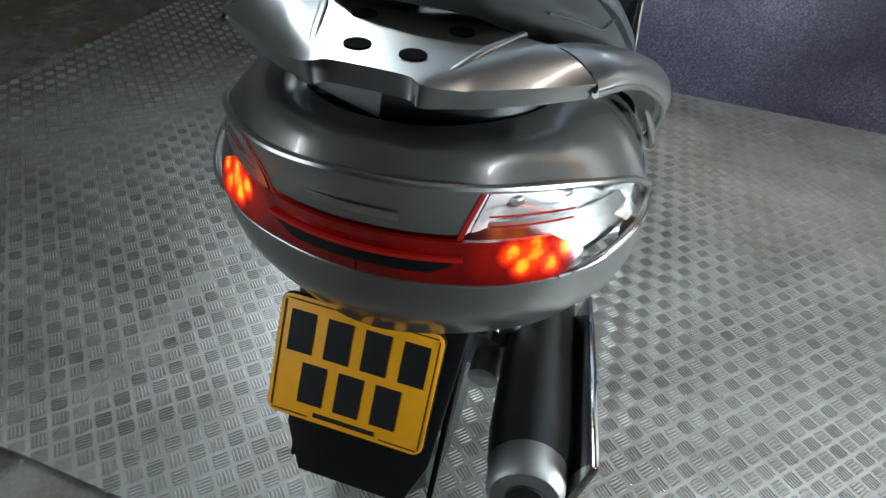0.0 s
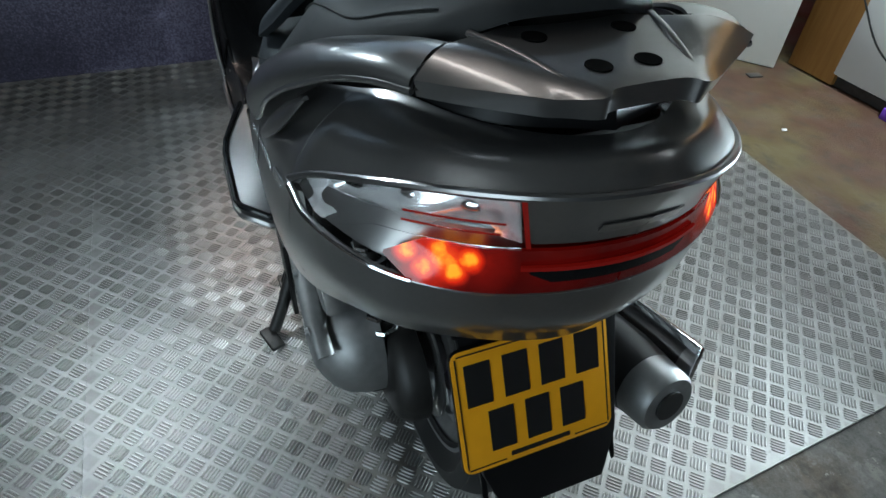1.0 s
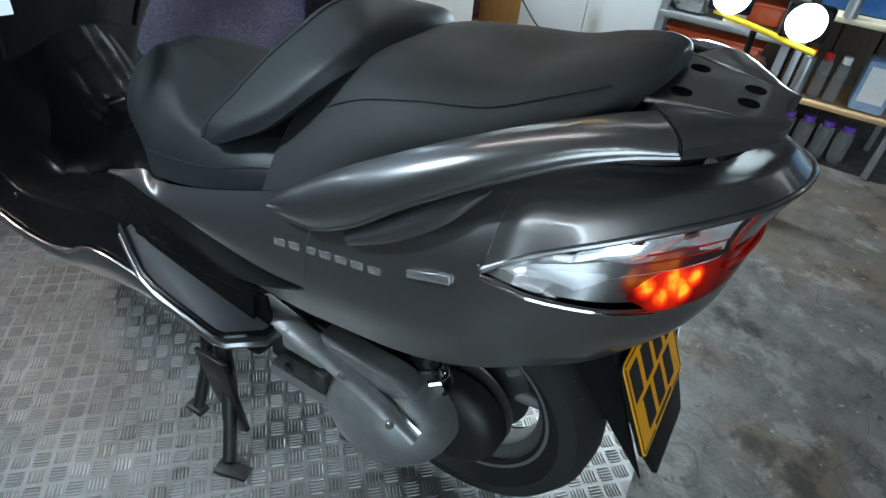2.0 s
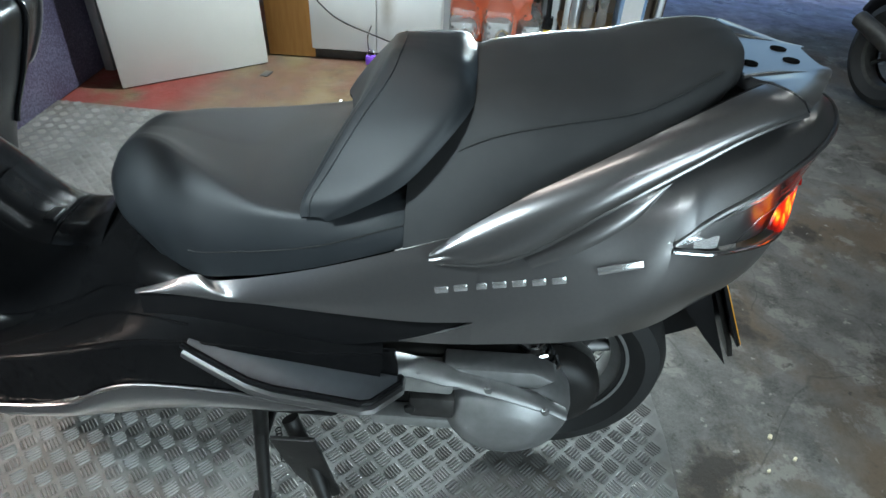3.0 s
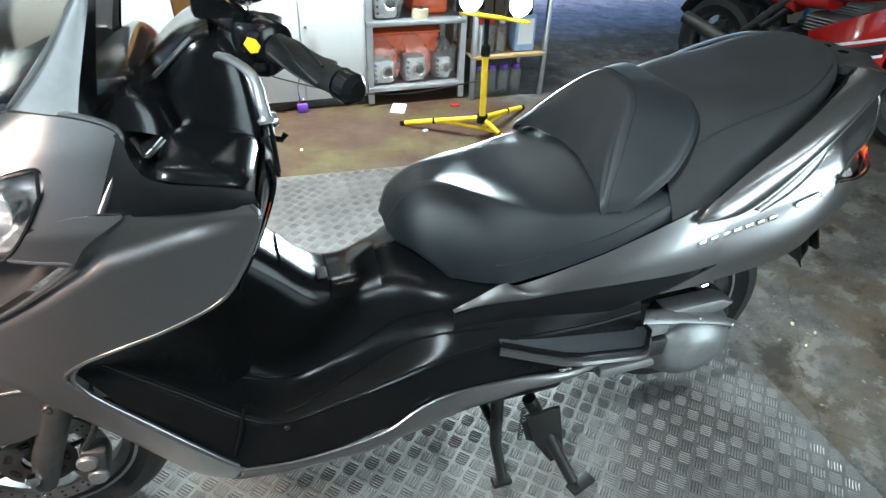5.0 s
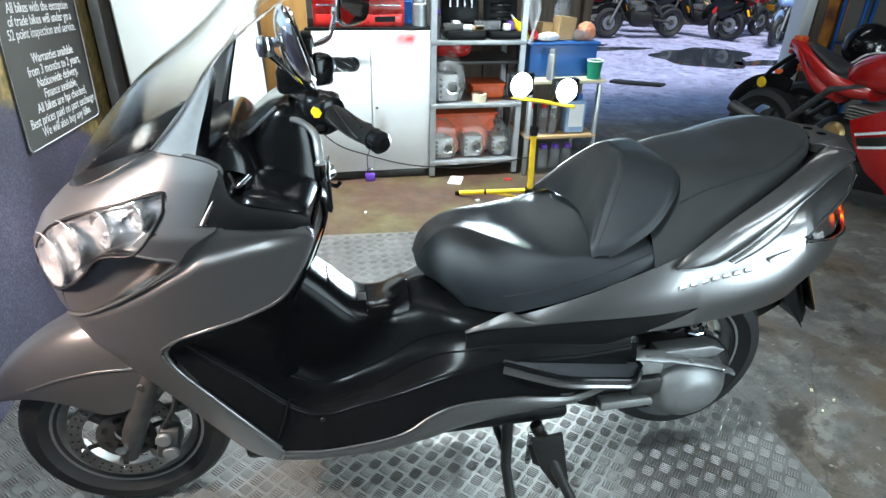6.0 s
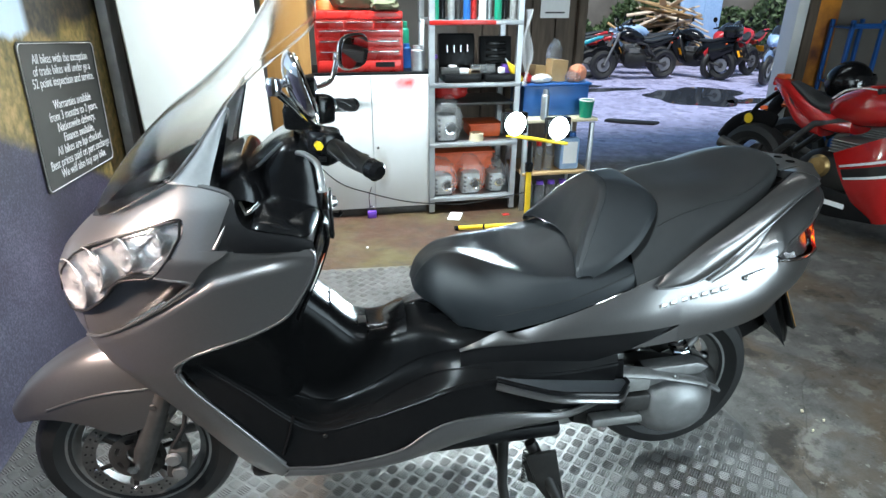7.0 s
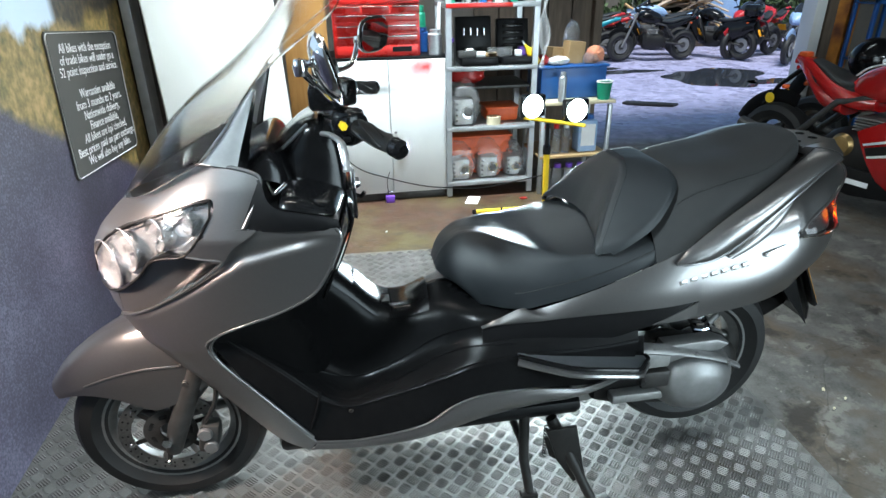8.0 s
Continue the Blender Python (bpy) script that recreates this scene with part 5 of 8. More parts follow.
both("leg_shield", lambda s: skin([(-1.085, 0.914), (-1.16, 0.918), (-1.25, 0.918), (-1.300, 0.886), (-1.329, 0.853), (-1.417, 0.787), (-1.523, 0.722), (-1.605, 0.680), (-1.55, 0.618), (-1.46, 0.545), (-1.385, 0.462), (-1.29, 0.362), (-1.20, 0.305)],
                                  [(-1.078, 0.900), (-1.088, 0.862), (-1.112, 0.812), (-1.15, 0.760), (-1.22, 0.724), (-1.31, 0.694), (-1.374, 0.666), (-1.400, 0.632), (-1.365, 0.568), (-1.262, 0.440), (-1.182, 0.330)], s, 80, 30, 0.004, relief=shield_relief), M_PAINT)
both("shield_edge", lambda s: tube([(x, s * (half_w(x, z) + 0.003), z) for x, z in curve([(-1.085, 0.914), (-1.076, 0.898), (-1.086, 0.862), (-1.110, 0.812), (-1.148, 0.760), (-1.22, 0.724), (-1.31, 0.694), (-1.374, 0.666), (-1.400, 0.632), (-1.365, 0.568), (-1.262, 0.440), (-1.182, 0.330)], 60)], 0.0034, 8), M_PAINT)
both("shield_cheek", lambda s: skin([(-1.405, 0.869), (-1.388, 0.888), (-1.360, 0.909), (-1.31, 0.923), (-1.25, 0.922)], [(-1.402, 0.866), (-1.365, 0.860), (-1.329, 0.853), (-1.300, 0.886), (-1.25, 0.918)], s, 24, 8, 0.004), M_PAINT)
SCOOP_EDGE = [(-1.605, 0.680), (-1.523, 0.722), (-1.417, 0.787), (-1.345, 0.838), (-1.329, 0.853), (-1.336, 0.858), (-1.365, 0.861), (-1.402, 0.867)]
both("scoop_edge", lambda s: tube([(x, s * (half_w(x, z) + 0.002), z) for x, z in curve(SCOOP_EDGE, 50)], 0.0038, 8), M_PAINT)
both("upper_cowl", lambda s: skin([(-1.664, 0.80), (-1.652, 0.85), (-1.62, 0.89), (-1.55, 0.957), (-1.473, 1.001), (-1.36, 1.047), (-1.30, 1.046), (-1.253, 1.036), (-1.231, 1.020), (-1.240, 0.985), (-1.274, 0.925)],
                                  [(-1.655, 0.78), (-1.640, 0.83), (-1.604, 0.872), (-1.573, 0.897), (-1.525, 0.922), (-1.44, 0.954), (-1.376, 0.976), (-1.335, 0.983), (-1.336, 0.952), (-1.362, 0.911), (-1.29, 0.923)], s, 60, 14, 0.001), M_PAINT)
both("cowl_edge", lambda s: tube([(x, s * (half_w(x, z) + 0.001), z) for x, z in curve([(-1.365, 1.047), (-1.30, 1.046), (-1.253, 1.036), (-1.231, 1.020), (-1.240, 0.985), (-1.274, 0.925)], 30)], 0.0045, 8), M_PAINT)
both("nose", lambda s: skin([(-1.664, 0.775), (-1.650, 0.755), (-1.625, 0.748), (-1.59, 0.758)], [(-1.62, 0.60), (-1.615, 0.63), (-1.608, 0.66), (-1.598, 0.685)], s, 20, 14, -0.002), M_PAINT)
both("shield_lip", lambda s: tube([(x, s * (half_w(x, z) - 0.001), z) for x, z in curve([(-1.335, 0.686), (-1.360, 0.674), (-1.382, 0.656), (-1.392, 0.632), (-1.385, 0.604), (-1.364, 0.570), (-1.31, 0.505), (-1.25, 0.430), (-1.19, 0.345)], 40)], 0.005, 10), M_PAINT)
both("air_scoop", lambda s: skin([(-1.60, 0.755), (-1.577, 0.766), (-1.522, 0.808), (-1.485, 0.850), (-1.43, 0.868), (-1.335, 0.860)], [(-1.605, 0.68), (-1.523, 0.719), (-1.47, 0.752), (-1.417, 0.785), (-1.37, 0.815), (-1.328, 0.848)], s, 34, 12, -0.002, relief=scoop_relief), M_PAINT, label="hollow air scoop under the headlight")
both("scoop_roof", lambda s: strip([(x, half_w(x, z) + 0.002, z + 0.003) for x, z in ((-1.60, 0.758), (-1.577, 0.766), (-1.522, 0.808), (-1.485, 0.850), (-1.43, 0.868), (-1.335, 0.860))], [(x, half_w(x, z) + scoop_relief(x, z) - 0.004, z - 0.004) for x, z in ((-1.60, 0.758), (-1.577, 0.766), (-1.522, 0.808), (-1.485, 0.850), (-1.43, 0.868), (-1.335, 0.860))], s, 20, 3), M_MATT)
HL_T = [(-1.652, 0.775), (-1.638, 0.825), (-1.604, 0.868), (-1.573, 0.893), (-1.525, 0.919), (-1.44, 0.951), (-1.376, 0.973), (-1.338, 0.981)]
HL_B = [(-1.648, 0.757), (-1.620, 0.748), (-1.577, 0.764), (-1.522, 0.806), (-1.485, 0.848), (-1.452, 0.860), (-1.407, 0.868), (-1.371, 0.905), (-1.341, 0.950)]


def facets(x, z):
    """Stepped reflector behind the headlight lens."""
    return 0.007 * math.sin(x * 34 + z * 14) - 0.010 * (1 if x > -1.47 and math.sin(x * 38 - z * 50) > 0.3 else 0)


for s in (-1, 1):
    hl = part("headlight", skin(HL_T, HL_B, s, 40, 14, 0.004, 0.002), M_LENS, scooter, "clear headlight lens")
    hl.visible_shadow = False
    part("reflector", skin(HL_T, HL_B, s, 70, 26, -0.022, 0.002, relief=facets), M_REFL, hl, "faceted chrome reflector")
    part("headlight_rim", tube([(x, s * (half_w(x, z) + 0.003), z) for x, z in curve(HL_T, 30) + curve(HL_B, 30)[::-1]], 0.0028, 6), M_MATT, hl)
    for x, z, r in ((-1.592, 0.815, 0.058), (-1.535, 0.862, 0.050), (-1.455, 0.905, 0.036), (-1.385, 0.932, 0.026)):
        w = half_w(x, z)
        mm = Matrix.Translation((x, s * (w - 0.024), z)) @ Vector((-0.75, s * 0.65, 0)).to_track_quat("Z", "Y").to_matrix().to_4x4()
        part("lamp_bowl", lathe([(0.0, -0.02), (r * 0.5, -0.012), (r * 0.9, 0.008), (r, 0.016), (r * 1.04, 0.014)], 28, m=mm), M_REFL, hl)
        part("bulb", lathe([(0, 0.018), (0.010, 0.014), (0.013, 0.0)], 16, m=mm), M_REFL, hl)

# screen
SCREEN_RIBS = [
    ((-1.570, 0.945), (-1.345, 0.212, 1.060)),
    ((-1.487, 1.058), (-1.293, 0.208, 1.112)),
    ((-1.385, 1.160), (-1.228, 0.203, 1.203)),
    ((-1.285, 1.236), (-1.165, 0.203, 1.260)),
    ((-1.205, 1.310), (-1.092, 0.200, 1.311)),
    ((-1.138, 1.396), (-1.040, 0.192, 1.360)),
    ((-1.105, 1.450), (-1.046, 0.150, 1.440)),
]
SCR = surf([[(cx, 0.0, cz)] + [(cx + (ex - cx) * fx, ey * fy, cz + (ez - cz) * fz) for fy, fx, fz in ((0.42, 0.09, 0.08), (0.79, 0.42, 0.36))] + [(ex, ey, ez)] for (cx, cz), (ex, ey, ez) in SCREEN_RIBS])
part("windscreen", whole_v(SCR, 0, 1, 30, 16, 0.004, out=(-1, 0, 1)), M_GRADED, scooter, "tall windscreen, clear above, coloured dark brown towards its base")
both("screen_edge", lambda s: tube([(p[0], s * p[1], p[2]) for p in [SCR(i / 30, 1.0) for i in range(31)]], 0.0018, 8), M_SCREEN)
both("screen_bracket", lambda s: strip([(-1.352, 0.206, 1.056), (-1.298, 0.204, 1.116), (-1.226, 0.199, 1.200)], [(-1.276, 0.213, 1.040), (-1.262, 0.206, 1.085), (-1.221, 0.196, 1.197)], s, 20, 8, 0.004), M_FIN, label="satin silver screen bracket")
both("bracket_wall", lambda s: strip([(-1.276, 0.212, 1.040), (-1.262, 0.205, 1.085), (-1.221, 0.195, 1.197)], [(-1.262, 0.165, 1.02), (-1.250, 0.162, 1.08), (-1.222, 0.165, 1.185)], s, 14, 4), M_BLACK)

# cockpit: black inner fairing, glovebox lids, instrument hood
both("inner_shoulder", lambda s: strip([(-1.282, 0.262, 0.918), (-1.20, 0.270, 0.914), (-1.12, 0.272, 0.911), (-1.074, 0.267, 0.905)], [(-1.232, 0.236, 1.024), (-1.209, 0.262, 0.968), (-1.12, 0.266, 0.944), (-1.078, 0.263, 0.930)], s, 24, 8, 0.004), M_MATT)
both("dash_top", lambda s: strip([(-1.234, 0.236, 1.022), (-1.209, 0.262, 0.964), (-1.12, 0.266, 0.938), (-1.078, 0.263, 0.926)], [(-1.26, 0.0, 1.000), (-1.20, 0.0, 0.975), (-1.12, 0.0, 0.950), (-1.046, 0.0, 0.930)], s, 24, 8), M_MATT)
def lid_form(s):
    """A domed lozenge with rounded corners."""
    c = [Vector(p) for p in ((-1.204, 0.268, 0.966), (-1.082, 0.268, 0.938), (-1.056, 0.120, 0.952), (-1.190, 0.135, 0.986))]

    def fn(u, v):
        a, b = 2 * u - 1, 2 * v - 1
        ra, rb = a * (1 - 0.10 * b ** 4), b * (1 - 0.10 * a ** 4)
        p, q = (ra + 1) / 2, (rb + 1) / 2
        w = (c[0] * (1 - p) + c[1] * p) * (1 - q) + (c[3] * (1 - p) + c[2] * p) * q
        swell = 0.016 * ((1 - a ** 4) * (1 - b ** 4)) ** 0.5
        return (w.x, s * (w.y + swell * 0.3), w.z + swell)
    return sheet(fn, 24, 16, 0.006, out=(0, s * 0.4, 1))


both("glovebox_lid", lid_form, M_BLACK, label="glossy black glovebox lid")
# V-shaped chrome strip stands for the reflections along the lid's creases
both("crease_glint", lambda s: tube([(-1.217, s * 0.238, 1.016), (-1.208, s * 0.242, 0.990), (-1.204, s * 0.242, 0.989), (-1.179, s * 0.236, 1.010)], 0.0042, 8), M_CHROME, label="chrome strip standing for bright reflections on the lid's creases")
INNER = surf([
    [(-1.285, 0.000, 1.05), (-1.280, 0.10, 1.05), (-1.275, 0.16, 1.04), (-1.27, 0.19, 1.01)],
    [(-1.228, 0.000, 1.076), (-1.226, 0.11, 1.074), (-1.224, 0.16, 1.058), (-1.22, 0.18, 1.0)],
    [(-1.190, 0.000, 1.050), (-1.190, 0.10, 1.048), (-1.190, 0.15, 1.03), (-1.19, 0.17, 0.985)],
    [(-1.170, 0.000, 0.99), (-1.170, 0.09, 0.99), (-1.170, 0.13, 0.98), (-1.17, 0.15, 0.96)],
])
part("instrument_hood", whole_v(INNER, 0, 1, 18, 14, 0.006), M_BLACK, scooter)
COVER = surf([
    [(-1.268, 0.0, 0.985), (-1.268, 0.05, 0.985), (-1.266, 0.085, 0.975), (-1.262, 0.10, 0.96)],
    [(-1.205, 0.0, 1.055), (-1.205, 0.05, 1.052), (-1.200, 0.095, 1.030), (-1.19, 0.12, 0.97)],
    [(-1.135, 0.0, 1.108), (-1.135, 0.06, 1.106), (-1.130, 0.105, 1.085), (-1.12, 0.13, 0.96)],
    [(-1.080, 0.0, 1.105), (-1.080, 0.06, 1.100), (-1.075, 0.10, 1.07), (-1.07, 0.12, 0.95)],
    [(-1.050, 0.0, 1.02), (-1.050, 0.05, 1.015), (-1.052, 0.09, 0.98), (-1.055, 0.11, 0.94)],
])
both("cover_trim", lambda s: tube(curve([(-1.262, s * 0.088, 0.985), (-1.20, s * 0.096, 1.040), (-1.13, s * 0.098, 1.100)], 14), 0.006, 8, flat=0.6), M_SATIN)
part("handlebar_cover", whole_v(COVER, 0, 1, 24, 16, 0.006), M_BLACK, scooter)
BACK = surf([
    [(-1.046, 0.0, 0.935), (-1.050, 0.12, 0.935), (-1.058, 0.20, 0.930), (-1.072, 0.264, 0.905)],
    [(-1.038, 0.0, 0.90), (-1.043, 0.12, 0.895), (-1.06, 0.21, 0.885), (-1.084, 0.266, 0.868)],
    [(-1.070, 0.0, 0.80), (-1.076, 0.10, 0.79), (-1.095, 0.20, 0.79), (-1.116, 0.266, 0.808)],
    [(-1.114, 0.0, 0.70), (-1.118, 0.09, 0.69), (-1.14, 0.19, 0.70), (-1.18, 0.262, 0.748)],
    [(-1.110, 0.0, 0.625), (-1.12, 0.085, 0.60), (-1.17, 0.17, 0.60), (-1.28, 0.252, 0.712)],
    [(-1.10, 0.0, 0.56), (-1.11, 0.085, 0.52), (-1.20, 0.17, 0.40), (-1.392, 0.236, 0.640)],
])
part("inner_leg_shield", whole_v(BACK, 0, 1, 30, 18, 0.006, out=(1, 0, 0.3)), M_FOOT, scooter)

# floor: tunnel, footboards and the flanks below the seat, lofted across
FLOOR = surf([
    [(-1.125, 0.0, 0.725), (-1.145, 0.085, 0.705), (-1.30, 0.125, 0.600), (-1.375, 0.224, 0.664), (-1.384, 0.232, 0.650), (-1.389, 0.240, 0.632)],
    [(-1.060, 0.0, 0.650), (-1.072, 0.085, 0.634), (-1.19, 0.125, 0.495), (-1.256, 0.231, 0.552), (-1.266, 0.240, 0.534), (-1.288, 0.252, 0.462)],
    [(-0.992, 0.0, 0.580), (-1.000, 0.085, 0.568), (-1.075, 0.135, 0.425), (-1.116, 0.231, 0.422), (-1.128, 0.241, 0.404), (-1.170, 0.262, 0.330)],
    [(-0.92, 0.0, 0.572), (-0.92, 0.085, 0.562), (-0.955, 0.145, 0.452), (-0.977, 0.231, 0.434), (-0.981, 0.241, 0.414), (-1.00, 0.262, 0.325)],
    [(-0.84, 0.0, 0.62), (-0.84, 0.10, 0.585), (-0.845, 0.160, 0.505), (-0.85, 0.236, 0.470), (-0.854, 0.246, 0.450), (-0.87, 0.262, 0.365)],
    [(-0.74, 0.0, 0.62), (-0.74, 0.15, 0.60), (-0.74, 0.200, 0.545), (-0.742, 0.243, 0.504), (-0.745, 0.251, 0.484), (-0.75, 0.262, 0.415)],
    [(-0.60, 0.0, 0.62), (-0.60, 0.17, 0.60), (-0.60, 0.222, 0.555), (-0.60, 0.250, 0.516), (-0.60, 0.256, 0.496), (-0.60, 0.262, 0.414)],
    [(-0.45, 0.0, 0.62), (-0.45, 0.17, 0.60), (-0.45, 0.232, 0.555), (-0.45, 0.252, 0.514), (-0.45, 0.256, 0.494), (-0.45, 0.258, 0.40)],
    [(-0.33, 0.0, 0.62), (-0.33, 0.17, 0.60), (-0.33, 0.235, 0.56), (-0.33, 0.252, 0.524), (-0.33, 0.256, 0.504), (-0.34, 0.255, 0.43)],
])
part("footboard", whole_v(FLOOR, 0, 1, 80, 45, 0.006), M_FOOT, scooter, "satin black footboard")
both("lower_trim", lambda s: strip([(-1.182, 0.266, 0.332), (-1.07, 0.268, 0.322), (-0.914, 0.268, 0.340), (-0.83, 0.268, 0.390), (-0.755, 0.268, 0.413), (-0.617, 0.268, 0.412), (-0.474, 0.266, 0.396), (-0.35, 0.262, 0.430)],
                                   [(-1.198, 0.256, 0.304), (-1.10, 0.254, 0.288), (-0.95, 0.254, 0.285), (-0.84, 0.254, 0.305), (-0.75, 0.254, 0.330), (-0.617, 0.252, 0.348), (-0.474, 0.252, 0.362), (-0.352, 0.252, 0.412)], s, 50, 8, 0.012), M_PAINT)
both("trim_edge", lambda s: tube([(x, s * y, z) for x, y, z in curve([(-1.182, 0.266, 0.332), (-1.07, 0.268, 0.322), (-0.914, 0.268, 0.340), (-0.83, 0.268, 0.390), (-0.755, 0.268, 0.413), (-0.617, 0.268, 0.412), (-0.474, 0.266, 0.396), (-0.35, 0.262, 0.430)], 60)], 0.004, 8), M_PAINT)
part("belly_pan", box(0.86, 0.36, 0.05, (-0.86, 0, 0.255), 0.02), M_MATT, scooter)
TRAY = [(-0.66, 0.262), (-0.60, 0.287), (-0.54, 0.310), (-0.50, 0.317), (-0.360, 0.318), (-0.342, 0.312), (-0.300, 0.265), (-0.300, 0.238)]
both("pillion_footrest", lambda s: prism([(-0.66, 0.235), (-0.655, 0.258)] + TRAY[1:], 0.012, Matrix(((1, 0, 0, 0), (0, s, 0, 0), (-0.15, 0, 1, 0.408), (0, 0, 0, 1))), 0.004), M_TRAY, label="passenger footrest board")
both("footrest_rim", lambda s: tube([(x, s * y, 0.421 - 0.15 * x) for x, y in TRAY], 0.006, 8), M_BLACK)
both("footrest_trim", lambda s: tube([(x, s * y, 0.402 - 0.15 * x) for x, y in TRAY], 0.009, 8), M_PAINT)
both("footrest_back", lambda s: prism([(-0.54, 0.47), (-0.50, 0.515), (-0.31, 0.525), (-0.302, 0.455)], 0.01, Matrix(((1, 0, 0, 0), (0, 0, 1, s * 0.248), (0, 1, 0, 0), (0, 0, 0, 1))), 0.003), M_FOOT)

CREASES = [
    ([(0.0, 0.61), (0.12, 0.61), (0.25, 0.61)], 0.0035, 0.0),
    ([(0.25, 0.61), (0.38, 0.61), (0.55, 0.61), (0.75, 0.61), (1.0, 0.61)], 0.0035, 0.0),
    ([(0.10, 0.46), (0.26, 0.40), (0.42, 0.36), (0.55, 0.33), (0.62, 0.31)], 0.0022, 0.001),
    ([(0.27, 0.56), (0.36, 0.50), (0.46, 0.46), (0.58, 0.45), (0.70, 0.48)], 0.0030, 0.001),
]
for uv, r, lift in CREASES:
    line = [FLOOR(u, v) for u, v in curve(uv, 40)]
    both("moulded_ridge", lambda s: tube([(p[0], s * (p[1] + lift), p[2] + lift) for p in line], r, 8, flat=0.7), M_FOOT)
both("deck_step", lambda s: tube([(-1.160, s * 0.236, 0.468), (-1.172, s * 0.247, 0.425), (-1.192, s * 0.256, 0.37)], 0.004, 8), M_FOOT)
both("deck_bolt", lambda s: lathe([(0, 0.003), (0.005, 0.003), (0.006, 0)], 12, m=Matrix.Translation((-1.09, s * 0.246, 0.402)) @ pose(0, 0, 0, -90 * s)), M_STAND)

# centre console details
def on_tunnel(u0, u1, v1, lift):
    def g(a, b):
        q = (2 * b - 1) * v1
        p = FLOOR(u0 + (u1 - u0) * a, abs(q))
        round_off = 0.020 * (q / v1) ** 4 * (1 if lift < 0.006 else 0.3)
        return (p[0] + lift * 0.6 - round_off * 0.5, math.copysign(p[1], q), p[2] + lift + 0.012 * (1 - (q / v1) ** 2) - round_off)
    return sheet(g, 30, 20, 0.003, out=(0.3, 0, 1))


part("tunnel_cover", on_tunnel(0.0, 0.30, 0.24, 0.004), M_GLOSS, scooter, "gloss black tunnel cover")
part("tunnel_cover", on_tunnel(0.305, 0.47, 0.24, 0.004), M_GLOSS, scooter, "gloss black tunnel cover")
part("filler_lid", on_tunnel(0.13, 0.29, 0.16, 0.009), M_GLOSS, scooter, "gloss black fuel filler lid")
part("switch_block", box(0.022, 0.04, 0.008, (-0.975, -0.035, 0.596), 0.002), M_MATT, scooter)
key = part("key_panel", box(0.02, 0.16, 0.075, (-1.046, -0.03, 0.905), 0.006, rot=Matrix.Rotation(radians(-6), 3, "Y")), M_GLOSS, scooter)
part("key_barrel", lathe([(0, 0.02), (0.012, 0.02), (0.016, 0.012), (0.018, 0)], 18, m=Matrix.Translation((-1.038, 0.030, 0.912)) @ pose(0, 0, 0, 0, 80, 0)), M_CHROME, key)
part("bag_hook", tube([(-1.04, 0.0, 0.893), (-1.018, 0.0, 0.886), (-1.008, 0.0, 0.897)], 0.006, 8), M_BLACK, key)
for y0, z0, y1, z1 in ((-0.10, 0.942, -0.10, 0.872), (-0.045, 0.942, -0.045, 0.872), (-0.11, 0.872, 0.05, 0.872), (-0.11, 0.942, 0.05, 0.942)):
    part("panel_rib", tube([(-1.036, y0, z0), (-1.034, y1, z1)], 0.004, 8), M_GLOSS, key)
both("shield_rim", lambda s: tube([(p[0] + 0.004, s * p[1], p[2]) for p in [BACK(i / 30 * 0.62, 0.55) for i in range(31)]], 0.005, 8), M_GLOSS)
part("warning_label", patch(BACK, 0.28, 0.42, 0.44, 0.68, -1, 8, 8, 0.001, off=(0.005, 0, 0)), M_WHITE_INK, scooter, "white warning label", smooth=False)
part("label_band", patch(BACK, 0.255, 0.28, 0.44, 0.68, -1, 4, 8, 0.001, off=(0.005, 0, 0)), M_ORANGE, scooter, "orange label band", smooth=False)

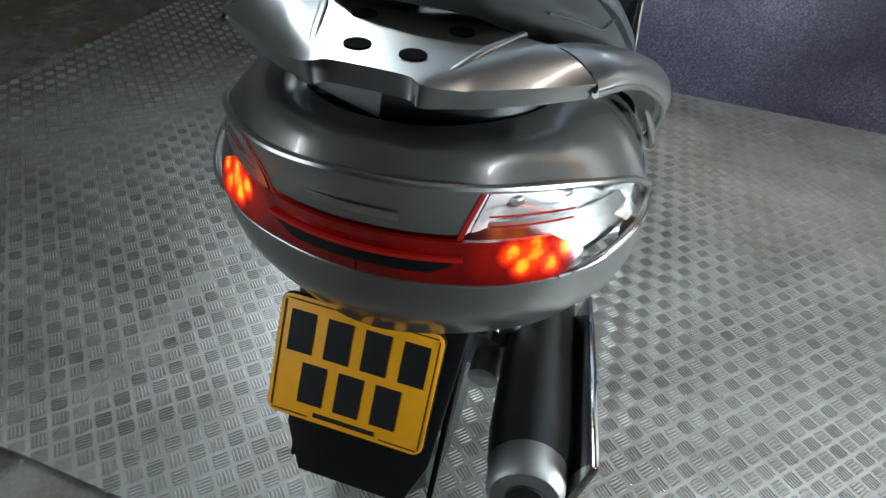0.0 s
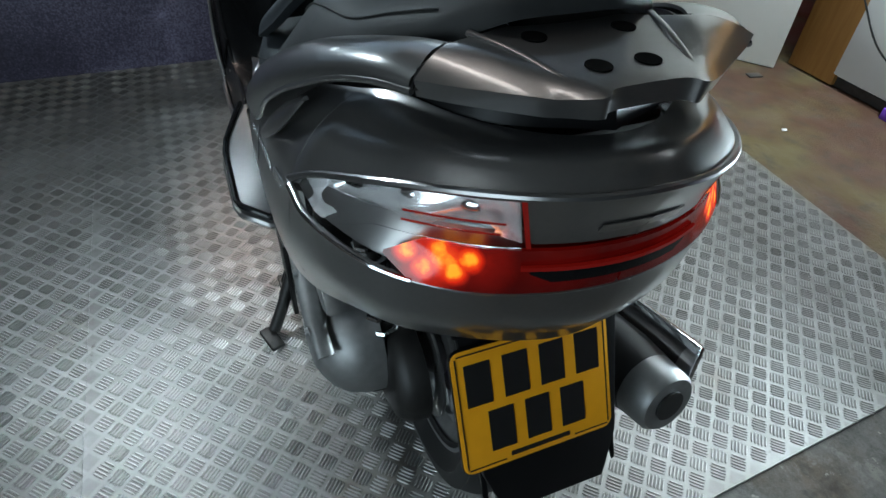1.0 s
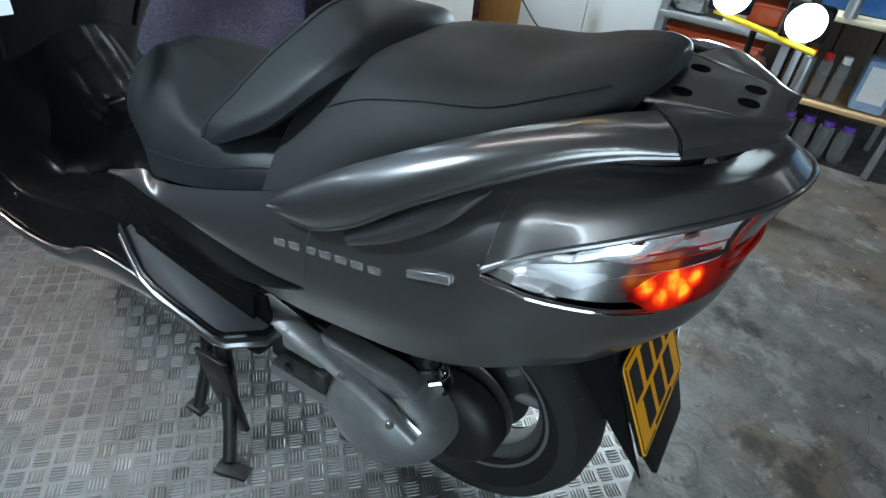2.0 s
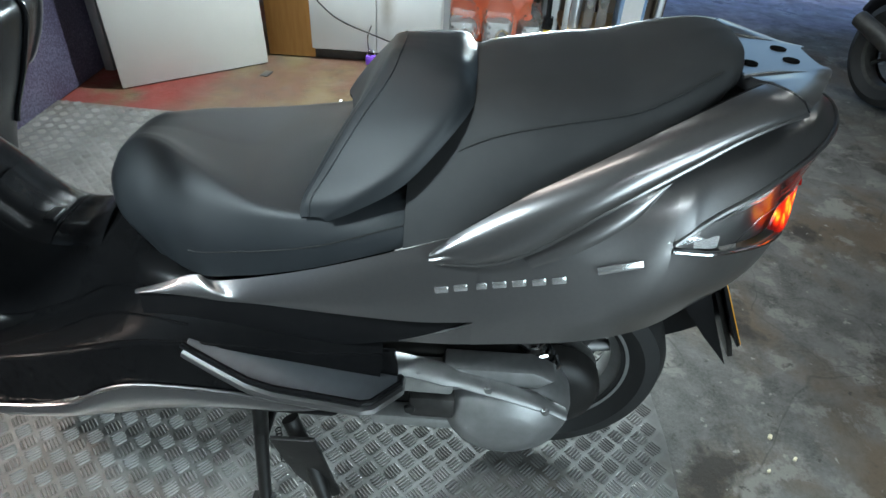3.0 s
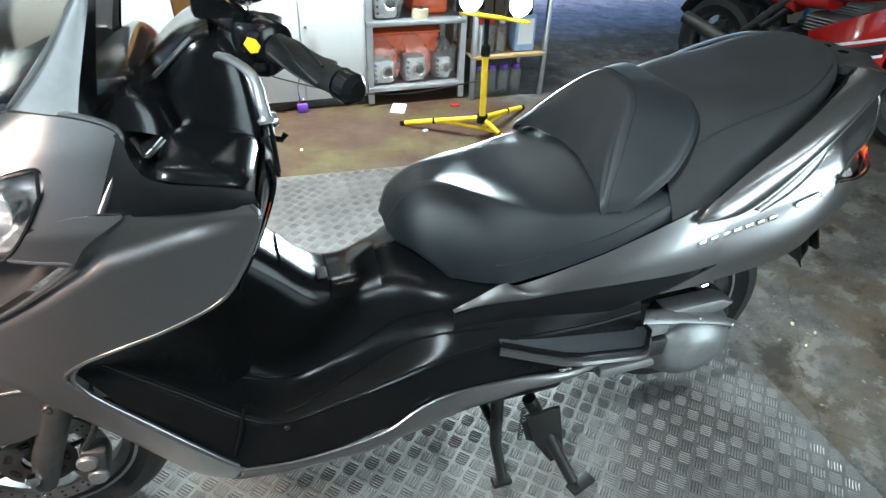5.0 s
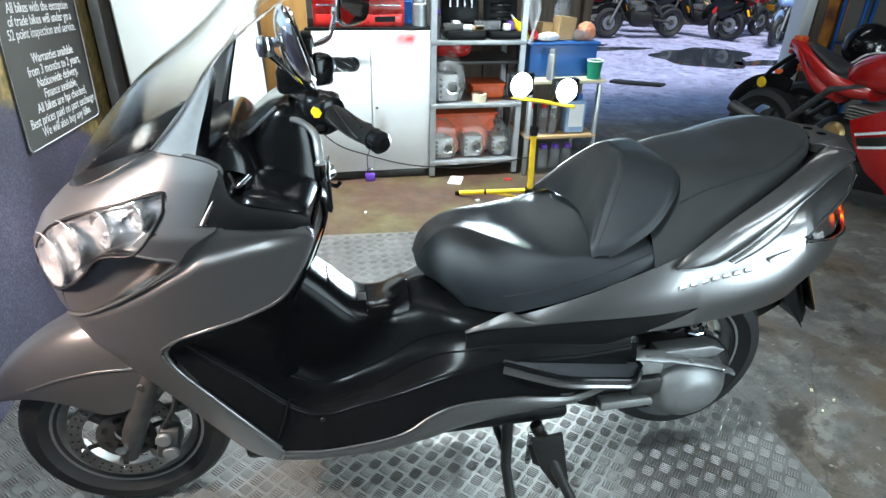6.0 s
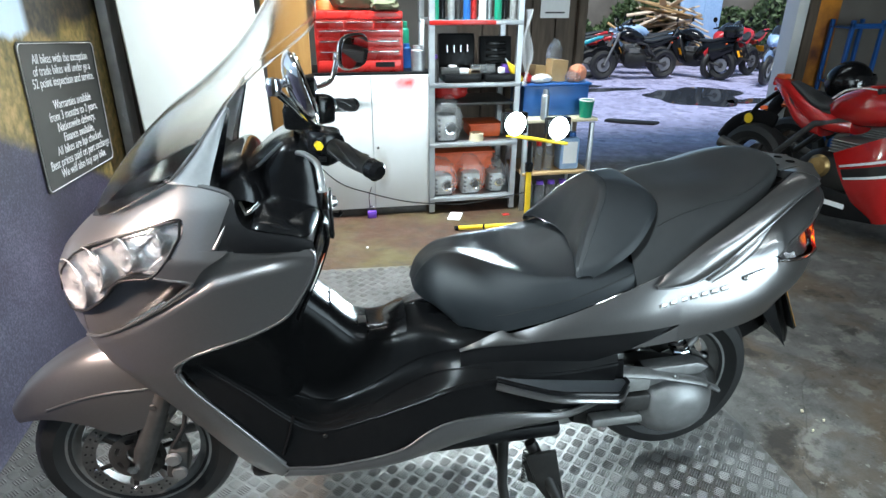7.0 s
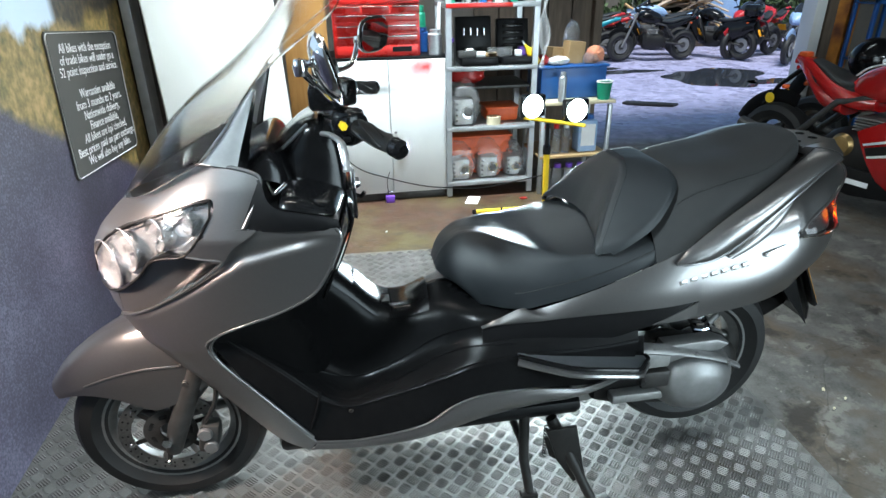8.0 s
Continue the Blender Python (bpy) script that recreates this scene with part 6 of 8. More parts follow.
# handlebar, grips, levers, mirrors
for s in (-1, 1):
    a, b = Vector((-1.062, s * 0.17, 1.130)), Vector((-0.945, s * 0.356, 1.098))
    gp = part("grip", tube([a + (b - a) * f for f in (0.30, 0.34, 0.88, 0.90)], [0.016, 0.0185, 0.0175, 0.020], 20), M_RUBBER, scooter, "black rubber grip")
    d = (b - a).normalized()
    e1 = d.cross(Vector((0, 0, 1))).normalized()
    e2 = d.cross(e1)
    for k in range(5):
        part("grip_flute", tube([a + (b - a) * (0.38 + 0.42 * f / 12) + (e1 * math.cos(k * 1.257 + f * 0.13) + e2 * math.sin(k * 1.257 + f * 0.13)) * 0.0176 for f in range(13)], 0.0026, 6), M_RUBBER, gp)
    part("bar_end", tube([a + (b - a) * 0.91, a + (b - a) * 0.99, a + (b - a) * 1.03], [0.019, 0.020, 0.013], 20), M_BLACK, gp)
    part("handlebar", tube([(-1.10, 0, 1.10), (-1.09, s * 0.09, 1.125), a, a + (b - a) * 0.4], 0.012, 14), M_BLACK, scooter)
    sw = part("switchgear", box(0.055, 0.06, 0.075, a + (b - a) * 0.20 + Vector((0.0, 0, -0.008)), 0.014, rot=Matrix.Rotation(s * 0.55, 3, "Z")), M_BLACK, scooter)
    part("switch_drum", lathe([(0, 0.030), (0.020, 0.030), (0.030, 0.024), (0.033, 0.0), (0.030, -0.024), (0, -0.03)], 24, m=Matrix.Translation(a + (b - a) * 0.22) @ d.to_track_quat("Z", "Y").to_matrix().to_4x4()), M_BLACK, sw)
    part("yellow_button", lathe([(0, 0.006), (0.009, 0.006), (0.011, -0.012)], 6, m=Matrix.Translation((-1.050, s * 0.243, 1.125)) @ pose(0, 0, 0, -90 * s)), M_YELLOW, sw, "yellow button")
    part("rocker_switch", box(0.016, 0.010, 0.010, (-1.045, s * 0.246, 1.098), 0.003), M_MATT, sw)
    rs = part("fluid_reservoir", box(0.07, 0.065, 0.05, a + Vector((-0.02, s * 0.012, 0.045)), 0.01), M_BLACK, scooter)
    part("reservoir_cap", box(0.062, 0.056, 0.008, a + Vector((-0.02, s * 0.012, 0.072)), 0.003), M_MATT, rs)
    part("lever", tube(curve([(-1.095, s * 0.185, 1.098), (-1.078, s * 0.235, 1.106), (-1.056, s * 0.285, 1.099), (-1.051, s * 0.312, 1.072), (-1.049, s * 0.318, 1.052)], 20), [0.007] * 17 + [0.007, 0.011, 0.010], 12, flat=0.75), M_SATIN, scooter, "silver brake lever")
    if s < 0:
        c, lean, turn, size = Vector((-1.070, -0.365, 1.262)), 17, 6, (0.023, 0.062, 0.060)
        path = [Vector((-1.058, -0.225, 1.165)), Vector((-1.085, -0.30, 1.210)), Vector((-1.116, -0.385, 1.262)), Vector((-1.085, -0.362, 1.266))]
    else:
        c, lean, turn, size = Vector((-0.940, 0.33, 1.250)), -6, -36, (0.018, 0.078, 0.050)
        path = [a + Vector((-0.01, 0.02, 0.04)), Vector((-1.01, 0.27, 1.18)), Vector((-0.985, 0.31, 1.235)), Vector((-0.958, 0.33, 1.246))]
    mr = part("mirror_stem", tube(curve(path, 16), 0.0075, 12), M_CHROME, scooter)
    part("mirror_joint", lathe([(0, 0.016), (0.011, 0.014), (0.014, 0.0), (0.011, -0.014), (0, -0.016)], 16, m=Matrix.Translation(path[2])), M_CHROME, mr)
    rot = Matrix.Rotation(radians(turn), 3, "Z") @ Matrix.Rotation(radians(-lean), 3, "Y")
    bm = bmesh.new()
    bmesh.ops.create_uvsphere(bm, u_segments=32, v_segments=18, radius=1.0)
    for v in bm.verts:
        q = v.co
        k = (abs(q.y) ** 3 + abs(q.z) ** 3) ** (1 / 3)
        r = (q.y ** 2 + q.z ** 2) ** 0.5
        f = r / k if k > 1e-6 else 1
        v.co = c + rot @ Vector((q.x * size[0] * (0.25 if q.x > 0 else 1.2), q.y * size[1] * f, q.z * size[2] * f))
    mh = part("mirror_head", bm, M_CHROME, mr, "chrome mirror head")
    glass = prism([(size[1] * 0.88 * math.copysign(abs(math.cos(t)) ** 0.6, math.cos(t)), size[2] * 0.88 * math.copysign(abs(math.sin(t)) ** 0.6, math.sin(t))) for t in [k * math.tau / 40 for k in range(40)]], 0.002)
    bmesh.ops.transform(glass, matrix=Matrix.Translation(c + rot @ Vector((size[0] * 0.25, 0, 0))) @ (rot @ Matrix(((0, 0, 1), (1, 0, 0), (0, 1, 0)))).to_4x4(), verts=glass.verts)
    part("mirror_glass", glass, M_MIRROR, mh, smooth=False)

# ---- engine, drive cover, exhaust, stands ----
part("engine_block", box(0.40, 0.26, 0.16, (-0.25, 0.0, 0.30), 0.03), M_CAST, scooter)
dc = part("belt_cover", prism([(-0.40, 0.27), (-0.33, 0.245), (-0.22, 0.235), (-0.10, 0.215), (-0.03, 0.225), (0.01, 0.27), (0.02, 0.34), (-0.02, 0.40), (-0.08, 0.435), (-0.18, 0.455), (-0.28, 0.458), (-0.36, 0.44), (-0.40, 0.38)], 0.06, Matrix(((1, 0, 0, 0), (0, 0, 1, -0.175), (0, 1, 0, 0), (0, 0, 0, 1))), 0.014), M_STAND, scooter, "dark drive casing")
part("cover_dome", lathe([(0, 0.074), (0.030, 0.0728), (0.050, 0.0695), (0.054, 0.0670), (0.066, 0.0610), (0.085, 0.047), (0.102, 0.022), (0.110, -0.005), (0.112, -0.04)], 56, m=Matrix.Translation((-0.105, -0.180, 0.324)) @ Matrix.Diagonal((1.16, 1, 1.0, 1)) @ pose(0, 0, 0, 90)), M_SATIN, dc, "domed alloy drive cover")
arm = part("cover_arm", tube(curve([(-0.36, -0.215, 0.468), (-0.27, -0.228, 0.468), (-0.17, -0.236, 0.448), (-0.07, -0.240, 0.420), (-0.005, -0.238, 0.385)], 20), [0.024] * 8 + [0.019] * 8 + [0.015] * 4, 12, flat=0.5), M_SATIN, dc, "cast alloy arm")
part("final_drive", lathe([(0, 0.142), (0.060, 0.142), (0.085, 0.134), (0.098, 0.115), (0.100, 0.085), (0, 0.085)], 44, m=Matrix.Translation((-0.005, 0, 0.300)) @ pose(0, 0, 0, 90)), M_STAND, dc, "dark round gear casing")
part("top_plate", prism([(-0.245, 0.405), (-0.225, 0.468), (-0.07, 0.470), (-0.03, 0.452), (-0.06, 0.43), (-0.16, 0.432), (-0.225, 0.40)], 0.05, Matrix(((1, 0, 0, 0), (0, 0, 1, -0.225), (0, 1, 0, 0), (0, 0, 0, 1))), 0.006), M_SATIN, dc, "bright cast top plate")
for x, y, z in ((-0.045, -0.256, 0.412), (-0.148, -0.250, 0.452), (-0.27, -0.242, 0.470)):
    part("cover_bolt", lathe([(0, 0.006), (0.006, 0.006), (0.008, 0)], 12, m=Matrix.Translation((x, y, z)) @ pose(0, 0, 0, 90)), M_SATIN, arm)
part("casing_block", box(0.095, 0.05, 0.05, (-0.255, -0.205, 0.425), 0.008), M_CAST, dc)
part("casing_block", box(0.085, 0.05, 0.055, (-0.245, -0.208, 0.362), 0.008), M_STEEL, dc)
part("casing_block", box(0.16, 0.04, 0.03, (-0.28, -0.195, 0.292), 0.008), M_CAST, dc)
part("breather_plug", lathe([(0, 0.006), (0.009, 0.006), (0.011, 0)], 14, m=Matrix.Translation((-0.285, -0.232, 0.36)) @ pose(0, 0, 0, 90)), M_INK, dc)
part("swing_arm", tube([(-0.36, 0.11, 0.30), (0.0, 0.11, 0.268)], 0.03, 12), M_CAST, scooter)
for s in (-1, 1):
    sh = part("shock_body", tube([(-0.02, s * 0.125, 0.36), (-0.16, s * 0.14, 0.60)], 0.017, 12), M_STEEL, scooter)
    part("spring", tube([(-0.02 - 0.12 * f + 0.026 * math.cos(f * 60), s * 0.13 + 0.026 * math.sin(f * 60), 0.38 + 0.2 * f) for f in [k / 80 for k in range(81)]], 0.005, 6), M_CHROME, sh)
A, B = Vector((-0.30, 0.175, 0.30)), Vector((0.235, 0.218, 0.405))
ex = part("silencer", tube([A, A + (B - A) * 0.06, A + (B - A) * 0.15, A + (B - A) * 0.9, B], [0.03, 0.052, 0.062, 0.062, 0.057], 32), M_EXH, scooter, "black exhaust silencer")
D = (B - A).normalized()
part("end_cap", tube([B - D * 0.02, B + D * 0.045, B + D * 0.052], [0.0575, 0.053, 0.047], 32), M_SATIN, ex, "brushed alloy end cap")
part("tail_pipe", tube([B + D * 0.03, B + D * 0.056], [0.026, 0.026], 24), M_INK, ex)
part("heat_shield", box(0.42, 0.014, 0.105, A + (B - A) * 0.66 + Vector((0, 0.068, 0.016)), 0.006, rot=D.to_track_quat("X", "Z").to_matrix() @ Matrix.Rotation(radians(-14), 3, "X")), M_CHROME, ex, "chrome heat shield")
part("exhaust_pipe", tube(curve([(-0.62, 0.05, 0.30), (-0.55, 0.12, 0.24), (-0.42, 0.16, 0.25), (-0.30, 0.175, 0.30)], 16), 0.022, 14), M_STEEL, scooter)
st = part("centre_stand", tube([(-0.60, -0.16, 0.25), (-0.605, -0.19, 0.10), (-0.597, -0.235, 0.012)], [0.017, 0.015, 0.014], 12), M_STAND, scooter, "dark steel stand leg")
part("stand_leg", tube([(-0.60, 0.16, 0.25), (-0.605, 0.19, 0.10), (-0.597, 0.235, 0.012)], [0.017, 0.015, 0.014], 12), M_STAND, st)
part("cross_tube", tube([(-0.604, -0.18, 0.14), (-0.604, 0.18, 0.14)], 0.012, 10), M_STAND, st)
for s in (-1, 1):
    part("foot", box(0.05, 0.03, 0.016, (-0.60, s * 0.238, 0.008), 0.004), M_STAND, st)
sd = part("side_stand", tube(curve([(-0.53, -0.19, 0.24), (-0.49, -0.22, 0.15), (-0.455, -0.262, 0.07), (-0.43, -0.295, 0.015)], 14), [0.018] * 8 + [0.015] * 6, 12), M_STAND, scooter, "dark steel side stand")
part("foot", box(0.075, 0.035, 0.012, (-0.41, -0.305, 0.008), 0.004, rot=Matrix.Rotation(0.3, 3, "Z")), M_STAND, sd)
part("stand_plate", prism([(-0.56, 0.20), (-0.50, 0.205), (-0.455, 0.09), (-0.475, 0.08), (-0.54, 0.13)], 0.006, Matrix(((1, 0, 0, 0), (0, 0, 1, -0.225), (0, 1, 0, 0), (0, 0, 0, 1))), 0.002), M_STAND, sd)
part("spring", tube([(-0.55 + 0.006 * math.cos(k), -0.21 + 0.006 * math.sin(k), 0.23 - 0.0016 * k) for k in range(70)], 0.0016, 5), M_STAND, sd)

part("stand_web", prism([(-0.56, 0.235), (-0.47, 0.24), (-0.43, 0.05), (-0.465, 0.03), (-0.52, 0.12)], 0.012, Matrix(((1, 0, 0, 0), (0, 0, 1, -0.240), (0, 1, 0, 0), (0, 0, 0, 1))), 0.003), M_STAND, sd)

# ---- rear mudguard and number plate ----
PA, PB = Vector((0.236, 0, 0.627)), Vector((0.310, 0, 0.482))
PD = (PB - PA).normalized()
PN = Vector((-PD.z, 0, PD.x))
PN = PN if PN.x > 0 else -PN
prot = Matrix((Vector((0, 1, 0)), -PD, PN)).transposed()
C0 = (PA + PB) / 2 + Vector((0, -0.027, 0))
mg = part("rear_mudguard", prism([(-0.10, -0.10), (-0.075, -0.165), (0.075, -0.165), (0.10, -0.10), (0.115, 0.13), (-0.115, 0.13)], 0.012, Matrix.Translation(C0 + Vector((0, 0.02, 0)) - PN * 0.018) @ prot.to_4x4(), 0.004), M_MATT, scooter, "matt black rear mudguard")
for s in (-1, 1):
    part("guard_flange", prism([(0.10, 0.62), (0.205, 0.655), (0.262, 0.52), (0.322, 0.397), (0.258, 0.47), (0.20, 0.545)], 0.008, Matrix(((1, 0, 0, 0), (0, 0, 1, s * 0.10 - 0.004), (0, 1, 0, 0), (0, 0, 0, 1))), 0.002), M_MATT, mg)
part("tail_underside", box(0.22, 0.26, 0.03, (0.12, 0, 0.652), 0.01), M_MATT, scooter)
part("inner_hugger", tube([(0.29 * math.cos(a) * 1.0, 0, 0.268 + 0.29 * math.sin(a)) for a in [radians(k) for k in range(25, 140, 8)]], 0.07, 12, flat=0.12, up=(0, 1, 0)), M_MATT, scooter)


def rounded(w, h, r, n=5):
    out = []
    for cx, cy, a0 in ((w / 2 - r, h / 2 - r, 0), (-w / 2 + r, h / 2 - r, 90), (-w / 2 + r, -h / 2 + r, 180), (w / 2 - r, -h / 2 + r, 270)):
        out += [(cx + r * math.cos(radians(a0 + 90 * k / n)), cy + r * math.sin(radians(a0 + 90 * k / n))) for k in range(n + 1)]
    return out


pl = part("number_plate", prism(rounded(0.2155, 0.166, 0.012), 0.003, Matrix.Translation(C0) @ prot.to_4x4(), 0.0008), M_PLATE, scooter, "yellow rear number plate with black bars")


part("plate_backing", prism(rounded(0.2175, 0.168, 0.012), 0.006, Matrix.Translation(C0) @ prot.to_4x4() @ Matrix.Translation((0, 0, -0.0045)), 0.0008), M_MATT, pl, "black plate holder")


def plate_box(x, y, w, h, tilt=0.0):
    return box(w, h, 0.0012, C0 + prot @ Vector((x, y, 0.0034)), 0.0, rot=prot @ Matrix.Rotation(tilt, 3, "Z"))


for k in range(4):
    part("plate_bar", plate_box(-0.0755 + 0.0505 * k, 0.036, 0.034, 0.056), M_INK, pl, "black bar", smooth=False)
for k in range(3):
    part("plate_bar", plate_box(-0.0505 + 0.0505 * k, -0.032, 0.034, 0.056), M_INK, pl, "black bar", smooth=False)
part("maker_bar", plate_box(0, -0.0725, 0.085, 0.006), M_INK, pl, smooth=False)
bm = bmesh.new()
for x, y, w, h in ((0, 0.0775, 0.2, 0.0014), (-0.1022, 0, 0.0014, 0.15), (0.1022, 0, 0.0014, 0.15), (-0.075, -0.0775, 0.05, 0.0014), (0.075, -0.0775, 0.05, 0.0014)):
    box(w, h, 0.0012, C0 + prot @ Vector((x, y, 0.0034)), 0.0, bm, rot=prot)
part("plate_outline", bm, M_INK, pl, smooth=False)


# ---- motorcycles ----
M_GLASSD = mat("dark_visor", (0.015, 0.015, 0.016), None, 0.08, 0, 20, coat=0.5)
M_GOLD = mat("bronze_cover", (0.35, 0.24, 0.10), (0.25, 0.17, 0.07), 0.35, 0.8, 30)


def mesh_at(bm, m):
    bmesh.ops.transform(bm, matrix=m, verts=bm.verts)
    return bm


def moto_wheel(bike, x, r, w, name, spokes=5):
    mm = pose(x, 0, r, 90, 0, 0)
    ty = part(name, lathe([(r - 0.11, -w * 0.35), (r - 0.06, -w / 2), (r - 0.02, -w * 0.38), (r, 0), (r - 0.02, w * 0.38), (r - 0.06, w / 2), (r - 0.11, w * 0.35)], 40, m=mm), M_RUBBER, bike, "black tyre")
    rim = part("rim", lathe([(r - 0.13, -w * 0.3), (r - 0.105, -w * 0.36), (r - 0.13, -w * 0.15), (r - 0.13, w * 0.15), (r - 0.105, w * 0.36), (r - 0.13, w * 0.3)], 40, m=mm), M_STEEL, ty)
    for k in range(spokes):
        a = k * math.tau / spokes
        part("spoke", mesh_at(tube([(0.03 * math.cos(a), 0.03 * math.sin(a), 0), ((r - 0.12) * math.cos(a), (r - 0.12) * math.sin(a), 0)], 0.012, 8), mm), M_STEEL, rim)
    part("hub", lathe([(0, -w * 0.4), (0.045, -w * 0.4), (0.045, w * 0.4), (0, w * 0.4)], 18, m=mm), M_STEEL, rim)
    part("brake_disc", lathe([(0.06, -w * 0.45), (0.14, -w * 0.45), (0.14, -w * 0.43), (0.06, -w * 0.43)], 30, m=mm), M_SATIN, ty)
    return ty


def loft_x(stations, n=20, m=None):
    """A closed body lofted along x: rows of x, half width, z low, z high."""
    bm, rings = bmesh.new(), []
    for x, w, z0, z1 in [tuple(p) for p in curve(stations, 6 * (len(stations) - 1) + 1)]:
        rings.append([bm.verts.new((x, max(w, 0.002) * math.copysign(abs(math.cos(a)) ** 0.7, math.cos(a)), (z0 + z1) / 2 + max(z1 - z0, 0.004) / 2 * math.copysign(abs(math.sin(a)) ** 0.8, math.sin(a)))) for a in [k * math.tau / n for k in range(n)]])
    for q, w in zip(rings, rings[1:]):
        for k in range(n):
            bm.faces.new((q[k], q[(k + 1) % n], w[(k + 1) % n], w[k]))
    bm.faces.new(rings[0][::-1])
    bm.faces.new(rings[-1])
    bmesh.ops.recalc_face_normals(bm, faces=bm.faces)
    return mesh_at(bm, m) if m else bm


def motorcycle(label, m, paint, group="", style="naked", seat=None, plate=True):
    """A motorcycle along x, nose towards +x, rear axle at x = 0."""
    b = thing("motorcycle", label, "motorcycle", m, group)
    moto_wheel(b, 0.0, 0.31, 0.16, "rear_wheel")
    moto_wheel(b, 1.40, 0.30, 0.12, "front_wheel")
    part("engine", loft_x([(0.42, 0.10, 0.30, 0.46), (0.52, 0.15, 0.24, 0.54), (0.72, 0.16, 0.22, 0.56), (0.86, 0.14, 0.24, 0.60), (0.94, 0.08, 0.32, 0.52)]), M_STAND, b)
    for k in range(5):
        part("cylinder_fin", box(0.24, 0.26, 0.008, (0.76, 0, 0.56 + 0.02 * k), 0.002), M_CAST, b)
    part("frame_spar", tube([(0.25, 0.12, 0.45), (0.5, 0.14, 0.72), (1.02, 0.06, 0.86)], 0.022, 10), M_STEEL, b)
    part("frame_spar", tube([(0.25, -0.12, 0.45), (0.5, -0.14, 0.72), (1.02, -0.06, 0.86)], 0.022, 10), M_STEEL, b)
    for s in (-1, 1):
        part("swing_arm", tube([(0.45, s * 0.11, 0.38), (0.0, s * 0.11, 0.31)], 0.022, 10), M_STEEL, b)
        part("fork_leg", tube([(1.40, s * 0.09, 0.30), (1.22, s * 0.09, 0.72), (1.12, s * 0.09, 0.98)], 0.024, 12), M_SATIN, b)
        part("foot_peg", tube([(0.45, s * 0.13, 0.38), (0.45, s * 0.24, 0.38)], 0.012, 8), M_STEEL, b)
        part("grip", tube([(1.02, s * 0.22, 1.03), (0.98, s * 0.36, 1.02)], 0.017, 10), M_RUBBER, b)
        part("mirror", mesh_at(lathe([(0, 0.012), (0.05, 0.008), (0.055, 0)], 16), Matrix.Translation((1.02, s * 0.33, 1.2)) @ pose(0, 0, 0, 0, -90, 0)), M_BLACK, b)
        part("mirror_stem", tube([(1.05, s * 0.22, 1.03), (1.03, s * 0.33, 1.19)], 0.006, 6), M_BLACK, b)
        part("indicator", box(0.03, 0.06, 0.03, (-0.08 + (0.16 if style == "sport" else 0), s * 0.12, 0.76), 0.01), M_ORANGE, b, "orange indicator")
    part("handlebar", tube(curve([(0.99, -0.34, 1.02), (1.04, -0.18, 1.05), (1.07, 0, 1.02), (1.04, 0.18, 1.05), (0.99, 0.34, 1.02)], 20), 0.012, 10), M_BLACK, b)
    part("fuel_tank", loft_x([(0.52, 0.08, 0.76, 0.86), (0.62, 0.13, 0.74, 0.95), (0.80, 0.17, 0.74, 1.02), (0.98, 0.14, 0.78, 1.00), (1.08, 0.06, 0.84, 0.94)]), paint, b)
    up = 0.16 if style == "sport" else 0.0
    part("seat", loft_x([(-0.10 + 2 * up, 0.07, 0.84, 0.90 + 0.3 * up), (0.10 + up, 0.11, 0.80, 0.88 + 0.2 * up), (0.35 + 0.5 * up, 0.13, 0.74, 0.83), (0.58, 0.11, 0.76, 0.84)]), seat or M_LEATHER, b)
    part("tail_unit", loft_x([(-0.24 + 2 * up, 0.04, 0.82 + 0.5 * up, 0.88 + 0.6 * up), (-0.05 + 1.5 * up, 0.10, 0.76 + 0.4 * up, 0.87 + 0.4 * up), (0.2 + up, 0.13, 0.66, 0.80), (0.52, 0.12, 0.62, 0.76)]), paint, b)
    part("tail_lamp", box(0.03, 0.10, 0.04, (-0.25 + 2 * up, 0, 0.85 + 0.55 * up), 0.01), M_REDDIM, b)
    if style != "sport":
        part("rear_mudguard", tube(curve([(-0.18 + 2 * up, 0, 0.78), (-0.26, 0, 0.64), (-0.36, 0, 0.50)], 8), 0.07, 10, flat=0.15, up=(0, 1, 0)), M_MATT, b)
    if plate:
        part("number_plate", box(0.006, 0.19, 0.14, (-0.34, 0, 0.57), 0.002, rot=Matrix.Rotation(radians(25), 3, "Y")), M_PLATE, b, "yellow number plate")
    part("silencer", tube([(0.35, -0.16, 0.32), (0.05, -0.19, 0.40), (-0.18, -0.2, 0.46)], [0.03, 0.05, 0.045], 16), M_STEEL, b)
    part("front_mudguard", tube([(1.40 + 0.33 * math.cos(a), 0, 0.30 + 0.33 * math.sin(a)) for a in [radians(k) for k in range(40, 150, 10)]], 0.07, 10, flat=0.15, up=(0, 1, 0)), paint, b)
    part("headlamp", mesh_at(lathe([(0, 0.06), (0.06, 0.05), (0.09, 0.0), (0.08, -0.06), (0, -0.10)], 24), Matrix.Translation((1.20, 0, 0.92)) @ pose(0, 0, 0, 0, 90, 0)), M_CHROME if style == "naked" else paint, b)
    if style in ("sport", "half"):
        part("nose_fairing", loft_x([(1.0, 0.16, 0.80, 1.0), (1.15, 0.17, 0.74, 1.02), (1.30, 0.12, 0.76, 0.96), (1.40, 0.03, 0.80, 0.86)]), paint, b)
        part("fly_screen", loft_x([(0.98, 0.10, 1.02, 1.16), (1.08, 0.12, 1.0, 1.10), (1.25, 0.08, 0.95, 1.0)]), M_GLASSD, b)
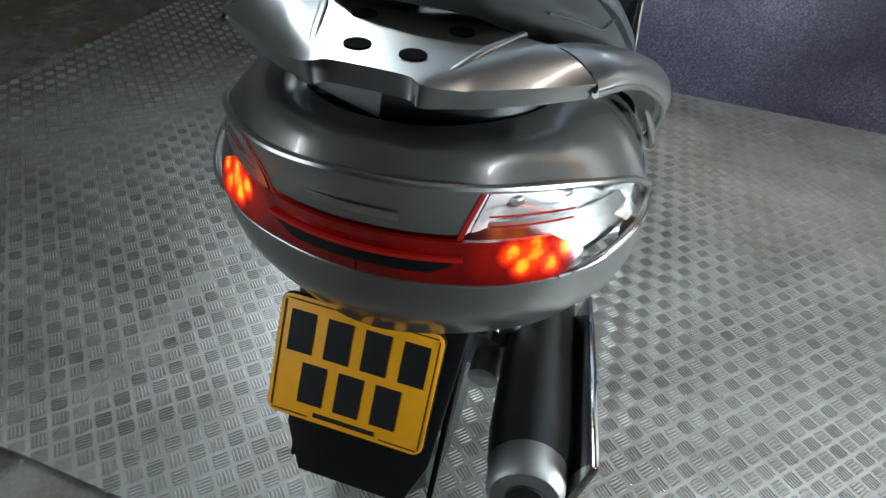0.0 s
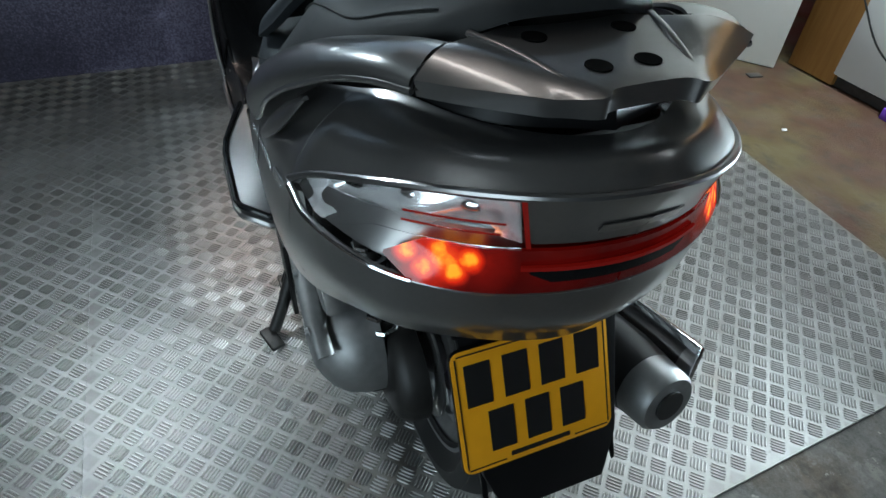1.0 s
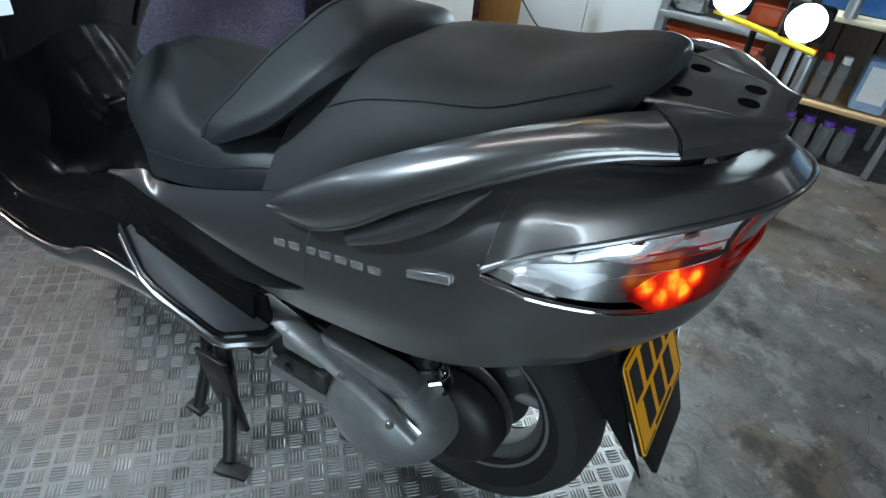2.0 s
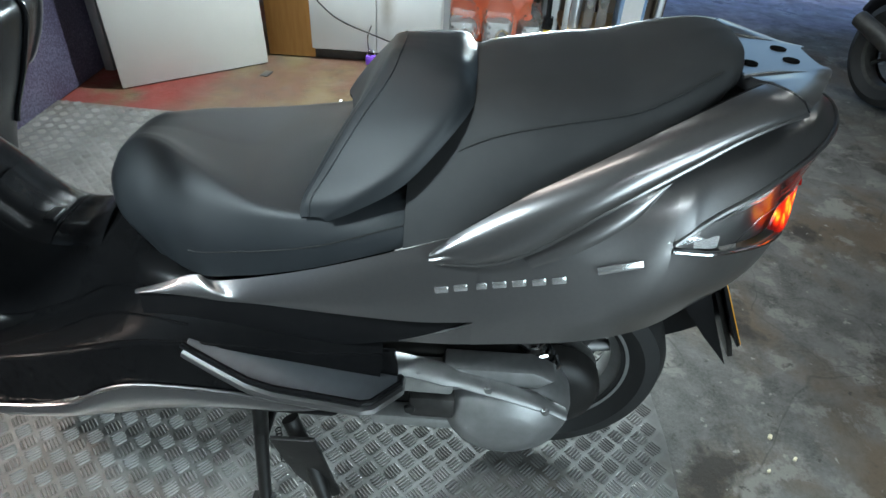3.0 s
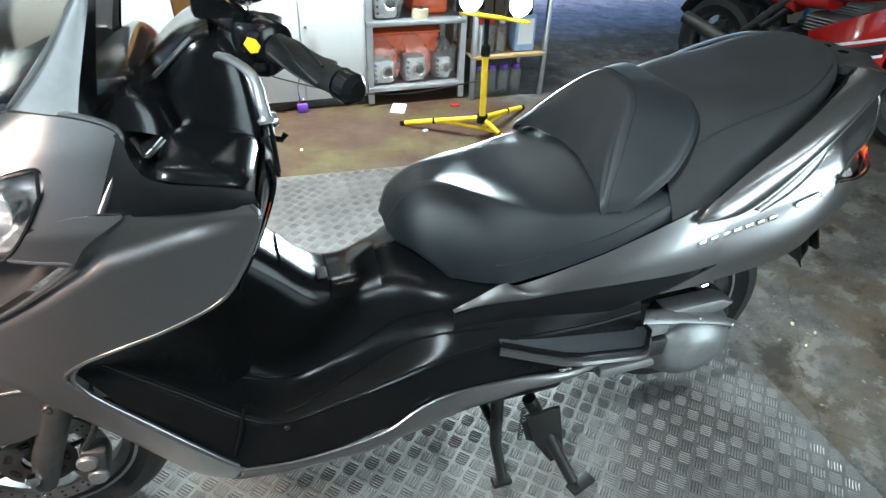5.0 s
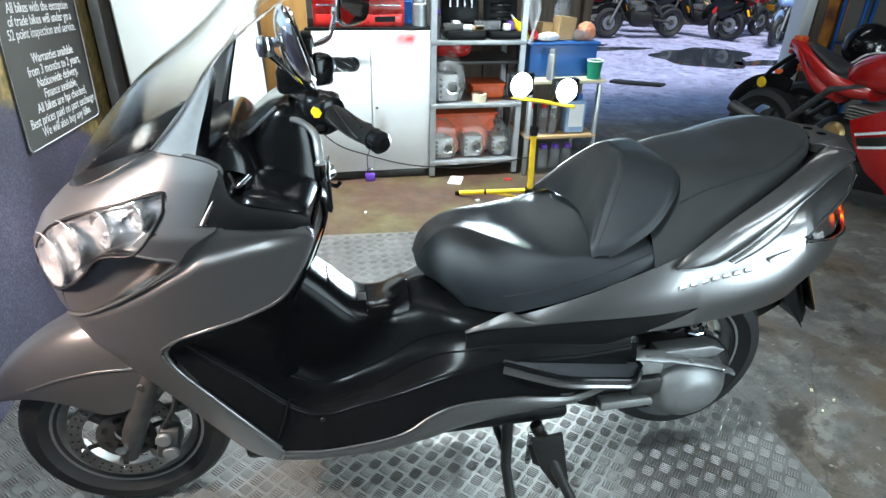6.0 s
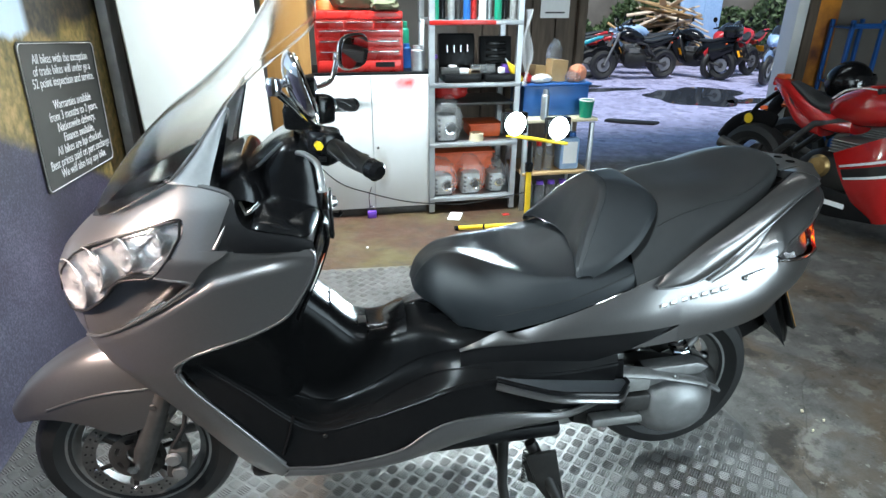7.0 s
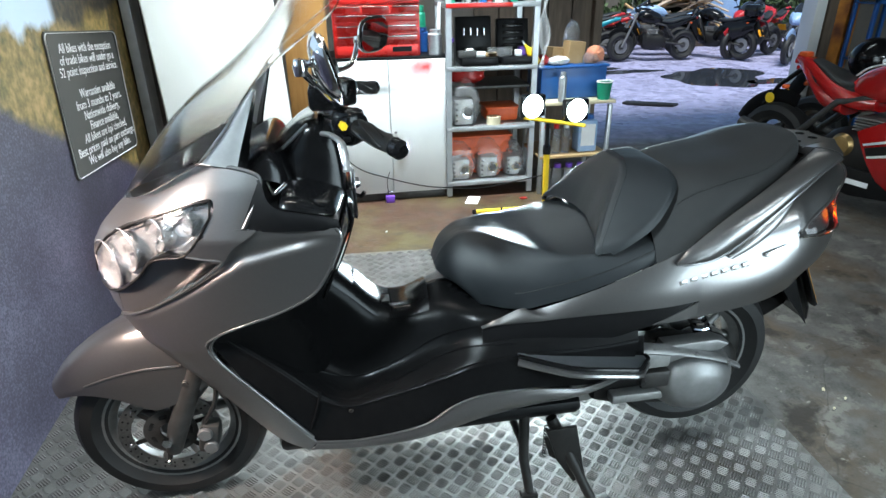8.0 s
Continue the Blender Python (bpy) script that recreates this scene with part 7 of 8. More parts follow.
    if style == "scooter":
        part("leg_shield", loft_x([(0.75, 0.20, 0.30, 0.38), (0.95, 0.22, 0.28, 0.85), (1.10, 0.18, 0.45, 0.95), (1.22, 0.08, 0.6, 0.9)]), paint, b)
        part("body", loft_x([(-0.22, 0.10, 0.62, 0.80), (0.1, 0.18, 0.42, 0.80), (0.45, 0.18, 0.30, 0.76), (0.7, 0.14, 0.28, 0.42)]), paint, b)
        part("top_box", box(0.30, 0.34, 0.24, (-0.12, 0, 1.0), 0.05), M_BLACK, b)
    return b


# red sports motorcycle beside the doorway: faired, nose away from the doorway
red = motorcycle("red faired sports motorcycle with white stripes standing beside the doorway", pose(2.0, 2.25, 0, 0, 0, -75) @ Matrix.Scale(0.9, 4), M_BIKERED, style="sport", seat=M_LEATHER2, plate=False)
for s in (-1, 1):
    def flank(u, v, s=s):
        top = (0.70 + 0.50 * u, 0.17 + 0.05 * math.sin(u * 3), 0.56 + 0.28 * u)
        low = (0.98 + 0.40 * u - 0.20 * u * u, 0.10 + 0.08 * math.sin(u * 3), 0.14 + 0.10 * u)
        y = (top[1] * (1 - v) + low[1] * v) + 0.05 * math.sin(v * math.pi)
        return (top[0] * (1 - v) + low[0] * v, s * y, top[2] * (1 - v) + low[2] * v)
    fl = part("side_fairing", sheet(flank, 16, 16, 0.006, out=(0, s, 0)), M_BIKERED, red)
    for v0, mm in ((0.30, M_WHITE_INK), (0.36, M_INK), (0.47, M_WHITE_INK)):
        def band(u, v, v0=v0, s=s, mm=mm):
            p = Vector(flank(0.05 + 0.9 * u, v0 + (0.03 if mm is M_WHITE_INK else 0.11) * v - 0.12 * (1 - u)))
            return p + Vector((0, s * (0.008 if mm is M_WHITE_INK else 0.0065), 0))
        part("fairing_stripe", sheet(band, 16, 3, 0.002, out=(0, s, 0)), mm, fl)
    part("belly_pan", prism([(0.45, 0.16), (0.75, 0.12), (1.05, 0.16), (1.0, 0.30), (0.6, 0.32)], 0.02, Matrix(((1, 0, 0, 0), (0, 0, 1, s * 0.15 - 0.01), (0, 1, 0, 0), (0, 0, 0, 1))), 0.005), M_MATT, red)
    part("tank_stripe", tube(curve([(0.56, s * 0.10, 0.90), (0.66, s * 0.135, 0.97), (0.80, s * 0.15, 1.0), (0.98, s * 0.13, 0.98)], 14), 0.010, 8, flat=0.5), M_WHITE_INK, red)
part("tail_body", loft_x([(0.06, 0.045, 0.925, 0.985), (0.20, 0.095, 0.860, 0.955), (0.38, 0.135, 0.735, 0.875), (0.56, 0.145, 0.670, 0.815), (0.74, 0.13, 0.680, 0.800)]), M_BIKERED, red)
part("seat_pad", loft_x([(0.20, 0.055, 0.940, 0.968), (0.33, 0.095, 0.865, 0.918), (0.48, 0.118, 0.795, 0.858), (0.62, 0.095, 0.800, 0.868)]), M_LEATHER2, red, "black seat pad")
part("plate_hanger", tube([(0.12, 0, 0.90), (-0.06, 0, 0.74), (-0.16, 0, 0.58)], 0.018, 10), M_MATT, red)
part("hanger_disc", lathe([(0, 0.004), (0.035, 0.004), (0.04, 0)], 18, m=pose(-0.10, -0.03, 0.64, 90)), M_YELLOW, red, "yellow round sticker")
part("belly_lettering", box(0.16, 0.004, 0.035, (0.78, -0.164, 0.22), 0.001), M_WHITE_INK, red, "white bar")
part("engine_cover", lathe([(0, 0.03), (0.06, 0.025), (0.08, 0)], 24, m=pose(0.62, -0.16, 0.45, 90)), M_GOLD, red, "bronze engine cover")
part("hugger", tube([(0.345 * math.cos(a), 0, 0.31 + 0.345 * math.sin(a)) for a in [radians(k) for k in range(70, 165, 10)]], 0.062, 10, flat=0.15, up=(0, 1, 0)), M_MATT, red)
part("top_light", box(0.07, 0.08, 0.035, (0.10, 0, 0.985), 0.01), M_ORANGE, red, "orange cover on the tail")
blk = motorcycle("black motorcycle parked behind the red sports motorcycle", pose(2.62, 2.62, 0, 0, 0, -70) @ Matrix.Scale(0.82, 4), M_BLACK, style="half")
bm = bmesh.new()
bmesh.ops.create_uvsphere(bm, u_segments=28, v_segments=18, radius=0.145, matrix=Matrix.Diagonal((1.15, 0.9, 1, 1)))
hel = thing("helmet", "gloss black motorcycle helmet resting on the black motorcycle", "helmet", pose(2.72, 2.34, 0.81))
part("shell", bm, M_BLACK, hel)
part("visor", lathe([(0.10, -0.05), (0.150, -0.03), (0.150, 0.035), (0.135, 0.06)], 28, m=pose(0.03, 0, 0.0)), M_GLASSD, hel)
part("neck_trim", lathe([(0.10, -0.13), (0.12, -0.12), (0.118, -0.10)], 28), M_MATT, hel)

# ---- the yard ----
M_YARDRED = mat("faded_red_paint", (0.42, 0.02, 0.03), (0.34, 0.015, 0.02), 0.3, 0, 30)
M_YBLUE = mat("pale_blue_paint", (0.30, 0.42, 0.62), (0.2, 0.32, 0.52), 0.4, 0, 30)
M_TEAL = mat("teal_paint", (0.03, 0.30, 0.36), (0.02, 0.22, 0.28), 0.35, 0, 30)
M_YWHITE = mat("white_gloss", (0.7, 0.7, 0.72), (0.6, 0.6, 0.62), 0.3, 0, 30)
YARD = [
    (3.55, 8.55, 160, M_TEAL, "naked", "teal motorcycle parked in the yard"), (3.9, 8.75, 150, M_YARDRED, "naked", "red motorcycle parked in the yard"),
    (4.78, 8.30, 178, M_BLACK, "naked", "black roadster motorcycle parked in the yard"), (5.05, 8.9, 170, M_BLACK, "naked", "black motorcycle parked in the yard"),
    (5.68, 7.95, 118, M_BLACK, "scooter", "black scooter with an orange flash parked in the yard"), (6.6, 8.5, 200, M_YARDRED, "sport", "red sports motorcycle parked in the yard"),
    (6.9, 7.9, 215, M_YBLUE, "half", "blue and white trail motorcycle parked in the yard"),
    (3.2, 9.5, 155, M_YWHITE, "sport", "white sports motorcycle at the back of the yard"), (4.2, 9.7, 165, M_YARDRED, "half", "red motorcycle at the back of the yard"),
    (5.6, 9.6, 170, M_YBLUE, "half", "pale blue motorcycle at the back of the yard"), (7.3, 9.0, 190, M_YARDRED, "sport", "red sports motorcycle at the back of the yard"),
    (7.6, 8.3, 205, M_YWHITE, "half", "white motorcycle at the side of the yard"),
]
for x, y, a, paint, style, label in YARD:
    motorcycle(label, pose(x, y, 0, 0, 0, a) @ Matrix.Scale(0.78, 4), paint, "motorcycles parked in the yard", style)
M_WATER = mat("still_water", (0.03, 0.035, 0.045), None, 0.03, 0, 4, var=0.01)
for k, (px, py, rx, ry) in enumerate(((4.35, 6.55, 0.75, 0.72), (3.3, 7.3, 0.50, 0.18), (5.1, 6.0, 0.5, 0.25), (3.0, 7.7, 0.4, 0.14))):
    loop = [(a, 1 + 0.22 * math.sin(2 * a + k) + 0.13 * math.sin(3 * a + 2 * k) + 0.07 * math.sin(7 * a + k)) for a in [q * math.tau / 64 for q in range(64)]]
    pk = part("puddle", prism([(rx * f * math.cos(a), ry * f * math.sin(a)) for a, f in loop], 0.004, pose(px, py, -0.011)), M_WATER, smooth=False)
    tagged(pk, "shallow puddle on the wet yard", "puddle", kind="structure")
wall("yard_wall", 2.0, 11.2, 12.0, 11.2, 1.35, M_WALLB, "low dark boundary wall of the yard")
bl = thing("yard_door", "pale blue wooden door standing against the yard wall", "door", pose(6.85, 10.62, 0))
part("leaf", box(0.95, 0.05, 1.9, (0, 0, 0.94), 0.008), M_YBLUE, bl)
for x in (-0.24, 0.24):
    part("panel", box(0.34, 0.02, 1.5, (x, -0.03, 1.05), 0.01), M_YBLUE, bl)
random.seed(5)
M_PLANK = mat("pale_timber", (0.60, 0.50, 0.40), (0.45, 0.35, 0.26), 0.7, 0, 9, 0.1)
for k in range(44):
    x = 6.0 + random.uniform(-0.9, 0.8) * (1 - k / 70)
    ob = part("scrap_plank", box(random.uniform(0.7, 1.6), random.uniform(0.08, 0.16), 0.03, (0, 0, 0), 0.004), M_PLANK if k % 3 else M_CARD)
    ob.matrix_world = pose(x, 10.4 + random.uniform(-0.3, 0.3), 0.35 + 0.018 * k, random.uniform(-20, 20), random.uniform(-32, 32), random.uniform(0, 180))
    tagged(ob, "broken timber plank in a scrap heap", "plank", group="scrap timber heap")
ob = part("scrap_bin", box(1.7, 0.8, 0.42, (6.0, 10.4, 0.20), 0.02), M_DARKWOOD)
tagged(ob, "low timber stack under the scrap planks", "timber stack")


def leaves(n, x0, x1, y0, y1, z0, z1, size):
    """Many small leaf blades scattered through a hedge's volume."""
    rng = np.random.default_rng(3)
    v, f = [], []
    for i in range(n):
        x, y = rng.uniform(x0, x1), rng.uniform(y0, y1)
        top = z1 + 0.3 * math.sin(x * 2.3) + 0.2 * math.sin(x * 5.1)
        c = Vector((x, y, rng.uniform(z0, top)))
        a = Vector(rng.normal(size=3)).normalized() * size * rng.uniform(0.6, 1.4)
        b = a.cross(Vector(rng.normal(size=3))).normalized() * size * 0.5
        k = len(v)
        v += [tuple(c - a), tuple(c + b), tuple(c + a), tuple(c - b)]
        f.append((k, k + 1, k + 2, k + 3))
    me = bpy.data.meshes.new("hedge")
    me.from_pydata(v, [], f)
    me.materials.append(mat("hedge_leaves", (0.07, 0.11, 0.04), (0.02, 0.035, 0.015), 0.6, 0, 2))
    return tagged(new("hedge", me), "dark green overgrown hedge behind the yard", "hedge", kind="stuff")


leaves(9000, 2.5, 11.5, 10.75, 11.1, 0.1, 1.15, 0.07)

# doorway: timber on one side, white post on the other
for x, w, mm, nm, lb in ((1.045, 0.07, M_DARKWOOD, "door_post", "dark weathered timber door post"), (3.03, 0.10, M_WHITEP, "door_post", "white painted door post with scrapes"), (3.145, 0.09, M_DARKWOOD, "door_post", "dark weathered timber door post")):
    tagged(part(nm, box(w, 0.16, 2.6, (x, 3.38, 1.29), 0.006), mm), lb, "door post", kind="structure")
for k in range(5):
    tagged(part("wall_board", box(0.19, 0.03, 2.7, (0.14 + 0.2 * k, 3.37, 1.34), 0.006), M_DARKWOOD), "weathered vertical wall board", "wall board", group="wall boards", kind="structure")
cal = thing("wall_calendar", "white printed calendar sheet hung on the wall boards", "calendar", pose(0.82, 3.34, 1.352))
part("sheet", box(0.24, 0.004, 0.30, (0, 0, 0), 0.0), M_WHITE_INK, cal, smooth=False)
part("print", box(0.16, 0.002, 0.012, (0, -0.0032, -0.11), 0.0), M_INK, cal, smooth=False)
part("picture", box(0.05, 0.002, 0.10, (0, -0.0032, 0.06), 0.0), M_INK, cal, smooth=False)
bc = thing("blue_rack", "blue steel rack frame standing against the wall", "rack", pose(3.50, 3.08, 0))
for x in (-0.15, 0.15):
    for y in (0, 0.22):
        part("upright", box(0.03, 0.03, 1.2, (x, y, 0.59), 0.004), M_BLUE, bc)
for z in (0.35, 0.7, 1.15):
    part("rail", box(0.33, 0.03, 0.03, (0, 0, z), 0.004), M_BLUE, bc)
    part("shelf", box(0.33, 0.25, 0.012, (0, 0.11, z - 0.02), 0.002), M_BLUE, bc)
M_FLAME = mat("airbrushed_board", (0.75, 0.30, 0.03), (0.10, 0.03, 0.02), 0.5, 0, 5)
tagged(part("painted_board", box(0.24, 0.02, 0.9, (3.325, 3.36, 0.95), 0.004), M_FLAME), "board airbrushed in orange and dark red", "board")

# ---- things on the shelves, cabinet and table ----
random.seed(11)


def can(x, y, z, r, h, material, cap=None, name="spray_can", label="aerosol can with a cap", cat="can", group="cans on the shelves"):
    t = thing(name, label, cat, pose(x, y, z), group)
    part("body", lathe([(0, 0), (r, 0), (r, h * 0.80), (r * 0.85, h * 0.84), (r * 0.45, h * 0.87)], 20), material, t)
    part("cap", lathe([(r * 0.7, h * 0.84), (r * 0.7, h * 0.99), (r * 0.6, h), (0, h)], 20), cap or material, t)
    return t


def crumple(w, d, h, seed):
    """A crumpled wrapping with sharp folds, standing on its base."""
    bm = bmesh.new()
    bmesh.ops.create_icosphere(bm, subdivisions=4, radius=0.5)
    for v in bm.verts:
        o = Vector((seed * 1.7, 0, 0))
        q = noise.noise(v.co * 4 + o) * 0.22 - abs(noise.noise(v.co * 9 + o)) * 0.22 + abs(noise.noise(v.co * 20 + o)) * 0.09
        c = v.co * (1 + q)
        peak = 1 + 0.5 * max(0, v.co.z) * (1 - min(1, 3 * abs(v.co.x + 0.05 * math.sin(seed))))
        v.co = Vector((math.copysign(abs(c.x * 2) ** 0.65, c.x) * w / 2, math.copysign(abs(c.y * 2) ** 0.65, c.y) * d / 2, max(0.002, h / 2 + math.copysign(abs(c.z * 2) ** 0.8, c.z) * h / 2 * peak)))
    return bm


def bagged(x, y, z, w, d, h, seed, inner=M_CAST):
    """An engine casting wrapped in clear crumpled plastic."""
    t = thing("bagged_engine_part", "cast engine part wrapped in clear plastic on the shelf", "engine part", pose(x, y, z), "bagged engine parts")
    part("casting", box(w * 0.62, d * 0.6, h * 0.62, (0, 0, h * 0.33), 0.02), inner, t)
    bore = part("bore", lathe([(w * 0.13, 0.012), (w * 0.19, 0.012), (w * 0.20, 0.0), (w * 0.13, 0.0), (w * 0.13, 0.012)], 24, m=pose(w * 0.12, -d * 0.30, h * 0.34, 90)), M_CHROME, t, "bright machined bore")
    part("bore_hollow", lathe([(0, 0.004), (w * 0.129, 0.004), (w * 0.129, 0.0)], 24, m=pose(w * 0.12, -d * 0.30, h * 0.34, 90)), M_HOLE, bore)
    for k in range(4):
        part("stud", tube([(-w * 0.24, -d * 0.30, h * (0.14 + 0.13 * k)), (-w * 0.24, -d * 0.36, h * (0.14 + 0.13 * k))], 0.008, 10), M_STEEL, t)
    bm = crumple(w, d, h, seed)
    wrap = part("plastic_wrap", bm, M_BAG, t, "crumpled clear polythene", angle=14)
    wrap.visible_shadow = False
    return t


S = lambda z: z + 0.001
bagged(-0.26, 2.45, S(0.10), 0.20, 0.2, 0.23, 1)
bagged(-0.06, 2.46, S(0.10), 0.20, 0.2, 0.24, 2)
bagged(0.12, 2.48, S(0.10), 0.15, 0.2, 0.22, 3)
bagged(-0.24, 2.45, S(0.475), 0.21, 0.2, 0.28, 4)
tr = thing("orange_tray", "orange plastic tub pushed to the back of the shelf", "tub", pose(0.05, 2.58, S(0.475)))
part("tub", box(0.22, 0.20, 0.09, (0, 0, 0.045), 0.02), M_ORANGE, tr)
part("rim", box(0.24, 0.22, 0.015, (0, 0, 0.09), 0.005), M_ORANGE, tr)
tr = thing("orange_tray", "orange plastic tub on the lower shelf", "tub", pose(-0.10, 2.62, S(0.10)))
part("tub", box(0.45, 0.2, 0.26, (0, 0, 0.13), 0.02), M_ORANGE, tr)
part("rim", box(0.47, 0.22, 0.015, (0, 0, 0.265), 0.005), M_ORANGE, tr)
tp = thing("tape_roll", "roll of cream masking tape on the shelf", "tape", pose(-0.03, 2.42, S(0.475)))
part("tape", lathe([(0.025, 0), (0.048, 0), (0.048, 0.05), (0.025, 0.05), (0.025, 0)], 28), M_CREAM, tp)
part("core", lathe([(0.0235, 0.001), (0.0249, 0.001), (0.0249, 0.049), (0.0235, 0.049), (0.0235, 0.001)], 28), M_CARD, tp)
rg = part("red_rag", crumple(0.24, 0.16, 0.11, 23), M_TOOLRED, angle=40)
rg.matrix_world = pose(-0.20, 2.52, 0.735)
tagged(rg, "crumpled red and white rag bundle", "rag")
wd = part("shelf_liner", box(0.54, 0.38, 0.02, (-0.06, 2.575, 0.722), 0.003), M_STEEL)
tagged(wd, "extra dark steel shelf inside the unit", "shelf")
wd.parent = None
kit = thing("socket_case", "open black plastic socket case standing on the shelf", "tool case", pose(-0.14, 2.52, S(0.86)))
part("lid", box(0.24, 0.05, 0.28, (0, 0.06, 0.145), 0.012, rot=Matrix.Rotation(radians(-8), 3, "X")), M_MATT, kit)
part("base", box(0.24, 0.18, 0.05, (0, -0.07, 0.026), 0.01), M_MATT, kit)
for k in range(4):
    part("socket", tube([(-0.07 + 0.045 * k, 0.020, 0.17), (-0.07 + 0.045 * k, 0.026, 0.215)], 0.008, 10), M_CHROME, kit)
kit = thing("socket_case", "open black plastic tool case with empty moulded slots", "tool case", pose(0.13, 2.56, S(0.86)))
part("lid", box(0.22, 0.05, 0.26, (0, 0.04, 0.135), 0.012, rot=Matrix.Rotation(radians(-8), 3, "X")), M_MATT, kit)
for k in range(5):
    part("slot", box(0.14, 0.02, 0.022, (0.0, 0.008 + 0.006 * k, 0.06 + 0.04 * k), 0.004, rot=Matrix.Rotation(radians(-8), 3, "X")), M_BLACK, kit)
part("base", box(0.24, 0.18, 0.045, (0, -0.10, 0.024), 0.01), M_MATT, kit)
can(-0.315, 2.42, S(0.86), 0.026, 0.17, M_STEEL, M_PURPLE)
for x, y, w, h, mm in ((-0.14, 2.43, 0.08, 0.03, M_WHITE_INK), (-0.20, 2.42, 0.04, 0.05, M_WHITE_INK), (0.0, 2.43, 0.14, 0.05, M_BAG), (0.12, 2.41, 0.035, 0.035, M_WHITE_INK), (0.16, 2.44, 0.05, 0.05, M_PURPLE), (-0.06, 2.43, 0.07, 0.025, M_CARD), (-0.22, 2.40, 0.10, 0.04, M_STEEL)):
    ob = part("small_pack", box(w * 1.2, 0.05, h * 1.1, (x, y, (S(0.91) if -0.27 < x < 0.26 else S(0.86)) + h * 0.55), 0.006), mm)
    tagged(ob, "small white carton or pot standing on a steel shelf", "packet", group="small packs on the shelf")
COL = [M_GREEN, M_BLACK, M_CAST, M_STEEL, M_BLUE, M_TOOLRED, M_WHITE_INK, M_GALV]
for k in range(11):
    can(-0.31 + 0.05 * k, 2.43 + 0.05 * (k % 2), S(1.235), 0.023, 0.16 + 0.015 * (k % 3), COL[k % 8], COL[(k * 3 + 1) % 8])
ob = part("shelf_edge", box(0.42, 0.006, 0.026, (-0.15, 2.355, 1.221), 0.002), M_TOOLRED)
tagged(ob, "red plastic edging strip on the shelf", "edging")
crate = thing("plastic_crate", "blue plastic storage crate full of odds and ends", "crate", pose(0.51, 2.545, 0.624))
part("tub", box(0.46, 0.30, 0.215, (0, 0, 0.1085), 0.012), M_BLUE, crate)
part("rim", box(0.485, 0.325, 0.02, (0, 0, 0.208), 0.008), M_BLUE, crate)
for x, y, w, h, mm, rz in ((-0.09, 0, 0.12, 0.10, M_CARD, 20), (0.02, -0.05, 0.12, 0.14, M_CARD, 10), (0.17, -0.06, 0.12, 0.08, M_PEACH, 35), (0.04, 0.06, 0.20, 0.19, M_BAG, 60), (-0.20, -0.08, 0.05, 0.05, M_TOOLRED, 10), (0.12, -0.1, 0.09, 0.05, M_BAG, 0), (-0.10, -0.1, 0.14, 0.04, M_WHITE_INK, 30)):
    ob = part("crate_item", crumple(w * 1.15, 0.10, h * 1.2, rz + 1) if mm is not M_CARD else box(w, 0.09, h, (0, 0, h / 2), 0.002, rot=Matrix.Rotation(0.1, 3, "Y")), mm, angle=20)
    ob.matrix_world = pose(0.51 + x, 2.545 + y, 0.842, 0, 0, rz)
    tagged(ob, "crumpled packing scrap in the blue crate", "packing scrap", group="scraps in the crate")
cup = thing("green_pot", "dark green plastic pot with a pale rim", "pot", pose(0.70, 2.33, 0.624))
part("pot", lathe([(0, 0), (0.040, 0), (0.050, 0.11), (0.046, 0.11), (0.036, 0.008), (0, 0.008)], 24), M_GREEN, cup)
part("rim", lathe([(0.048, 0.108), (0.054, 0.112), (0.052, 0.118), (0.046, 0.114)], 24), M_WHITE_INK, cup)
can(0.40, 2.31, 0.624, 0.026, 0.19, M_GALV, M_GALV)
for k in range(3):
    can(0.335 + 0.07 * k, 2.38, 0.261, 0.027, 0.20, M_BAG if k else M_GALV, M_TOOLRED if k < 2 else M_WHITE_INK)
jug = thing("fluid_can", "clear and blue fluid container on the table's lower shelf", "container", pose(0.62, 2.40, 0.261))
part("body", box(0.14, 0.12, 0.22, (0, 0, 0.11), 0.015), M_YBLUE, jug)
part("label", box(0.10, 0.002, 0.15, (0, -0.061, 0.12), 0.0), M_WHITE_INK, jug, smooth=False)
part("cap", lathe([(0, 0.03), (0.025, 0.03), (0.027, 0)], 18, m=pose(0.03, 0, 0.22)), M_BLUE, jug)
for k in range(4):
    can(0.36 + 0.085 * k, 2.42, -0.012, 0.036, 0.18, M_BAG, M_PURPLE, "purple_capped_bottle", "clear bottle with a purple cap under the table", "bottle", "bottles under the table")
# on the cabinet and chest
hat = part("orange_cover", lathe([(0, 0.085), (0.045, 0.075), (0.07, 0.04), (0.075, 0.0)], 24), M_ORANGE)
hat.matrix_world = pose(-0.96, 2.56, 1.287)
tagged(hat, "bright orange plastic cover on the tool chest", "cover")
for k, (x, y, z, mm, lb, w, h) in enumerate(((-0.80, 2.55, 1.287, M_CLOTH, "folded olive cloth lying on the tool chest", 0.22, 0.08), (-0.62, 2.50, 1.287, M_CLOTH, "dark rag lying on the tool chest", 0.14, 0.05))):
    ob = part("cloth", crumple(w * 1.3, 0.24, h * 1.3, 31 + k), mm, angle=50)
    ob.matrix_world = pose(x, y, z)
    tagged(ob, lb, "cloth")
rod = part("cardboard_tube", tube([(-0.385, 2.50, 0.934), (-0.372, 2.53, 1.235)], 0.012, 12), M_WHITE_INK)
tagged(rod, "thin white tube standing upright on the cabinet", "tube")
yb = thing("yellow_bottle", "yellow squeeze bottle leaning on the steel shelf", "bottle", pose(0.255, 2.41, 0.862, 0, -38, 0))
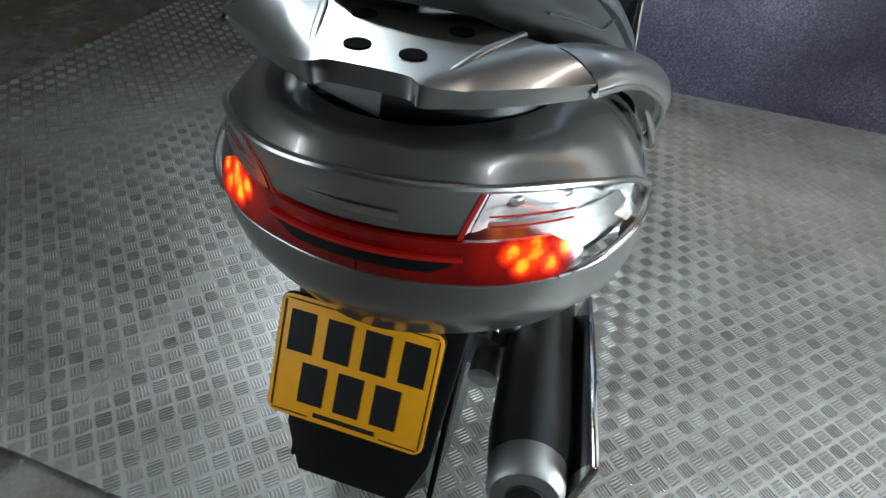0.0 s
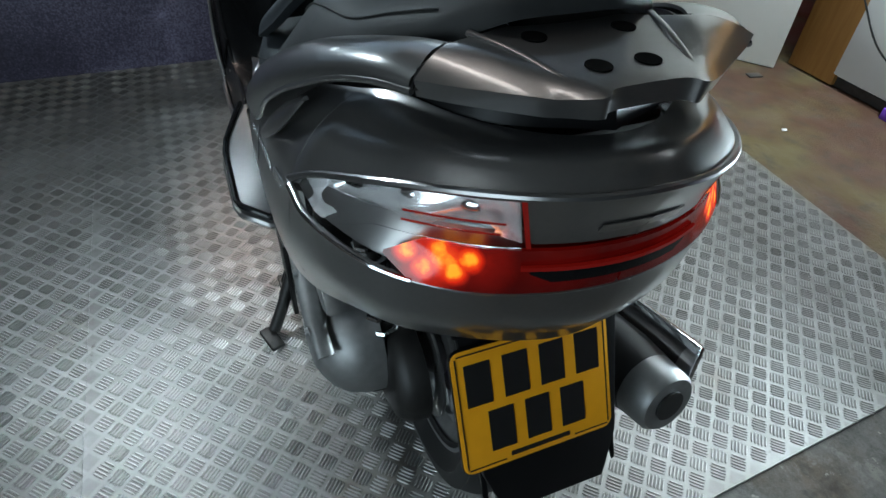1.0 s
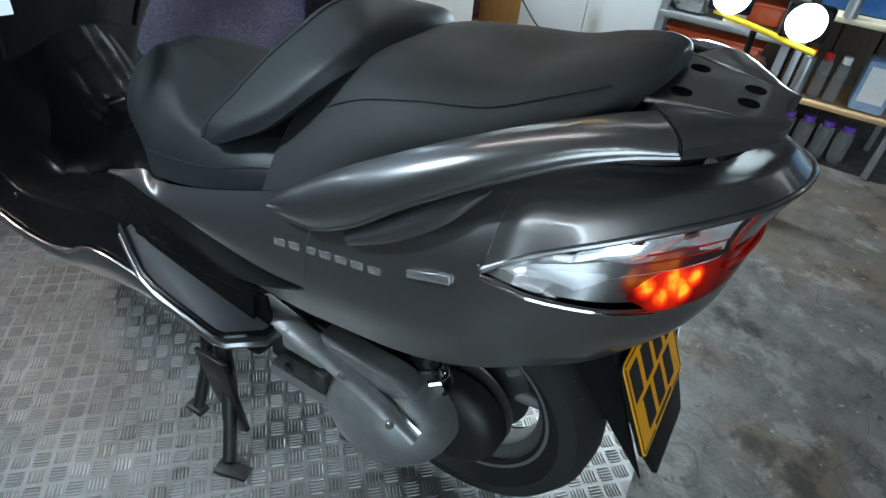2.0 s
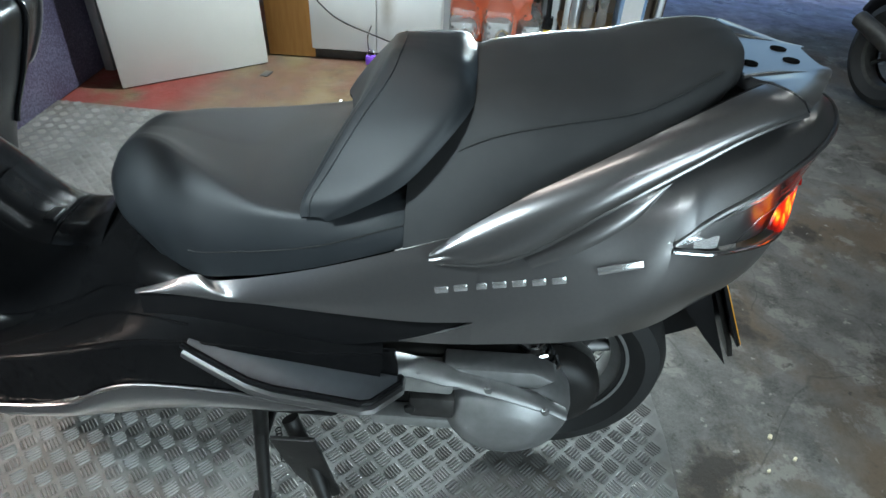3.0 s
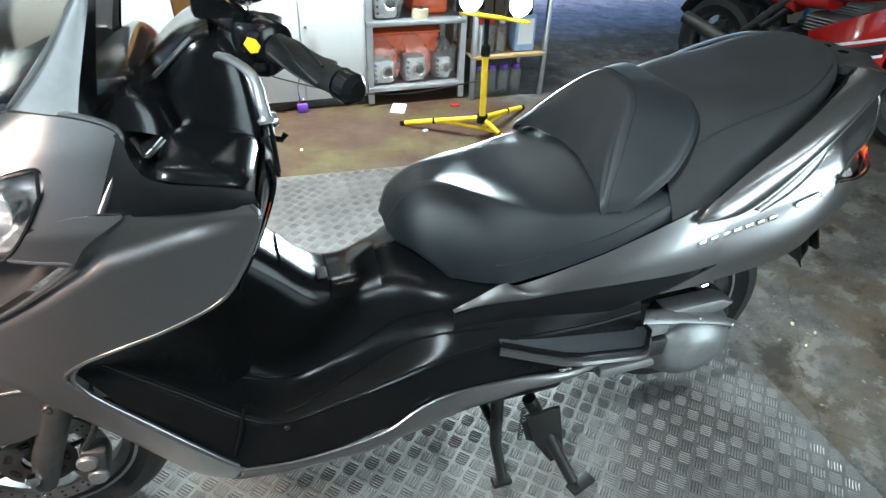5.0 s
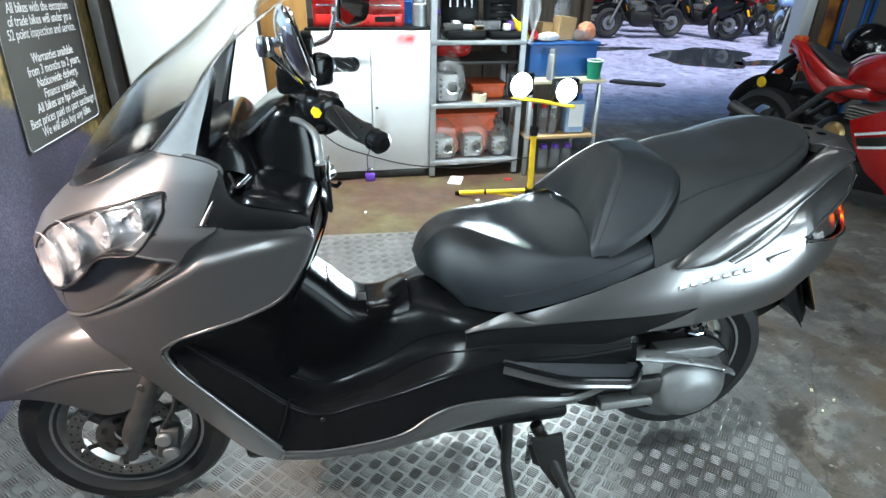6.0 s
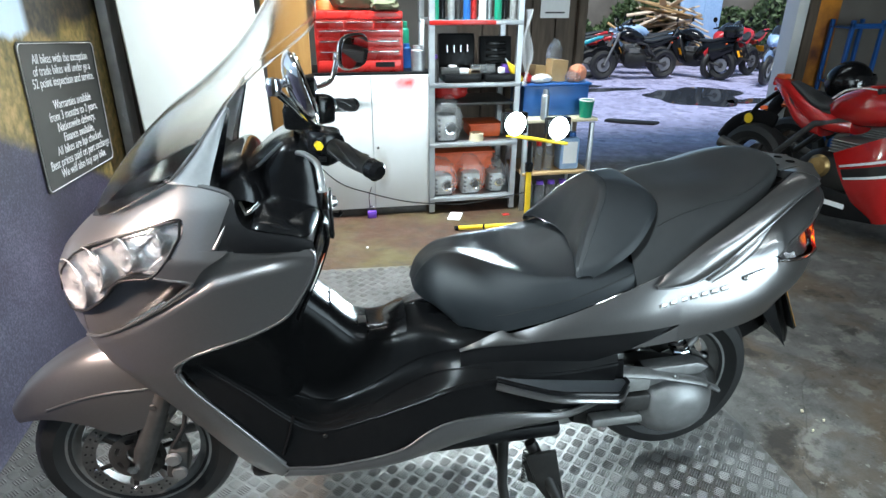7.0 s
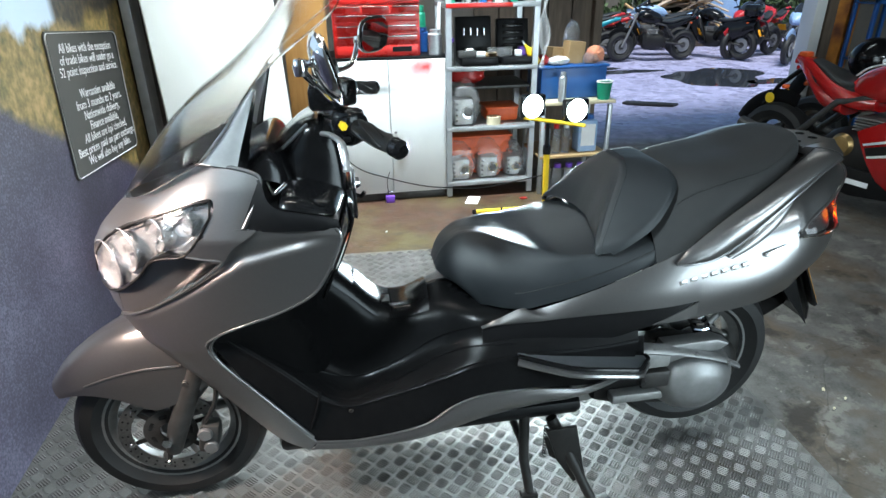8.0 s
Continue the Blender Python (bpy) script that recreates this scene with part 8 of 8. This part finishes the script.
part("body", lathe([(0, 0), (0.022, 0), (0.026, 0.01), (0.026, 0.10), (0.012, 0.125), (0.008, 0.15), (0, 0.15)], 18), M_YELLOW, yb)
part("nozzle", lathe([(0.007, 0.148), (0.004, 0.178), (0, 0.178)], 12), M_WHITE_INK, yb)
def drape(u, v):
    return (0.262 + 0.05 * (u - 0.5) + 0.018 * math.sin(9 * v + 3 * u), 2.335 + 0.016 * math.sin(7 * u + 5 * v), 1.30 - 0.46 * v)
pl = part("hanging_polythene", sheet(drape, 12, 40, 0.001, out=(0, -1, 0)), M_BAG)
pl.visible_shadow = False
tagged(pl, "strip of crumpled clear polythene hanging from the shelf post", "polythene")
can(-0.415, 2.46, 0.934, 0.045, 0.15, M_GALV, M_GALV, "metal_canister", "silver metal canister on the cabinet", "canister", "")
can(-0.47, 2.60, 0.934, 0.035, 0.15, M_BLUE, M_BLUE, "blue_bottle", "blue fluid bottle on the cabinet", "bottle", "")
can(-0.47, 2.70, 0.934, 0.035, 0.28, M_GREEN, M_GREEN, "green_bottle", "dark green bottle at the back of the cabinet", "bottle", "")
# cable, padlock, litter
ob = part("power_cable", tube(curve([(-1.12, 2.37, 0.40), (-0.95, 2.36, 0.24), (-0.75, 2.355, 0.16), (-0.55, 2.35, 0.10), (-0.37, 2.35, 0.07), (-0.1, 2.33, 0.06), (0.13, 1.80, 0.30)], 40), 0.004, 6), M_INK)
tagged(ob, "thin black power cable hanging across the cabinet", "cable")
ob = part("cable_loop", tube(curve([(-0.75, 2.37, 0.20), (-0.77, 2.355, 0.14), (-0.765, 2.36, 0.06)], 12), 0.003, 6), M_INK)
tagged(ob, "short loop of black cord at the cabinet doors", "cord")
pk = thing("padlock", "purple padlock lying at the cabinet's foot", "padlock", pose(-0.755, 2.362, -0.011))
part("body", box(0.06, 0.035, 0.05, (0, 0, 0.025), 0.006), M_PURPLE, pk)
part("shackle", tube(curve([(-0.018, 0, 0.05), (-0.018, 0, 0.07), (0, 0, 0.082), (0.018, 0, 0.07), (0.018, 0, 0.05)], 14), 0.004, 8), M_CHROME, pk)
for x, y, w, mm, lb in ((-0.20, 2.28, 0.14, M_WHITE_INK, "white paper scrap on the floor"), (-0.14, 1.93, 0.03, M_WHITE_INK, "small white litter scrap"), (-0.83, 1.85, 0.02, M_WHITE_INK, "small white litter scrap"), (0.62, 0.04, 0.016, M_CREAM, "small pale stone chip on the concrete"), (0.66, -0.02, 0.012, M_CREAM, "small pale stone chip on the concrete"), (0.58, -0.06, 0.011, M_CREAM, "small pale stone chip on the concrete"), (0.15, 2.25, 0.05, M_TOOLRED, "red plastic scrap on the floor"), (-1.28, 2.12, 0.07, M_STEEL, "dark round tin lying on the floor")):
    ob = part("litter", box(w, w * 0.6, 0.008, (0, 0, 0.004), 0.003), mm)
    ob.matrix_world = pose(x, y, -0.012, 0, 0, 37 * w * 100 % 90)
    tagged(ob, lb, "litter", group="floor litter")
ob = part("rubber_mat", prism([(0, 0), (0.2, -0.08), (0.55, -0.1), (0.62, 0.0), (0.3, 0.05), (0.05, 0.1)], 0.03, pose(2.2, 5.05, -0.012, 0, 0, -20), 0.008), M_RUBBER)
tagged(ob, "dark rubber offcut lying on the yard floor", "rubber offcut")
